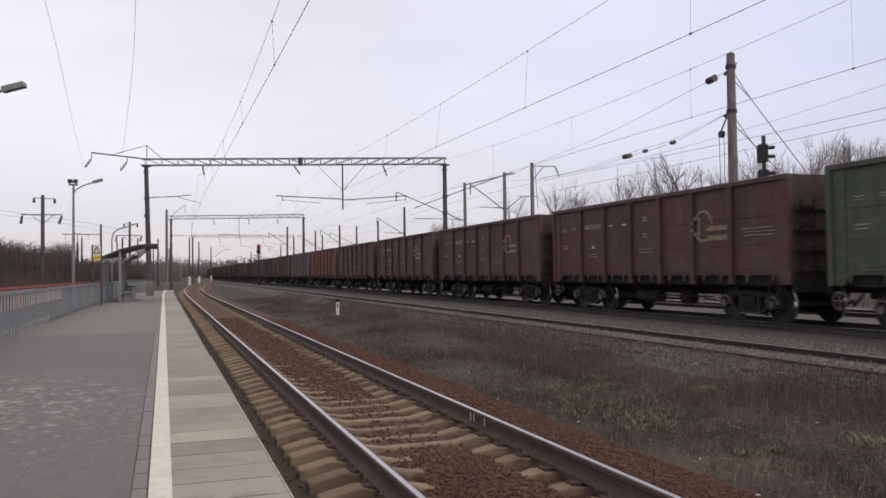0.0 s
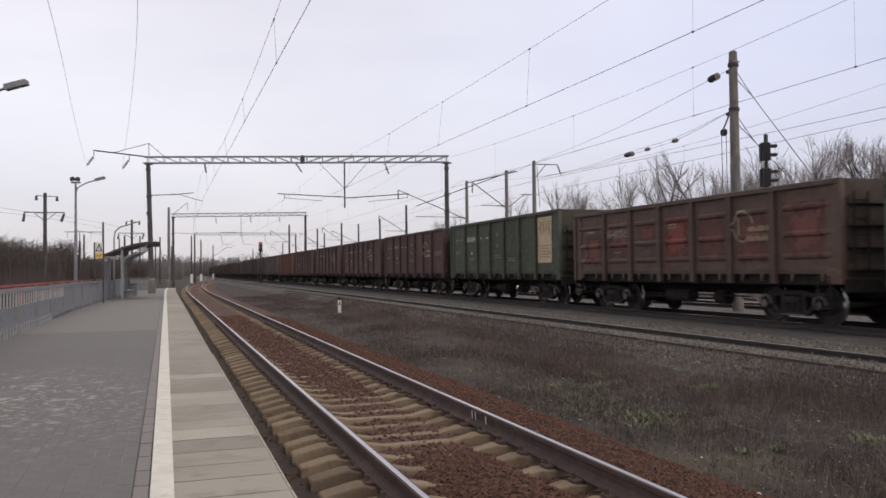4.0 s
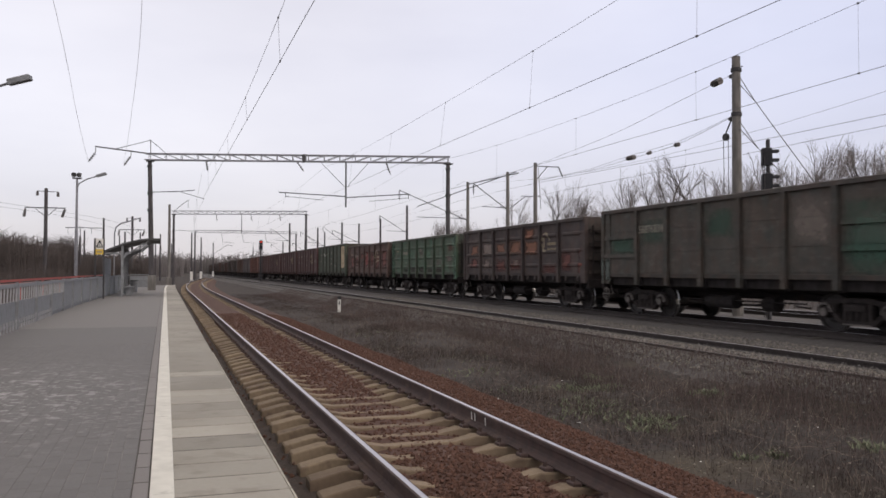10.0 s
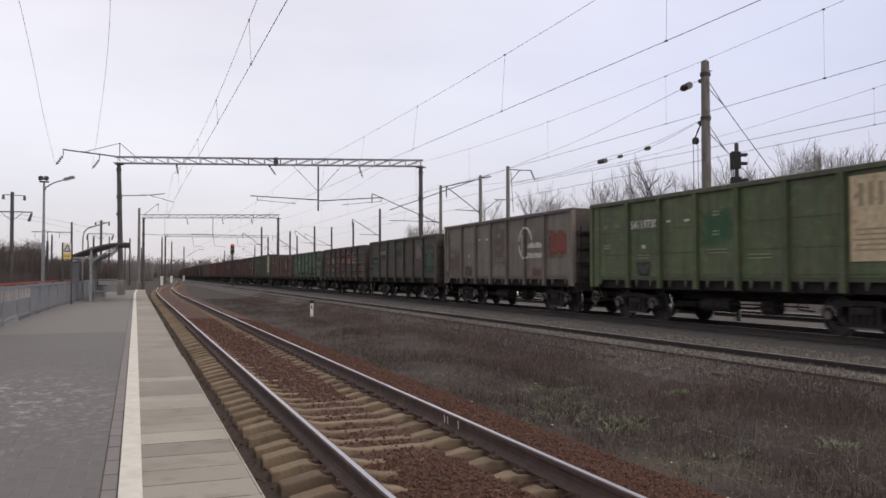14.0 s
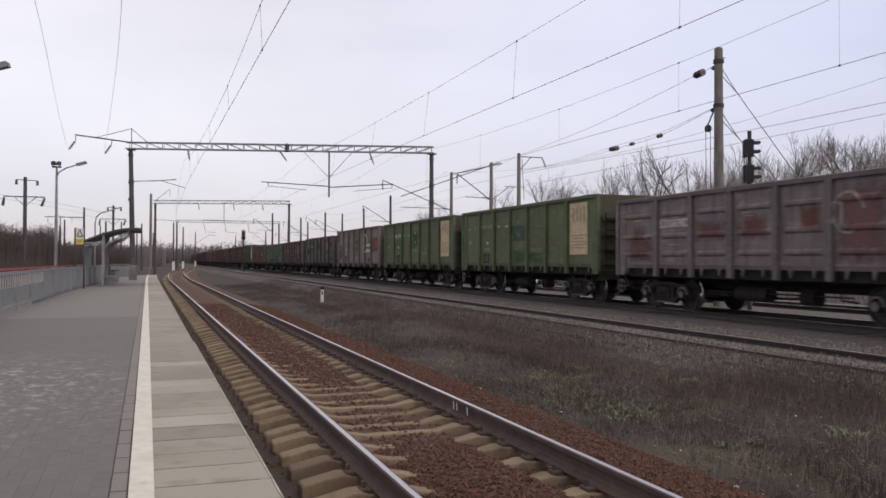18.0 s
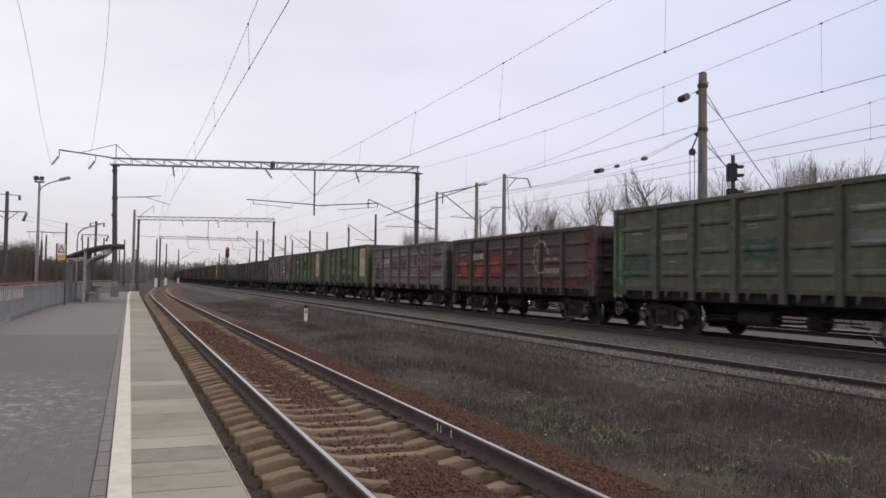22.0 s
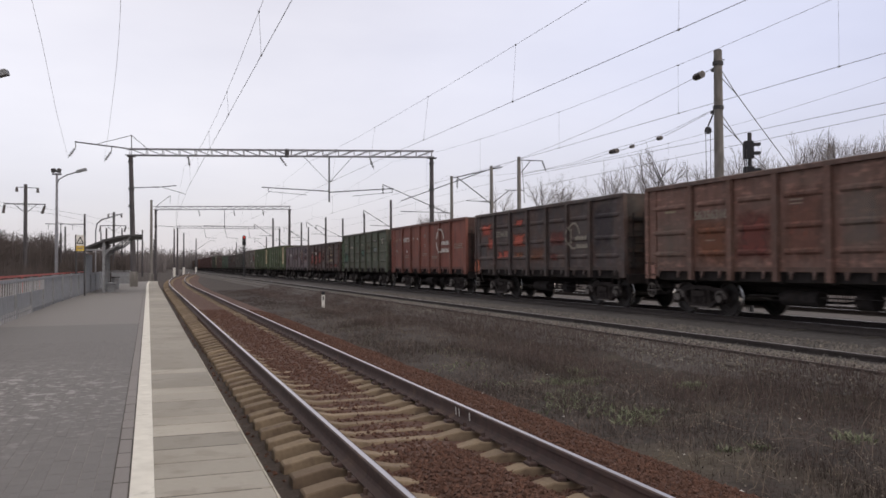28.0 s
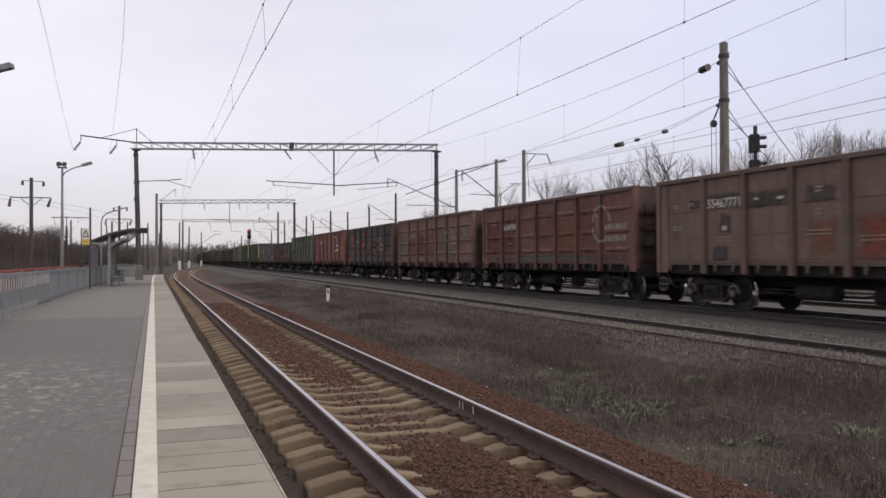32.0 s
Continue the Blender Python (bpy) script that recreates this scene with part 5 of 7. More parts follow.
def insulator_string(shape, p, q, discs=4, r=0.11, rod=0.02):
    p, q = Vector(p), Vector(q)
    shape.tube(p, q, rod, n=6)
    for i in range(discs):
        a = p.lerp(q, (i + 1) / (discs + 1))
        d = (q - p).normalized() * 0.05
        shape.tube(a - d, a + d, r, r * 0.35, n=10)


def portal(left, right, foot_l, foot_r, low, high, label, bays):
    """A rigid crossbeam portal: two poles, a four-chord lattice beam."""
    ob = thing("catenary_portal", label, "overhead portal", pose(left[0], left[1], 0), group="overhead-line portals")
    d = Vector((right[0] - left[0], right[1] - left[1], 0))
    span = d.length
    u = d / span
    side = Vector((-u.y, u.x, 0)) * 0.2
    for k, foot in ((Vector((0, 0, 0)), foot_l), (d, foot_r)):
        part("column", Shape().tube(k + Vector((0.22 if foot == 0.2 else 0, 0, foot - 0.3)), k + Vector((0, 0, low + 0.02)), 0.19, 0.135, n=14), M_CDARK, ob, "dark weathered concrete column")
        part("column_head", Shape().box(-0.24, 0.30, -0.24, 0.24, low - 0.10, low - 0.035, m=Matrix.Translation(k)).tube(k + Vector((0, 0, low - 0.5)), k + Vector((0, 0, low - 0.36)), 0.175, n=12), M_DSTEEL, ob)
        for z in (6.75, 5.6):
            part("clamp_band", Shape().tube(k + Vector((0.05 if foot == 0.2 else 0, 0, z - 0.09)), k + Vector((0.05 if foot == 0.2 else 0, 0, z + 0.09)), 0.19, n=12), M_DSTEEL, ob)
    for s in (-1, 1):
        for z in (low, high):
            part("chord", Shape().bar(-0.3 * u + side * s + Vector((0, 0, z)), u * (span + 0.15) + side * s + Vector((0, 0, z)), 0.07, 0.07), M_STEEL, ob)
    step = span / bays
    for i in range(bays + 1):
        a = u * (step * i)
        s = Shape()
        for e in (-1, 1):
            s.bar(a + side * e + Vector((0, 0, low)), a + side * e + Vector((0, 0, high)), 0.045, 0.045)
        s.bar(a - side + Vector((0, 0, high)), a + side + Vector((0, 0, high)), 0.045, 0.045)
        part("upright", s, M_STEEL, ob)
        if i < bays:
            b = u * (step * (i + 1))
            s = Shape()
            for e in (-1, 1):
                p, q = (a, b) if i < bays / 2 else (b, a)
                s.bar(p + side * e + Vector((0, 0, high)), q + side * e + Vector((0, 0, low)), 0.04, 0.04)
            part("diagonal", s, M_STEEL, ob)
    return ob, u, span


p1, u1, span1 = portal((-1.1, 58.7), (18.45, 53.5), 0.2, -0.2, 9.0, 9.42, "long steel lattice portal on dark concrete columns", 19)
part("foundation", Shape().box(-0.05, 0.47, -0.26, 0.26, 0.1, 1.2, b=0.04), M_CONC, p1, "pale concrete foundation block")
s = Shape()
s.bar((-3.45, 0.2, 9.78), (0.0, 0.1, 9.44), 0.06, 0.08)
s.bar((-2.2, 0.2, 9.66), (0.05, 0, 10.35), 0.035, 0.035)
s.bar((0.05, 0, 9.4), (0.05, 0, 10.38), 0.05, 0.05)
s.bar((0.05, 0, 10.35), (1.05, -0.28, 9.45), 0.035, 0.035)
part("side_arm", s, M_DSTEEL, p1)
for x0, z0 in ((-3.4, 9.7), (-1.2, 9.55)):
    s = Shape()
    s.bar((x0, 0.2, z0), (x0, 0.2, z0 - 0.3), 0.05, 0.05)
    insulator_string(s, (x0, 0.2, z0 - 0.3), (x0 - 0.45, 0.2, z0 - 0.98))
    part("insulator_string", s, M_INS, p1)
s = Shape()
s.bar((0, 0, 6.82), (1.35, -0.35, 6.86), 0.05, 0.05)
insulator_string(s, (1.3, -0.35, 6.86), (1.9, -0.5, 6.88), 3, 0.06)
s.bar((1.9, -0.5, 6.88), (2.9, -0.75, 6.98), 0.05, 0.05)
s.bar((2.0, -0.5, 6.86), (3.5, -0.9, 6.40), 0.035, 0.035)
part("cantilever", s, M_DSTEEL, p1)
k = 13.2
h = u1 * k
s = Shape()
s.bar(h + Vector((0, 0, 9.0)), h + Vector((0, 0, 5.88)), 0.09, 0.09)
s.bar(h - u1 * 1.75 + Vector((0, 0, 9.0)), h + Vector((0, 0, 7.2)), 0.03, 0.03)
s.bar(h + u1 * 1.6 + Vector((0, 0, 9.0)), h + Vector((0, 0, 7.2)), 0.03, 0.03)
part("hanging_post", s, M_DSTEEL, p1)
s = Shape()
s.bar(h + Vector((0, 0, 6.62)), h - u1 * 4.55 + Vector((0, 0, 6.88)), 0.06, 0.06)
s.bar(h + Vector((0, 0, 6.55)), h + u1 * 4.4 + Vector((0, 0, 6.82)), 0.06, 0.06)
insulator_string(s, h - u1 * 0.9 + Vector((0, 0, 6.67)), h - u1 * 0.2 + Vector((0, 0, 6.63)), 3, 0.06)
insulator_string(s, h + u1 * 0.3 + Vector((0, 0, 6.56)), h + u1 * 1.0 + Vector((0, 0, 6.6)), 3, 0.06)
s.bar(h - u1 * 4.1 + Vector((0, 0, 6.84)), h - u1 * 4.1 + Vector((0, 0, 6.55)), 0.04, 0.04)
s.bar(h - u1 * 4.1 + Vector((0, 0, 6.6)), h - u1 * 1.5 + Vector((0, 0, 6.36)), 0.03, 0.03)
s.bar(h + u1 * 4.3 + Vector((0, 0, 6.8)), h + u1 * 4.3 + Vector((0, 0, 6.5)), 0.04, 0.04)
s.bar(h + u1 * 4.3 + Vector((0, 0, 6.55)), h + u1 * 1.6 + Vector((0, 0, 6.3)), 0.03, 0.03)
part("registration_bar", s, M_DSTEEL, p1)
for k, dx, dz in ((3.75, 0.12, -0.75), (9.85, 0.5, -0.7), (15.95, 0.3, -0.85)):
    s = Shape()
    a = u1 * k + Vector((0, 0, 9.0))
    insulator_string(s, a, a + u1 * dx + Vector((0, 0, dz)), 4, 0.09)
    part("insulator_string", s, M_INS, p1)
part("junction_plate", Shape().box(-0.12, 0.12, -0.24, 0.24, 8.95, 9.48, m=Matrix.Translation(u1 * 10.35)), M_DSTEEL, p1)

p2, u2, span2 = portal((0.95, 114.3), (17.6, 108.8), -0.4, -0.2, 9.0, 9.42, "distant steel lattice portal over the tracks", 16)
s = Shape()
s.bar((0, 0, 9.4), (1.8, -0.4, 10.9), 0.05, 0.05)
s.bar((1.8, -0.4, 10.9), (1.8, -0.4, 9.9), 0.05, 0.05)
part("horn", s, M_DSTEEL, p2)
for k in (5.6, 10.2, 14.0):
    s = Shape()
    a = u2 * k + Vector((0, 0, 9.0))
    insulator_string(s, a, a + Vector((0.15, 0, -0.9)), 4, 0.1)
    part("insulator_string", s, M_INS, p2)
s = Shape()
s.bar((0, 0, 6.9), (3.0, -1.0, 6.7), 0.05, 0.05)
s.bar(u2 * 9 + Vector((0, 0, 9)), u2 * 9 + Vector((0, 0, 6.4)), 0.07, 0.07)
s.bar(u2 * 6.2 + Vector((0, 0, 6.9)), u2 * 12 + Vector((0, 0, 6.7)), 0.05, 0.05)
part("cantilever", s, M_DSTEEL, p2)
p3, u3, span3 = portal((5.4, 168.0), (25.1, 167.6), -0.3, -0.2, 9.0, 9.42, "distant steel lattice portal over the tracks", 16)
s = Shape()
for k in (5.0, 9.0, 13.5):
    s.bar(u3 * k + Vector((0, 0, 9)), u3 * k + Vector((0.3, 0, 7.2)), 0.06, 0.06)
    s.bar(u3 * k + Vector((0.3, 0, 7.2)), u3 * k + Vector((2.5, 0, 7.0)), 0.05, 0.05)
part("registration_bar", s, M_DSTEEL, p3)


def side_cantilever(ob, z, reach, top):
    """A slanting bracket with an insulator and a registration arm, reaching in -x."""
    s = Shape()
    s.bar((0, 0, z), (-reach, 0, top), 0.06, 0.06)
    s.bar((0, 0, z + 0.2), (-reach * 0.75, 0, z + 0.25), 0.05, 0.05)
    insulator_string(s, (-0.3, 0, z + 0.21), (-1.0, 0, z + 0.22), 3, 0.07)
    insulator_string(s, (-reach, 0, top), (-reach, 0, top - 0.9), 4, 0.09)
    part("cantilever", s, M_DSTEEL, ob)


def masts():
    big = mast(20.5, 25.8, 9.68, r=0.21, r2=0.155, label="tall concrete anchor mast with guy wires beside the line")
    for z in (9.2, 7.5):
        band(big, z + 0.3, 0.18)
    s = Shape()
    s.bar((0, 0, 9.35), (0, 0.35, 9.3), 0.12, 0.12)
    s.bar((0, 0, 7.72), (0, 0.4, 7.68), 0.12, 0.12)
    s.bar((-0.2, 0, 9.65), (0.3, 0, 9.66), 0.03, 0.03)
    part("anchor_bracket", s, M_DSTEEL, big)
    s = Shape()
    s.line([(-0.05, 0.25, 7.6), (-0.1, 0.5, 7.15)], 0.03)
    s.tube((-0.16, 0.5, 7.0), (-0.04, 0.5, 7.0), 0.14, n=14)
    s.line([(-0.1, 0.36, 7.0), (-0.1, 0.36, 2.0)], 0.012)
    s.line([(-0.1, 0.64, 7.0), (-0.1, 0.6, 2.0)], 0.012)
    part("tension_pulley", s, M_DSTEEL, big)
    for i in range(7):
        part("tension_weight", Shape().tube((-0.1, 0.5, 0.7 + i * 0.19), (-0.1, 0.5, 0.86 + i * 0.19), 0.14, n=12), M_CONC, big)
    m2 = mast(26.36, 56.2, 9.65)
    s = Shape()
    s.bar((0, 0, 9.75), (2.0, 0, 9.75), 0.06, 0.06)
    s.bar((0, 0, 8.6), (1.0, 0, 9.75), 0.05, 0.05)
    insulator_string(s, (1.95, 0, 9.75), (2.3, 0, 8.95), 4, 0.1)
    s.bar((0.25, 0, 9.7), (0.45, 0, 6.5), 0.03, 0.03)
    part("side_arm", s, M_DSTEEL, m2)
    m3 = mast(26.5, 61.8, 9.6)
    side_cantilever(m3, 6.8, 3.0, 8.9)
    s = Shape()
    s.bar((0, 0, 6.8), (1.6, 0, 8.0), 0.05, 0.05)
    s.bar((1.2, 0, 8.0), (3.0, 0, 8.0), 0.05, 0.05)
    part("bracket_arm", s, M_DSTEEL, m3)
    m4 = mast(26.1, 70.1, 9.6)
    side_cantilever(m4, 6.4, 6.5, 9.0)
    s = Shape()
    s.bar((0, 0, 9.75), (2.4, -6.0, 10.2), 0.07, 0.07)
    s.bar((-4.8, 0, 7.6), (2.2, -6.0, 10.3), 0.06, 0.06)
    part("strut", s, M_DSTEEL, m4)
    for x, y, h, reach in ((28.3, 97.6, 9.6, 3.5), (30.5, 119.5, 9.3, 0), (30.7, 134.8, 9.4, 4.5), (16.2 + 2.9, 134.5, 9.2, 3), (22.2 + 3, 143, 9.0, 3), (28.7, 214, 9.0, 3),
                           (26, 263, 9.0, 0), (32.3, 201, 9.0, 3), (29.2, 158, 9.0, 3.5), (26, 126, 9.0, 3), (4.9, 171.6, 9.0, 0), (7.6, 194, 9.0, 0), (12.2, 231, 9.0, -4)):
        m = mast(x, y, h, mat=M_CDARK, label="distant dark overhead-line mast beside the tracks", base=2 if x < 8 or y == 231 else 0)
        if reach > 0:
            side_cantilever(m, 6.5, reach, 8.6)
        elif reach < 0:
            s = Shape()
            s.bar((0, 0, 6.2), (3.6, 0, 8.8), 0.09, 0.09)
            s.bar((3.6, 0, 8.8), (5.2, 0, 8.6), 0.08, 0.08)
            part("cantilever", s, M_DSTEEL, m)
    mast(0.35, 99.5, 9.1, label="pale concrete mast beside the far portal", base=1)
    for x, y, h in ((-8.5, 127, 9.0), (-13.8, 159, 8.6), (-4.8, 172, 9.0), (-1.1, 179, 9.0), (-6.2, 140, 7.6), (-9.5, 190, 9.0), (-2.4, 215, 9.0), (1.5, 240, 9.0), (-16, 210, 9.0)):
        mast(x, y, h, mat=M_CDARK, label="distant dark overhead-line mast in the scrub")
    for x, y, top in ((-10.45, 82.6, 9.0), (-4.5, 123.1, 9.1)):
        m = mast(x, y, top, foot=-0.4, r=0.19, r2=0.15, mat=M_CDARK, label="dark concrete pole with crossarms and hanging insulators")
        s = Shape()
        z = 7.55
        s.bar((-1.75, 0, z + 0.1), (1.65, 0, z + 0.1), 0.07, 0.09)
        s.bar((-0.95, 0, z + 0.1), (0, 0, z - 0.75), 0.05, 0.05)
        s.bar((0.95, 0, z + 0.1), (0, 0, z - 0.75), 0.05, 0.05)
        s.bar((-0.75, 0, top + 0.18), (1.05, 0, top + 0.12), 0.06, 0.06)
        part("crossarm", s, M_DSTEEL, m)
        for xx, zz, dx in ((-1.7, z, -0.1), (1.6, z, -0.25), (-0.72, top + 0.15, 0), (1.0, top + 0.1, 0)):
            s = Shape()
            s.tube((xx, 0, zz), (xx + dx, 0, zz - (0.75 if dx else 0.4)), 0.10, 0.13, n=10)
            part("insulator", s, M_INS, m)
    gantry = thing("cross_wire_mast", "dark mast with a crossbar and droppers", "mast", pose(-11.6, 127.2, -0.3))
    part("pole", Shape().tube((0, 0, -0.2), (0, 0, 6.6), 0.18, 0.14, n=10), M_CDARK, gantry)
    s = Shape().bar((-2.0, 0, 7.9), (3.1, 0, 7.9), 0.08, 0.1)
    for x in (-1.6, 0, 1.5):
        s.bar((x, 0, 7.9), (x, 0, 7.1), 0.05, 0.05)
    s.bar((0, 0, 6.5), (0, 0, 7.9), 0.1, 0.1)
    part("crossbar", s, M_DSTEEL, gantry)


masts()


def wire(label, pts, r, name="overhead_wire", group="overhead wires", mat=None):
    """A wire hung smoothly through its points."""
    p = [Vector(q) for q in pts]
    out = []
    for i in range(len(p) - 1):
        a, b, c, d = p[max(i - 1, 0)], p[i], p[i + 1], p[min(i + 2, len(p) - 1)]
        ma, mb = (c - a) * ((c - b).length / max((c - b).length + (b - a).length, 0.001)), (d - b) * ((c - b).length / max((d - c).length + (c - b).length, 0.001))
        for k in range(6 if len(p) > 2 else 1):
            u = k / 6
            out.append(b * (2 * u ** 3 - 3 * u * u + 1) + ma * (u ** 3 - 2 * u * u + u) + c * (3 * u * u - 2 * u ** 3) + mb * (u ** 3 - u * u))
    return solid(name, Shape().line(out + [p[-1]], r, n=5), mat or M_WIRE, label, "wire", group=group)


def catenary(x_of, spans, z_low, z_high, z_contact, droppers, r=0.0078, lean=lambda y: 0.0):
    """A carrying wire that sags between supports, the contact wire under it, and droppers between the two."""
    ob = thing("catenary_wires", "thin contact wire hung by droppers from a sagging cable", "wire", group="overhead wires")
    cable, contact = [], []
    for a, b in zip(spans, spans[1:]):
        for i in range(12):
            y = a + (b - a) * i / 12
            e = (2 * (y - a) / (b - a) - 1) ** 2
            cable.append((x_of(y) - lean(y), y, z_low + (z_high - z_low) * e))
            contact.append((x_of(y), y, z_contact + 0.06 * e))
    part("carrying_cable", Shape().line(cable, r * 0.75, n=5), M_WIRE, ob)
    part("contact_wire", Shape().line(contact, r, n=5), M_WIRE, ob)
    for y in droppers:
        for a, b in zip(spans, spans[1:]):
            if a <= y < b:
                e = (2 * (y - a) / (b - a) - 1) ** 2
                z1, z0 = z_low + (z_high - z_low) * e, z_contact + 0.06 * e
                s = Shape().line([(x_of(y) - lean(y), y, z1), (x_of(y), y, z0)], 0.004, n=4)
                for x, z in ((x_of(y) - lean(y), z1), (x_of(y), z0)):
                    s.box(x - 0.016, x + 0.016, y - 0.03, y + 0.03, z - 0.02, z + 0.02)
                part("dropper", s, M_WIRE, ob)
    return ob


catenary(lambda y: near_x(y) - 0.2 * max(0.0, min(1.0, y / 42)) * (1 if y < 58 else 0.5), (-50, 5, 58.4, 112, 168, 225), 6.85, 8.35, 6.22, (18.5, 26, 33.5, 41, 48.5, 70, 80, 90, 100, 125), r=0.0072, lean=lambda y: 0.05)
catenary(lambda y: mid_x(y) - 0.3 - 0.42 * max(0.0, min(1.0, (y - 11) / 21)), (-55, 0, 55.6, 110.5, 168, 225, 280), 8.0, 8.5, 6.33, (14.1, 21.9, 29.7, 37.5, 46, 65, 75, 85, 95), r=0.0075, lean=lambda y: -0.22 * max(0.0, min(1.0, (y - 11) / 21)))
catenary(main_x, (-58, 4, 54.2, 109.5, 168, 225, 280), 7.8, 8.7, 6.33, (7.5, 15.5, 21.95, 30, 38.5, 47, 64, 74, 84), r=0.0078)
catenary(fourth_x, (-58, 8, 61.8, 118, 175, 230), 7.08, 8.7, 6.36, (8, 20, 32, 44, 70, 80), r=0.0085)
wire("high feeder wire beside the far track", [(27, -40, 7.85), (27, 0, 7.77), (26.6, 30, 7.72), (26.4, 61, 8.2), (28, 97, 8.4)], 0.011)
wire("thin feeder wire on the portal's side arm", [(-1.9, -10, 9.4), (-2.35, 8, 9.05), (-3.0, 25, 8.8), (-4.0, 42, 8.65), (-4.95, 58.9, 8.72)], 0.006, mat=M_WIRE2)
wire("thin feeder wire on the portal's side arm", [(0.3, -10, 9.4), (-0.3, 8, 9.05), (-0.75, 25, 8.8), (-1.7, 42, 8.6), (-2.75, 58.9, 8.7)], 0.006, mat=M_WIRE2)
wire("slack anchor wire from the concrete mast", [(20.45, 26.1, 9.05), (20.72, 30.5, 8.72), (21.6, 36, 8.6), (22.44, 42, 8.59), (24, 52, 8.75), (26.4, 61.8, 9.0)], 0.009)
wire("slack anchor wire from the concrete mast", [(20.45, 26.2, 7.4), (21.43, 31, 7.15), (21.86, 35.5, 7.13), (23.2, 42, 7.35), (24.2, 48, 7.68), (26.3, 56, 8.3)], 0.009)
wire("slack anchor wire from the concrete mast", [(20.45, 26.2, 7.44), (21.45, 31, 7.28), (21.9, 35.5, 7.3), (23.2, 42, 7.45), (24.2, 48, 7.72), (26.3, 56, 8.3)], 0.008)
for pts in (((20.5, 25.65, 8.95), (20.5, 24.71, 7.75), (20.5, 22.18, 4.85), (20.5, 17.9, -0.25)), ((20.5, 25.65, 8.65), (20.5, 24.71, 7.75)), ((20.5, 25.66, 7.25), (20.5, 24.59, 6.02), (20.5, 23.24, 4.83), (20.5, 17.8, -0.25)), ((20.5, 25.66, 6.95), (20.5, 24.59, 6.02))):
    wire("taut steel guy wire of the anchor mast", pts, 0.016, name="guy_wire", group="guy wires")
for x, y, z, dy, dz, r in ((20.51, 27.0, 8.98, 0.52, -0.04, 0.145), (21.86, 35.5, 7.16, 0.7, 0.02, 0.12), (21.68, 33.6, 7.14, 0.3, 0, 0.09), (21.43, 31.0, 7.14, 0.35, 0, 0.1)):
    s = Shape()
    s.tube((x, y - dy / 2, z - dz / 2), (x, y + dy / 2, z + dz / 2), 0.03, n=6)
    n = max(2, int(dy / 0.12))
    for i in range(n):
        a = Vector((x, y - dy / 2 + dy * (i + 0.5) / n, z - dz / 2 + dz * (i + 0.5) / n))
        s.tube(a - Vector((0, 0.055, 0)), a + Vector((0, 0.055, 0)), r, r * 0.75, n=10)
    solid("line_insulator", s, M_INS, "dark ribbed insulator in an anchor wire", "insulator", group="line insulators")
wire("thin cross wire between scrub and platform poles", [(-8.5, 127, 7.2), (-6.5, 90, 5.6), (-4.75, 49.5, 4.0)], 0.012)
wire("thin wire from the crossarm pole", [(-45, 20, 7.6), (-12.2, 82.6, 7.0), (-6.2, 123, 7.2), (-4, 170, 7.4)], 0.012)
wire("thin wire from the crossarm pole", [(-40, 20, 7.6), (-9.0, 82.6, 6.9), (-2.9, 123, 7.0), (-1, 170, 7.2)], 0.012)


# ---- signals and the white marker ----
def light_signal(x, y, foot, height, turn, heads, label, lit=None):
    ob = thing("light_signal", label, "railway signal", pose(x, y, foot, 0, 0, turn))
    part("post", Shape().tube((0, 0, -0.2), (0, 0, height), 0.075, 0.07, n=10), M_DSTEEL, ob)
    for z, lamps in heads:
        n = len(lamps)
        s = Shape().box(-0.16, 0.16, -0.12, 0.21, z - 0.31 * n, z, b=0.03)
        head = part("signal_head", s, M_BLACK, ob)
        for i, c in enumerate(lamps):
            zz = z - 0.17 - 0.31 * i
            lens = part("lens", Shape().tube((0, -0.135, zz), (0, -0.12, zz), 0.08, n=12), M_REDLAMP if c else M_BLACK, head)
            hood = Shape()
            k = 9
            v = [(0.1 * math.cos(math.pi * j / (k - 1)), yy, zz + 0.1 * math.sin(math.pi * j / (k - 1))) for yy in (-0.12, -0.36) for j in range(k)]
            v += [(0.115 * math.cos(math.pi * j / (k - 1)), yy, zz + 0.115 * math.sin(math.pi * j / (k - 1))) for yy in (-0.12, -0.36) for j in range(k)]
            f = [(j, j + 1, k + j + 1, k + j) for j in range(k - 1)] + [(2 * k + j, 3 * k + j, 3 * k + j + 1, 2 * k + j + 1) for j in range(k - 1)] + [(k + j, k + j + 1, 3 * k + j + 1, 3 * k + j) for j in range(k - 1)]
            hood.add(v, f)
            part("hood", hood, M_BLACK, head)
    s = Shape()
    for z in [0.4 + 0.3 * i for i in range(int((height - 1) / 0.3))]:
        s.bar((-0.18, 0.14, z), (0.18, 0.14, z), 0.02, 0.02)
    s.bar((-0.18, 0.14, 0.2), (-0.18, 0.14, height - 0.6), 0.025, 0.025)
    s.bar((0.18, 0.14, 0.2), (0.18, 0.14, height - 0.6), 0.025, 0.025)
    part("ladder", s, M_DSTEEL, ob)
    return ob


light_signal(20.03, 23.55, -0.3, 6.47, 60, ((6.17, (0, 0)), (5.27, (0, 0))), "black two-headed colour-light signal seen side-on behind the train")
far_signal = light_signal(13.2, 122.3, -0.2, 6.2, 0, ((6.1, (1, 0)), (5.4, (0, 0))), "distant black signal showing a red light")
far_signal.matrix_world = far_signal.matrix_world @ Matrix.Diagonal((1.5, 1.5, 1, 1))

post = thing("marker_post", "short white trackside post with a black number bar", "marker post", pose(7.9, 38.9, -0.38, 0, 0, -12))
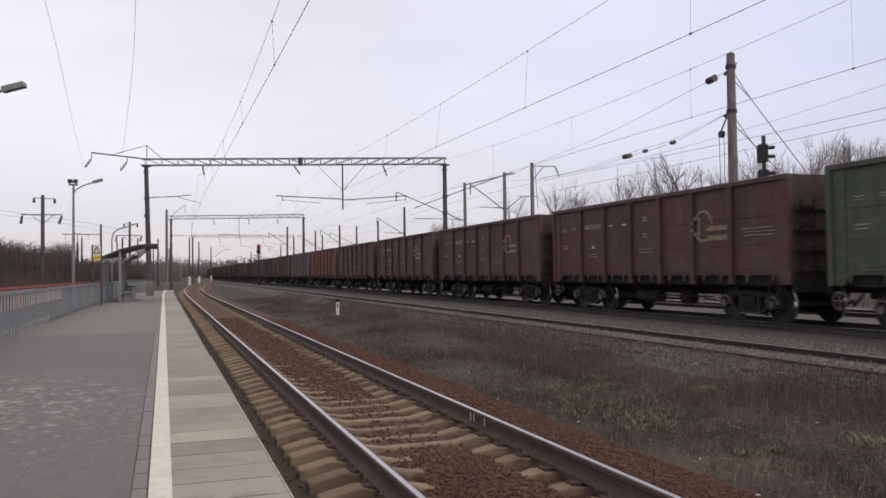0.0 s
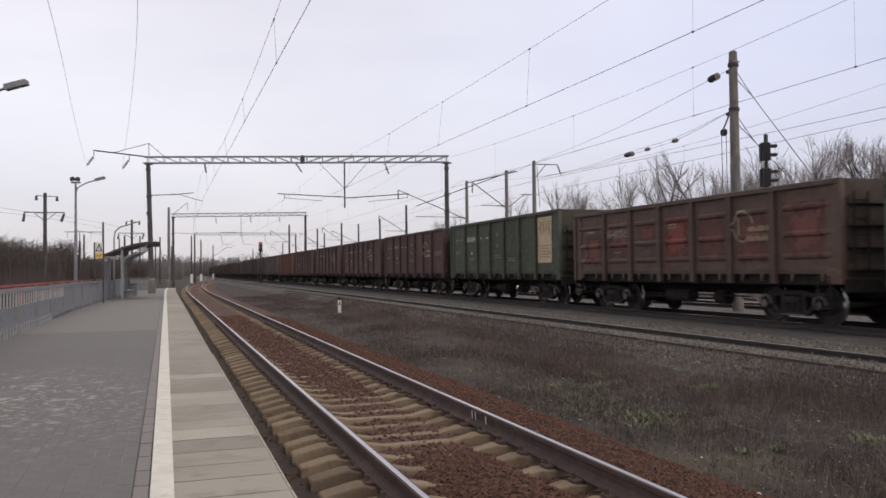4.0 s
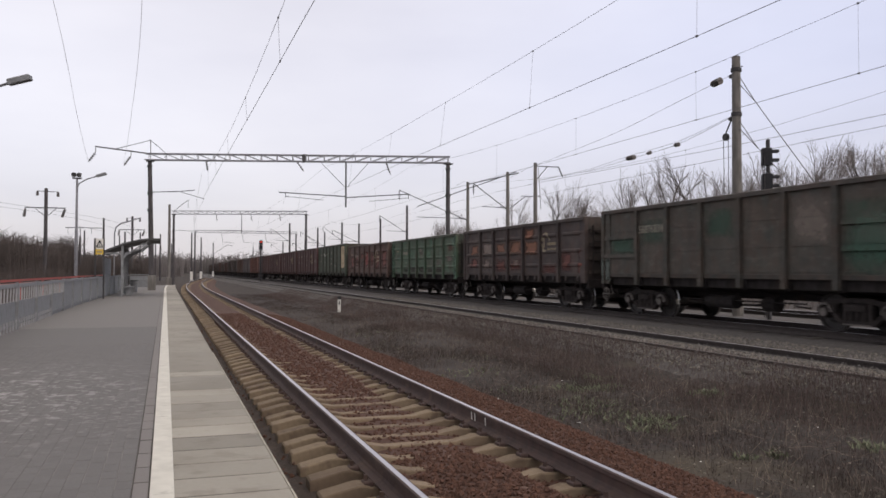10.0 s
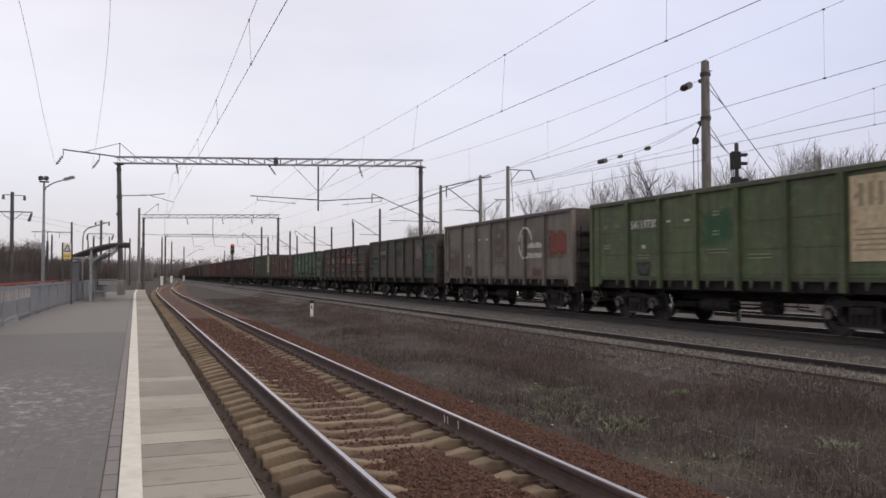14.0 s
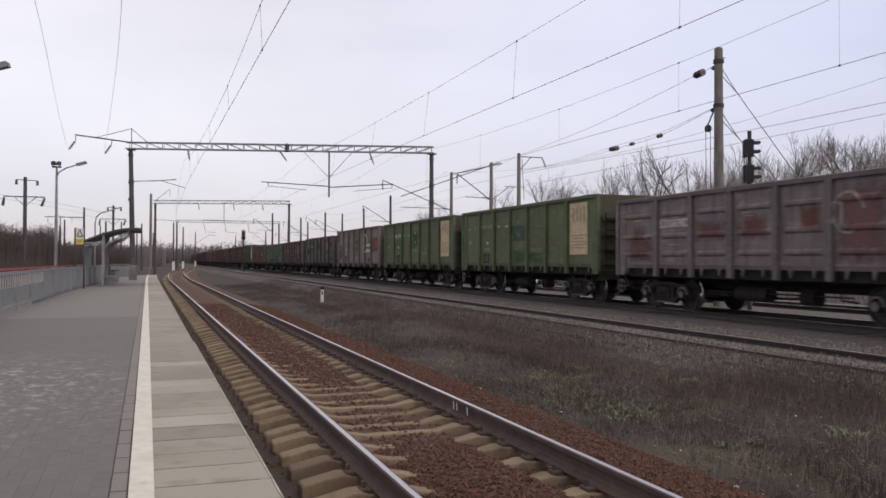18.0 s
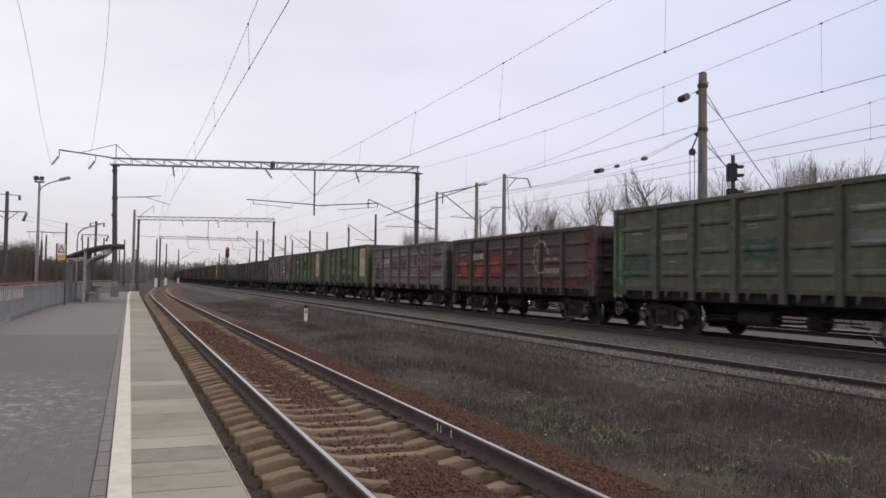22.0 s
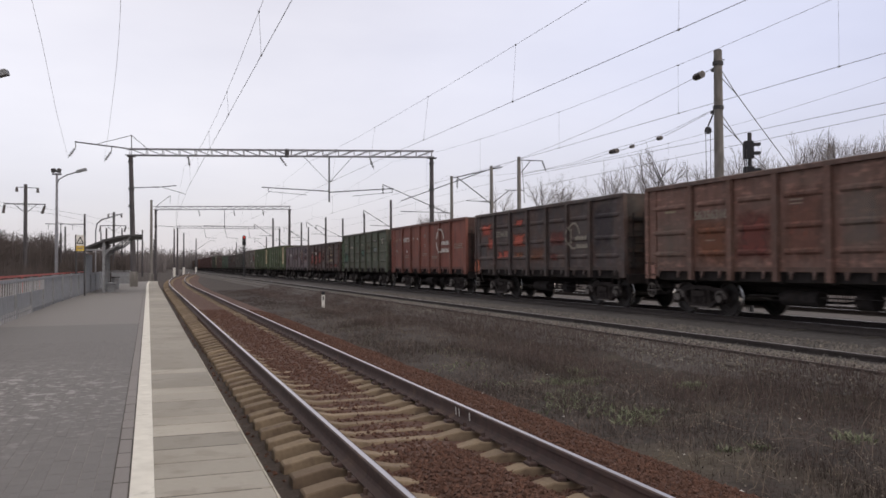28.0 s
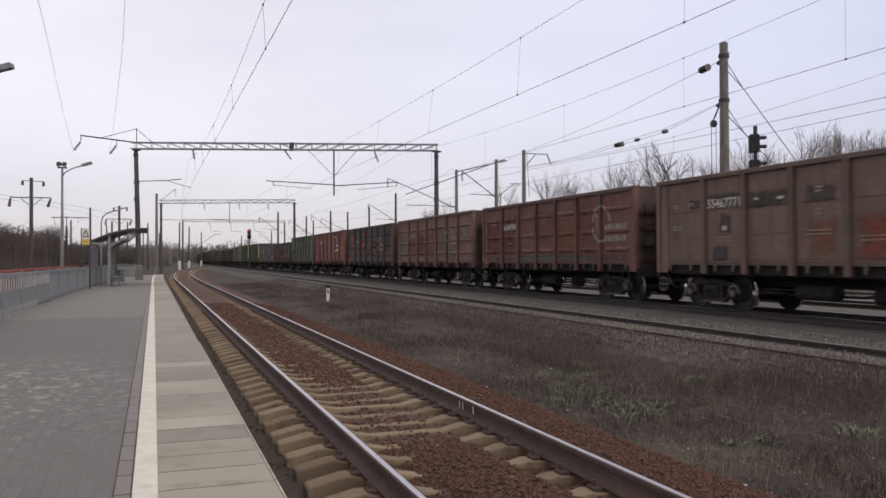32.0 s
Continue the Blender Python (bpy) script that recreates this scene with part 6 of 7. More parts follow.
part("stake", Shape().box(-0.075, 0.075, -0.06, 0.06, -0.1, 0.66, b=0.02), M_WHITE, post)
part("black_top", Shape().box(-0.08, 0.08, -0.065, 0.065, 0.53, 0.69, b=0.02), M_BLACK, post)
part("number_bar", Shape().box(-0.03, 0.03, -0.068, -0.058, 0.28, 0.45), M_BLACK, post)


# ---- platform furniture ----
def fence_x(y):
    return -3.2 + max(0, y - 34) * 0.026


def make_fence():
    panels = spaced(((6, 62, 3.0),))
    for y0, y1 in zip(panels, panels[1:]):
        ob = thing("platform_fence", "grey sheet-steel fence panel along the platform", "fence", pose(fence_x(y0), y0, PZ), group="platform fence panels")
        end = Vector((fence_x(y1) - fence_x(y0), y1 - y0, 0))
        part("post", Shape().box(-0.035, 0.035, -0.035, 0.035, -0.05, 1.06, b=0.01), M_FENCE, ob)
        part("top_rail", Shape().bar(Vector((0, 0, 0.985)), end + Vector((0, 0, 0.985)), 0.045, 0.085), M_FENCE, ob)
        part("bottom_rail", Shape().bar(Vector((0, 0, 0.12)), end + Vector((0, 0, 0.12)), 0.04, 0.04), M_FENCE, ob)
        low, high = (0.13 if y0 < 26 else 0.0), (0.64 if y0 < 29 else 0.95)
        part("infill_sheet", Shape().bar(Vector((-0.03, 0.06, (low + high) / 2)), end + Vector((-0.03, -0.06, (low + high) / 2)), 0.006, high - low), M_FENCE, ob, "grey sheet-metal infill")
        for i in range(8):
            a = end * ((i + 0.5) / 8)
            if y0 < 29:
                part("upper_stud", Shape().bar(a + Vector((0.012, -0.02, 0.63)), a + Vector((0.012, 0.02, 0.945)), 0.03, 0.028), M_STUD, ob)
            if y0 < 26:
                part("lower_stud", Shape().bar(a + Vector((0.012, 0, 0.0)), a + Vector((0.012, 0, 0.22)), 0.03, 0.045), M_STUD, ob, "pale stud")
    cross = thing("platform_fence", "grey steel fence closing the platform's far end", "fence", pose(-2.4, 61.5, PZ), group="platform fence panels")
    part("top_rail", Shape().bar((0, 0, 1.03), (1.25, 0, 1.03), 0.05, 0.05), M_FENCE, cross)
    part("infill_sheet", Shape().bar((0, 0.02, 0.55), (1.25, 0.02, 0.55), 0.006, 0.8), M_FENCE, cross)
    part("post", Shape().box(1.2, 1.27, -0.035, 0.035, -0.05, 1.1), M_FENCE, cross)
    red = thing("red_railing", "red painted railing behind the platform fence", "railing", pose(-4.3, 10, -0.4))
    part("red_rail", Shape().bar((0, 0, 1.64), (0.75, 50, 1.64), 0.05, 0.06), M_RED, red)
    part("lower_rail", Shape().bar((0, 0, 1.54), (0.3, 20, 1.54), 0.04, 0.05), M_PINK, red, "faded pink lower rail")
    for i in range(9):
        part("post", Shape().box(i * 0.06 - 0.03, i * 0.06 + 0.03, i * 4.2 - 0.03, i * 4.2 + 0.03, -0.1, 1.6), M_RED, red)


make_fence()


def lamp_post(x, y, foot, label):
    ob = thing("platform_lamp", label, "street lamp", pose(x, y, foot), group="platform lamps")
    part("pole", Shape().tube((0, 0, -0.9), (0, 0, 3.4), 0.10, 0.085, n=12).tube((0, 0, 3.4), (0, 0, 6.25), 0.07, 0.055, n=12), M_STEEL, ob)
    part("bracket_arm", Shape().line([(0, 0, 5.7), (0.12, -0.08, 5.95), (0.5, -0.22, 6.18), (1.0, -0.45, 6.33)], 0.035, n=8), M_STEEL, ob)
    part("lamp_head", Shape().box(-0.26, 0.28, -0.10, 0.10, -0.07, 0.08, m=pose(1.27, -0.53, 6.42, 0, -15, -14), b=0.03), M_FENCE, ob)
    s = Shape().box(-0.24, 0.24, -0.06, 0.06, 6.2, 6.28)
    part("floodlight_bracket", s, M_DSTEEL, ob)
    for e in (-0.13, 0.13):
        part("floodlight", Shape().box(-0.10, 0.10, -0.10, 0.10, -0.09, 0.13, m=pose(e - 0.03, 0, 6.42, 0, 12 * e / 0.13, 20 * e / 0.13), b=0.04), M_DSTEEL, ob)
    return ob


lamp_post(-4.7, 49.3, 0.38, "grey steel platform lamp with two floodlights on top")
lamp_post(-4.72, 22.7, -0.24, "grey steel platform lamp with a flat head")
far_lamp = thing("street_lamp", "distant grey lamp post with a curved arm", "street lamp", pose(-5.1, 92, -0.3), group="distant lamps")
part("pole", Shape().line([(0, 0, -0.2), (0, 0, 5.6), (0.12, 0, 6.3), (0.6, 0, 6.75), (1.3, 0, 6.95), (1.9, 0, 7.15)], 0.07, n=8), M_STEEL, far_lamp)
part("lamp_head", Shape().box(-0.4, 0.4, -0.14, 0.14, -0.05, 0.06, m=pose(2.2, 0, 7.25, 0, -16, 0), b=0.02), M_STEEL, far_lamp)

sign = thing("warning_sign", "white and yellow warning sign on two dark posts", "sign", pose(-3.0, 41.4, PZ, 0, 0, -8) @ Matrix.Diagonal((0.88, 0.88, 0.96, 1)))
for x, top in ((-0.14, 2.95), (0.28, 3.0)):
    part("post", Shape().box(x - 0.035, x + 0.035, -0.035, 0.035, -0.05, top, b=0.01), M_DSTEEL, sign)
part("white_panel", Shape().box(-0.12, 0.26, -0.06, -0.045, 2.42, 2.93, b=0.004), M_WHITE, sign)
part("yellow_panel", Shape().box(-0.12, 0.26, -0.06, -0.045, 2.16, 2.415, b=0.004), M_YELLOW, sign)
s = Shape()
for a, b in (((-0.08, 2.52), (0.22, 2.52)), ((-0.08, 2.52), (0.07, 2.84)), ((0.22, 2.52), (0.07, 2.84)), ((0.07, 2.56), (0.07, 2.72))):
    s.bar((a[0], -0.064, a[1]), (b[0], -0.064, b[1]), 0.008, 0.045)
part("warning_triangle", s, M_BLACK, sign)
part("text_bar", Shape().box(-0.06, 0.2, -0.065, -0.058, 2.25, 2.32), M_MARKY, sign)

shelter = thing("waiting_shelter", "open platform shelter with a curved dark roof", "shelter", pose(-2.6, 45.0, PZ))
roof, prof = Shape(), []
for i in range(13):
    k = i / 12
    prof.append((-0.55 + 2.85 * k, 2.18 + 0.72 * math.sin(k * 1.75)))
profile = prof + [(x, z + 0.10) for x, z in reversed(prof)]
roof.sweep(profile, [(0, 0, 0, 0), (0, 6.0, 0, 0)])
part("roof", roof, M_ROOF, shelter)
for y in (0.15, 3.0, 5.85):
    part("post", Shape().box(0.42, 0.54, y - 0.06, y + 0.06, -0.05, 2.75, b=0.01), M_FENCE, shelter)
    s = Shape().line([(0.48, y, 1.9), (0.8, y, 2.25), (1.3, y, 2.45), (1.75, y, 2.86)], 0.045, n=6)
    s.line([(0.48, y, 2.1), (1.0, y, 2.36), (1.5, y, 2.75)], 0.035, n=6)
    part("roof_bracket", s, M_FENCE, shelter)
part("rear_beam", Shape().bar((-0.45, 0.1, 2.2), (0.5, 0.1, 2.2), 0.08, 0.09), M_FENCE, shelter)
part("rear_wall", Shape().box(-0.45, -0.4, 0.1, 5.9, 0.15, 2.0), M_FENCE, shelter, "grey sheet back wall")
bench = thing("platform_bench", "small grey bench under the shelter", "bench", pose(-2.15, 47.2, PZ))
part("seat", Shape().box(0.1, 0.5, -0.9, 0.9, 0.42, 0.47, b=0.01), M_FENCE, bench)
for y in (-0.7, 0.7):
    part("leg", Shape().box(0.15, 0.45, y - 0.03, y + 0.03, 0, 0.42), M_FENCE, bench)
bin_ = thing("litter_bin", "small grey litter bin by the shelter", "bin", pose(-1.75, 51.2, PZ))
part("bin_body", Shape().tube((0, 0, 0.05), (0, 0, 0.72), 0.19, 0.22, n=12), M_FENCE, bin_)
part("bin_rim", Shape().tube((0, 0, 0.70), (0, 0, 0.75), 0.24, n=12), M_DSTEEL, bin_)



# ---- trees and scrub, bare in winter ----
def grow(limbs, twigs, p, d, length, r, depth, rnd, spread):
    """One branch and, from it, the next finer ones; thick wood goes to limbs, the finest to twigs."""
    p, d = Vector(p), Vector(d)
    where = limbs if r > 0.02 else twigs
    n = 8 if r > 0.09 else (5 if r > 0.03 else 3)
    steps = 5 if depth > 2 else (3 if depth else 2)
    pts, ways = [p], [d]
    for i in range(steps):
        d = (d + Vector((rnd.uniform(-1, 1), rnd.uniform(-1, 1), rnd.uniform(-0.5, 0.9))) * 0.17).normalized()
        q = p + d * (length / steps)
        ra, rb = max(r * (1 - 0.42 * i / steps), 0.0065), max(r * (1 - 0.42 * (i + 1) / steps), 0.005)
        where.tube(p, q, ra, rb, n=n, caps=False)
        p = q
        pts.append(p)
        ways.append(d)
    if depth == 0:
        return
    count = rnd.choice((3, 4)) if depth > 2 else rnd.choice((4, 5))
    for i in range(count):
        k = steps if i == 0 else rnd.randint(2 if depth > 2 else 1, steps)
        way = ways[k]
        side = Matrix.Rotation(rnd.uniform(0, 2 * math.pi), 3, way) @ way.orthogonal().normalized()
        bend = rnd.uniform(0.1, 0.35) if i == 0 else rnd.uniform(0.7, 1.3) * spread
        nd = (way + side * bend + Vector((0, 0, 0.12))).normalized()
        grow(limbs, twigs, pts[k], nd, length * rnd.uniform(0.6, 0.82), r * (rnd.uniform(0.58, 0.68) if i == 0 else rnd.uniform(0.38, 0.56)), depth - 1, rnd, spread)


def tree(x, y, height, seed, stems=1, spread=0.6, depth=5, label="bare grey tree with fine spreading twigs"):
    rnd = random.Random(seed)
    ob = thing("bare_tree", label, "tree", pose(x, y, ground_z(x, y) - 0.05), group="bare trees")
    limbs, twigs = Shape(), Shape()
    for i in range(stems):
        a = rnd.uniform(0, 6.28)
        k = 0.22 if stems > 1 else 0.06
        d = Vector((k * math.cos(a), k * math.sin(a), 1)).normalized()
        grow(limbs, twigs, (0.12 * i, 0, 0), d, height * 0.34, height * (0.015 if stems > 1 else 0.020), depth, rnd, spread)
    k = height / max(v[2] for v in twigs.v + limbs.v)
    for sh in (limbs, twigs):
        sh.v = [(a * k, b * k, c * k) for a, b, c in sh.v]
    part("trunk", limbs, M_BARK, ob)
    part("crown", twigs, M_TWIG, ob, "crown of fine bare twigs")
    return ob


for x, y, h, seed, stems, spread in ((36.6, 58.0, 10.6, 12, 1, 0.7), (39.7, 58.0, 11.6, 13, 1, 0.6), (43.5, 58.0, 12.1, 14, 1, 0.65), (47.9, 60.0, 10.4, 37, 1, 0.7), (49.5, 64.0, 11.6, 31, 2, 0.6), (50.6, 59.0, 11.4, 41, 1, 0.7), (46.2, 62.0, 10.8, 42, 2, 0.6), (53.4, 58.0, 13.2, 16, 1, 0.75), (56.2, 62.0, 13.0, 33, 2, 0.65), (59.4, 58.0, 13.8, 18, 1, 0.75), (63.2, 59.0, 13.8, 32, 1, 0.7), (66.5, 57.5, 14.4, 35, 2, 0.65), (62.0, 66.0, 14.6, 34, 2, 0.65),
                                     (35.8, 80.0, 10.6, 21, 2, 0.6), (39.9, 80.0, 12.0, 22, 1, 0.6), (42.6, 80.0, 11.0, 23, 2, 0.65), (45.0, 81.0, 9.8, 24, 2, 0.7), (31.5, 84.0, 8.4, 25, 2, 0.7), (33.5, 96.0, 8.4, 26, 2, 0.7), (38.5, 105, 8.6, 27, 2, 0.7), (-26, 112, 8.2, 28, 2, 0.7), (-16.5, 118, 7.0, 29, 2, 0.7)):
    tree(x, y, h, seed, stems, spread, depth=6 if x > 46 and y < 70 and stems == 1 else 5)


def scrub(name, label, region, count, low, high, seed, mat=None, width=0.035):
    """A thicket of thin upright stems with side twigs, as one piece of stuff."""
    rnd = random.Random(seed)
    s = Shape()
    x0, x1, y0, y1 = region
    for i in range(count):
        x, y = rnd.uniform(x0, x1), rnd.uniform(y0, y1)
        g = ground_z(x, y) - 0.05
        h = rnd.uniform(low, high) * (0.75 + 0.5 * noise.noise((x * 0.13, y * 0.06, seed)))
        a = rnd.uniform(0, math.pi)
        lx, ly = rnd.uniform(-0.3, 0.3) * h * 0.4, rnd.uniform(-0.3, 0.3) * h * 0.4
        wx, wy = width * math.cos(a), width * math.sin(a)
        s.add([(x - wx, y - wy, g), (x + wx, y + wy, g), (x + lx + wx * 0.3, y + ly + wy * 0.3, g + h), (x + lx - wx * 0.3, y + ly - wy * 0.3, g + h)], [(0, 1, 2, 3)])
        for k in range(3):
            t = rnd.uniform(0.3, 0.95)
            px, py, pz = x + lx * t, y + ly * t, g + h * t
            q = rnd.uniform(0, 6.28)
            e = h * rnd.uniform(0.12, 0.3)
            ex, ey, ez = px + e * math.cos(q), py + e * math.sin(q), pz + e * rnd.uniform(0.3, 0.9)
            s.add([(px, py, pz - width * 0.7), (px, py, pz + width * 0.7), (ex, ey, ez)], [(0, 1, 2)])
    return solid(name, s, mat or M_BUSH, label, "scrub", kind="stuff")


scrub("scrub_thicket", "dense dark brown leafless thicket behind the fence", (-60, -12, 78, 130), 23000, 5.0, 6.9, 5, width=0.042)
scrub("scrub_thicket", "dense dark brown leafless thicket beyond the platform", (-26, -2.5, 118, 190), 12000, 3.0, 5.4, 6, width=0.055)
scrub("scrub_thicket", "low leafless bushes behind the fence", (-30, -6.0, 44, 80), 5000, 1.2, 3.0, 7, width=0.025)
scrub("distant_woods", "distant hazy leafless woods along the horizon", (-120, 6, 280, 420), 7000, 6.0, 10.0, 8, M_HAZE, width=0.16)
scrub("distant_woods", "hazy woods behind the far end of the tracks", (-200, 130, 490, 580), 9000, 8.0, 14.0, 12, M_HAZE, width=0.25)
scrub("distant_woods", "distant leafless woods behind the freight train", (40, 140, 110, 300), 6000, 3, 6.0, 9, width=0.11)
scrub("lineside_scrub", "leafless bushes behind the freight train", (30, 66, 62, 100), 3500, 0.8, 2.4, 10, width=0.035)



# ---- loose stones and weeds ----
def stones(name, label, spots, mat, seed, low, high, height):
    """Broken stones: squashed, turned octahedra, joined as stuff."""
    rnd = random.Random(seed)
    s = Shape()
    for x, y in spots:
        z = height(x, y)
        r = rnd.uniform(low, high)
        e = Euler((rnd.uniform(0, 6.28), rnd.uniform(0, 6.28), rnd.uniform(0, 6.28))).to_matrix()
        k = [rnd.uniform(0.6, 1.2) * r for _ in range(6)]
        v = [(k[0], 0, 0), (0, k[1], 0), (-k[2], 0, 0), (0, -k[3], 0), (0, 0, k[4] * 0.8), (0, 0, -k[5] * 0.8)]
        v = [e @ Vector(p) for p in v]
        s.add([(x + p.x, y + p.y, z + r * 0.25 + p.z) for p in v], [(0, 1, 4), (1, 2, 4), (2, 3, 4), (3, 0, 4), (1, 0, 5), (2, 1, 5), (3, 2, 5), (0, 3, 5)])
    return solid(name, s, mat, label, "stones", kind="stuff")


def near_spots(count, y0, y1, seed):
    rnd = random.Random(seed)
    out = []
    while len(out) < count:
        y = y0 + (y1 - y0) * rnd.random() ** 1.6
        d = rnd.uniform(-1.8, 2.35)
        if abs(abs(d) - 0.8) < 0.09 or (d < -0.95 and rnd.random() < 0.93) or (0.38 < d < 0.74 and rnd.random() < 0.65):
            continue
        if abs(d) < 0.7 and 7.6 < y < 11.5 and rnd.random() < 0.5:
            continue
        if -1.35 < d < 1.35 and y > 7.6 and rnd.random() < 0.45:
            continue
        out.append((near_x(y) + d, y))
    return out


stones("ballast_stones", "loose rust-red ballast stones of the near track", near_spots(36000, 3.2, 34, 1), M_STONE, 2, 0.013, 0.033, lambda x, y: near_bed(x - near_x(y), y))


def far_spots(count, x0, x1, y0, y1, seed, power=1.7):
    rnd = random.Random(seed)
    return [(rnd.uniform(x0, x1), y0 + (y1 - y0) * rnd.random() ** power) for _ in range(count)]


stones("gravel_stones", "pale and dark gravel stones between the far tracks", far_spots(14000, 9.25, 14.4, 5, 50, 3), M_GSTONE, 4, 0.02, 0.05, lambda x, y: mid_bed(x) - 0.005)


stones("pale_gravel", "pale broken stones along the half-buried middle track", far_spots(7000, 9.9, 11.05, 5, 45, 21), M_PALESTONE, 22, 0.015, 0.04, lambda x, y: mid_bed(x) - 0.01)
stones("pale_verge", "pale crumbled stones at the edge of the gravel", far_spots(2600, 9.15, 9.62, 5, 40, 23), M_PALESTONE, 24, 0.012, 0.035, lambda x, y: mid_bed(x) - 0.005)
stones("pale_gravel", "pale broken stones beside the freight track", far_spots(4200, 12.1, 13.7, 5, 50, 25), M_PALESTONE, 26, 0.015, 0.045, lambda x, y: mid_bed(x) - 0.01)


def weeds(name, label, spots, mat, seed, low, high, width, splay=0.5, height=verge_z):
    rnd = random.Random(seed)
    s = Shape()
    for x, y, k in spots:
        g = height(x, y) - 0.02
        h = rnd.uniform(low, high) * k
        a, q = rnd.uniform(0, math.pi), rnd.uniform(0, 6.28)
        wx, wy = width * math.cos(a), width * math.sin(a)
        l = h * splay * rnd.random()
        dx, dy = l * math.cos(q), l * math.sin(q)
        s.add([(x - wx, y - wy, g), (x + wx, y + wy, g), (x + dx * 0.4 + wx * 0.8, y + dy * 0.4 + wy * 0.8, g + h * 0.6), (x + dx * 0.4 - wx * 0.8, y + dy * 0.4 - wy * 0.8, g + h * 0.6), (x + dx, y + dy, g + h)],
              [(0, 1, 2, 3), (3, 2, 4)])
    return solid(name, s, mat, label, "weeds", kind="stuff")


def weed_spots(count, x0, x1, y0, y1, seed, power=1.6):
    rnd = random.Random(seed)
    out = []
    while len(out) < count:
        x, y = rnd.uniform(x0, x1), y0 + (y1 - y0) * rnd.random() ** power
        d = noise.noise((x * 0.6, y * 0.35, 1)) + 0.5 * noise.noise((x * 2.2, y * 1.6, 4)) + 0.14 * (x - 6.2)
        if rnd.random() < 0.62 + d:
            out.append((x, y, 0.7 + max(0, d) * 0.5))
    return out


weeds("dead_grass", "brown dead grass and weed stalks between the tracks", weed_spots(30000, 4.7, 7.4, 4, 70, 5), M_WEED, 6, 0.06, 0.24, 0.0032)
weeds("tall_dead_grass", "tall reddish dead grass along the gravel shoulder", weed_spots(44000, 7.1, 9.6, 4, 70, 17), M_WEED2, 18, 0.07, 0.26, 0.0032)
weeds("dead_grass_litter", "matted dead grass on the ground between the tracks", weed_spots(54000, 4.6, 9.3, 4, 36, 7), M_WEED, 8, 0.02, 0.08, 0.006, splay=1.8)
weeds("dead_grass", "dead grass creeping up the gravel shoulder", [(x, y, 0.8) for x, y in far_spots(15000, 9.0, 9.85, 4, 48, 15, 1.6)], M_WEED2, 16, 0.05, 0.2, 0.004)
weeds("dead_grass_beyond", "dead grass behind the freight train", [(x, y, 1) for x, y in far_spots(4500, 27.5, 42, 8, 90, 9, 1.0)], M_WEED, 10, 0.15, 0.5, 0.012)


stones("verge_pebbles", "small pale pebbles among the dead grass", far_spots(2600, 4.75, 8.8, 4, 30, 41), M_PALESTONE, 42, 0.006, 0.022, lambda x, y: ground_z(x, y))


def fallen_stalks():
    """Long pale dry stalks, most of them lying or leaning."""
    rnd = random.Random(51)
    s = Shape()
    for _ in range(2600):
        x, y = rnd.uniform(5.0, 9.3), 4 + 34 * rnd.random() ** 1.5
        g = verge_z(x, y)
        a, h = rnd.uniform(0, 6.28), rnd.uniform(0.12, 0.42)
        up = rnd.uniform(0.05, 0.9)
        p = Vector((x, y, g))
        q = p + Vector((math.cos(a) * (1 - up), math.sin(a) * (1 - up), up + 0.06)) * h
        m = p.lerp(q, 0.55) + Vector((0, 0, 0.04 * h))
        s.tube(p, m, 0.0028, 0.0022, n=3, caps=False).tube(m, q, 0.0022, 0.001, n=3, caps=False)
        if rnd.random() < 0.4:
            e = m + Vector((rnd.uniform(-1, 1), rnd.uniform(-1, 1), 0.6)) * 0.07
            s.tube(m, e, 0.0018, 0.001, n=3, caps=False)
    solid("dry_stalks", s, M_STALK, "pale dry stalks leaning in the dead grass", "weeds", kind="stuff")


fallen_stalks()


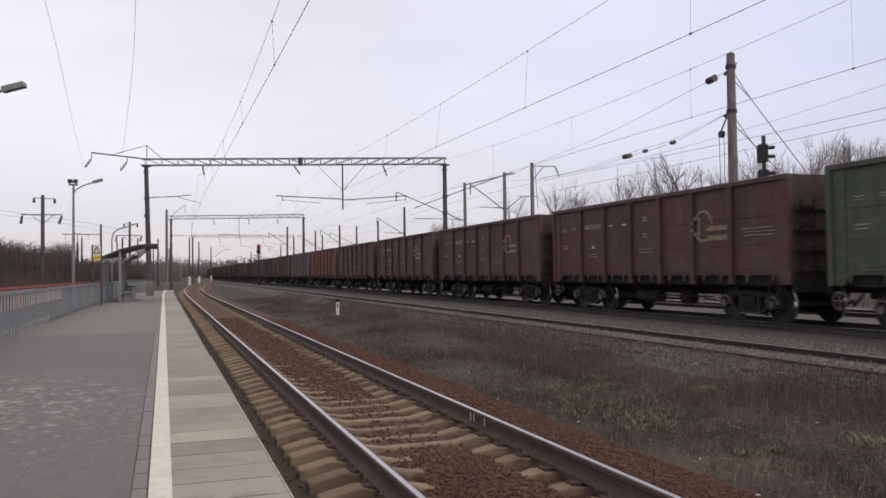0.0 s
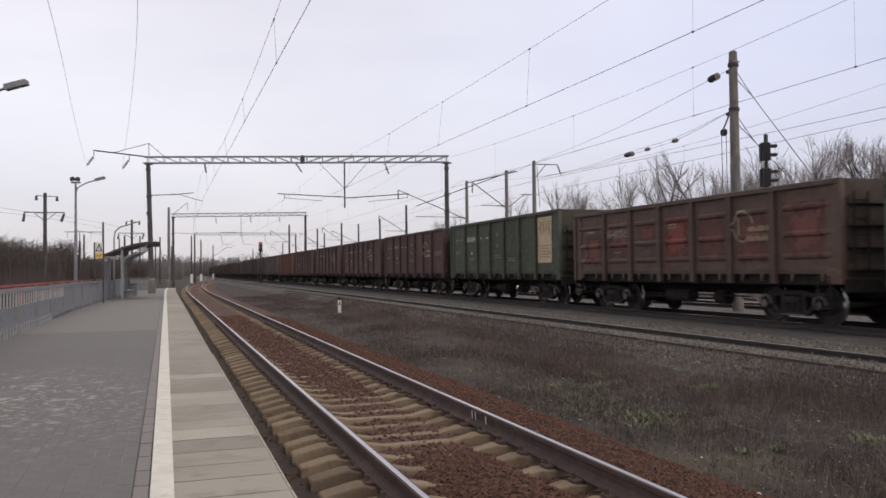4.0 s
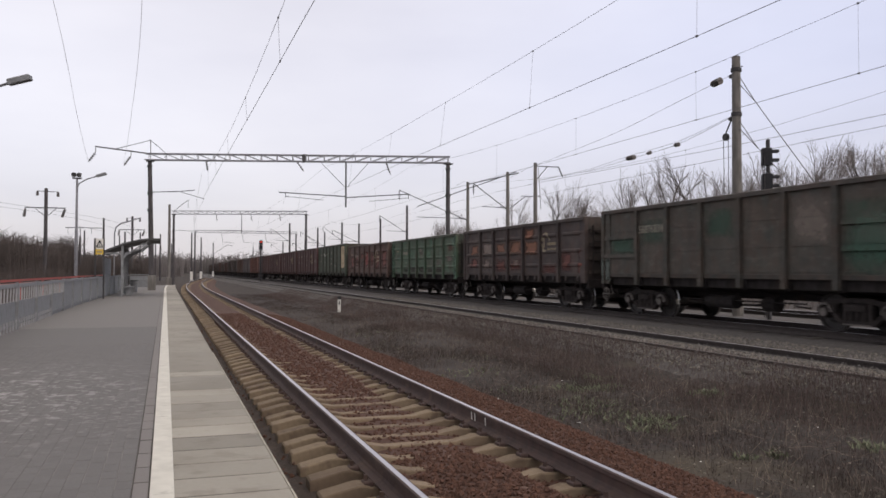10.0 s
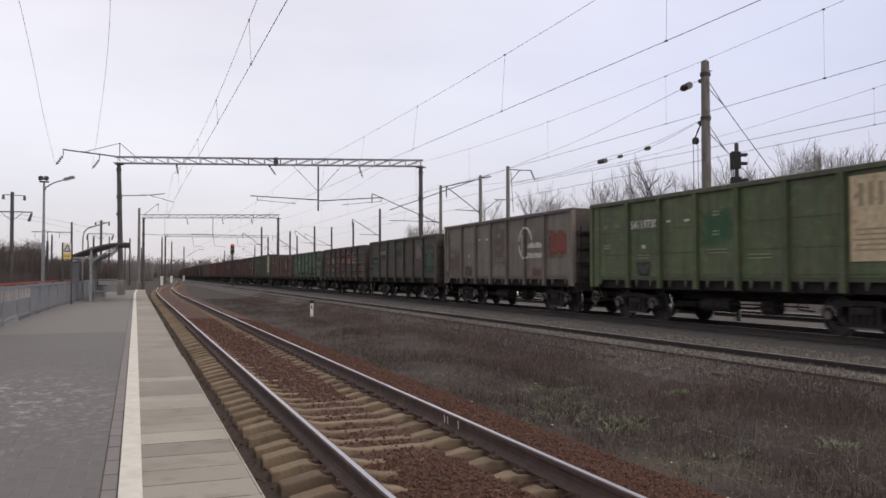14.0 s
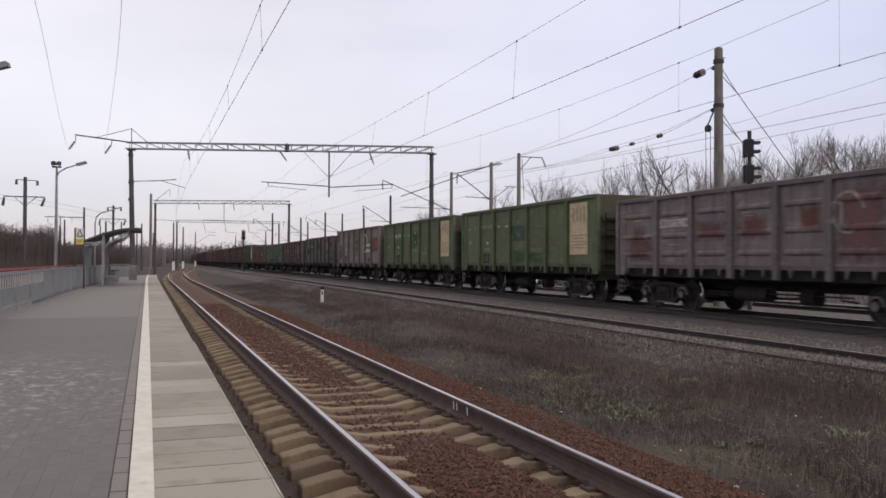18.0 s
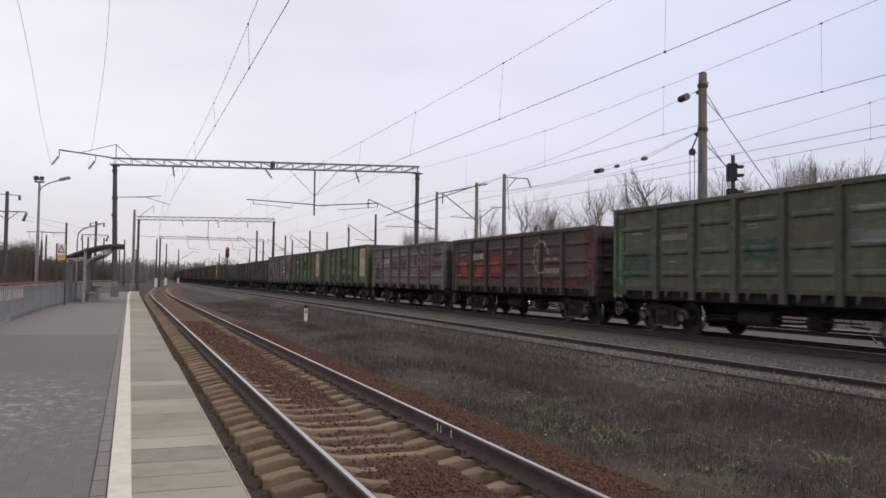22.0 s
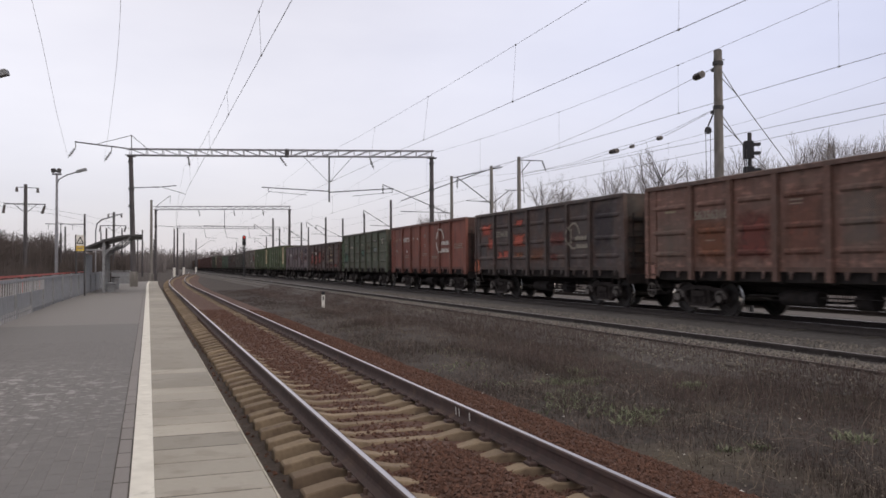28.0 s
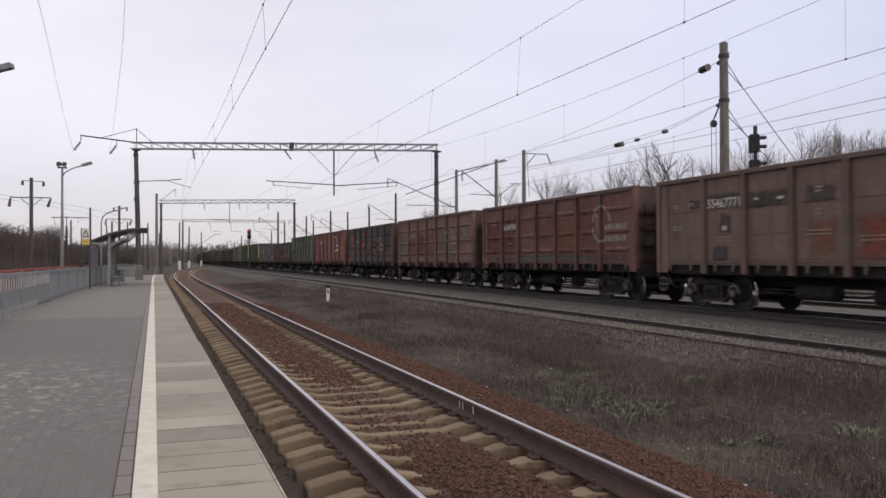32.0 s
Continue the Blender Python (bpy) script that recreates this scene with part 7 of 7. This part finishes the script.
def tufts():
    rnd = random.Random(12)
    out = []
    for x, y, r, n in ((6.1, 11.45, 0.4, 130), (6.86, 12.47, 0.42, 130), (7.31, 12.68, 0.3, 80), (8.16, 10.99, 0.32, 170), (6.11, 10.13, 0.4, 120), (6.08, 9.38, 0.33, 170), (6.47, 9.78, 0.25, 80), 
                       (7.51, 7.19, 0.25, 130), (5.65, 10.78, 0.4, 90), (6.3, 10.9, 0.5, 120), (5.9, 15.5, 0.7, 90), (6.6, 18.0, 0.8, 80), (5.5, 22, 1.2, 90), (6.4, 26, 1.4, 80), (5.8, 13.2, 0.5, 60), (6.75, 12.9, 0.35, 150), (7.6, 13.7, 0.35, 110), (6.25, 9.7, 0.2, 110), (6.65, 9.75, 0.15, 60), (8.15, 11.0, 0.2, 90), (6.03, 7.5, 0.14, 50), (6.4, 7.45, 0.14, 50), (7.5, 14.3, 0.4, 60)):
        for _ in range(n * 5 // 6):
            a, q = rnd.uniform(0, 6.28), r * rnd.random() ** 0.6
            out.append((x + q * math.cos(a), y + q * math.sin(a), 1))
    weeds("green_weeds", "small grey-green weed tufts in the dead grass", out, M_GREEN, 13, 0.03, 0.10, 0.015, splay=2.2)


tufts()
litter = Shape()
rnd_l = random.Random(31)
for _ in range(28):
    x, y = rnd_l.uniform(4.6, 8.8), 4.5 + 30 * rnd_l.random() ** 1.5
    a = rnd_l.uniform(0, 6.28)
    k = rnd_l.uniform(0.01, 0.03)
    z = (ground_z(x, y) if x > 5.3 else max(ground_z(x, y), near_bed(x - near_x(y), y))) + 0.02
    litter.add([(x + k * math.cos(a + i * 1.57), y + k * math.sin(a + i * 1.57), z + 0.01 * (i % 2)) for i in range(4)], [(0, 1, 2, 3)])
solid("paper_litter", litter, M_WHITE, "scattered pale scraps of litter in the weeds", "litter", kind="stuff")



# ---- what moves: the train rolls away along its track, its wheels turn ----
def motions():
    times = [0, 2, 4, 6, 8, 10, 12, 14, 16, 18, 20, 22, 24, 26, 28, 30, 32]
    for n, w in WAGONS.items():
        rows = []
        for t in times:
            y = train_y(t) - PITCH * n
            mid = y - BODY / 2
            turn = math.degrees(math.atan2(main_x(y) - main_x(y - BODY), BODY))
            rows.append((t, pose(main_x(mid), mid, MAIN_Z, 0, 0, -turn) @ pose(0, BODY / 2, 0)))
        walk(w, rows)
        if n < -2:
            continue
        for b in w.children:
            if not b.name.startswith("bogie"):
                continue
            for a in b.children:
                if a.name.startswith("wheelset"):
                    y = a.location.y
                    walk(a, [(0.1 * k, pose(0, y, 0.475, -math.degrees((train_y(0.1 * k) - train_y(0)) / 0.475))) for k in range(321)])


motions()
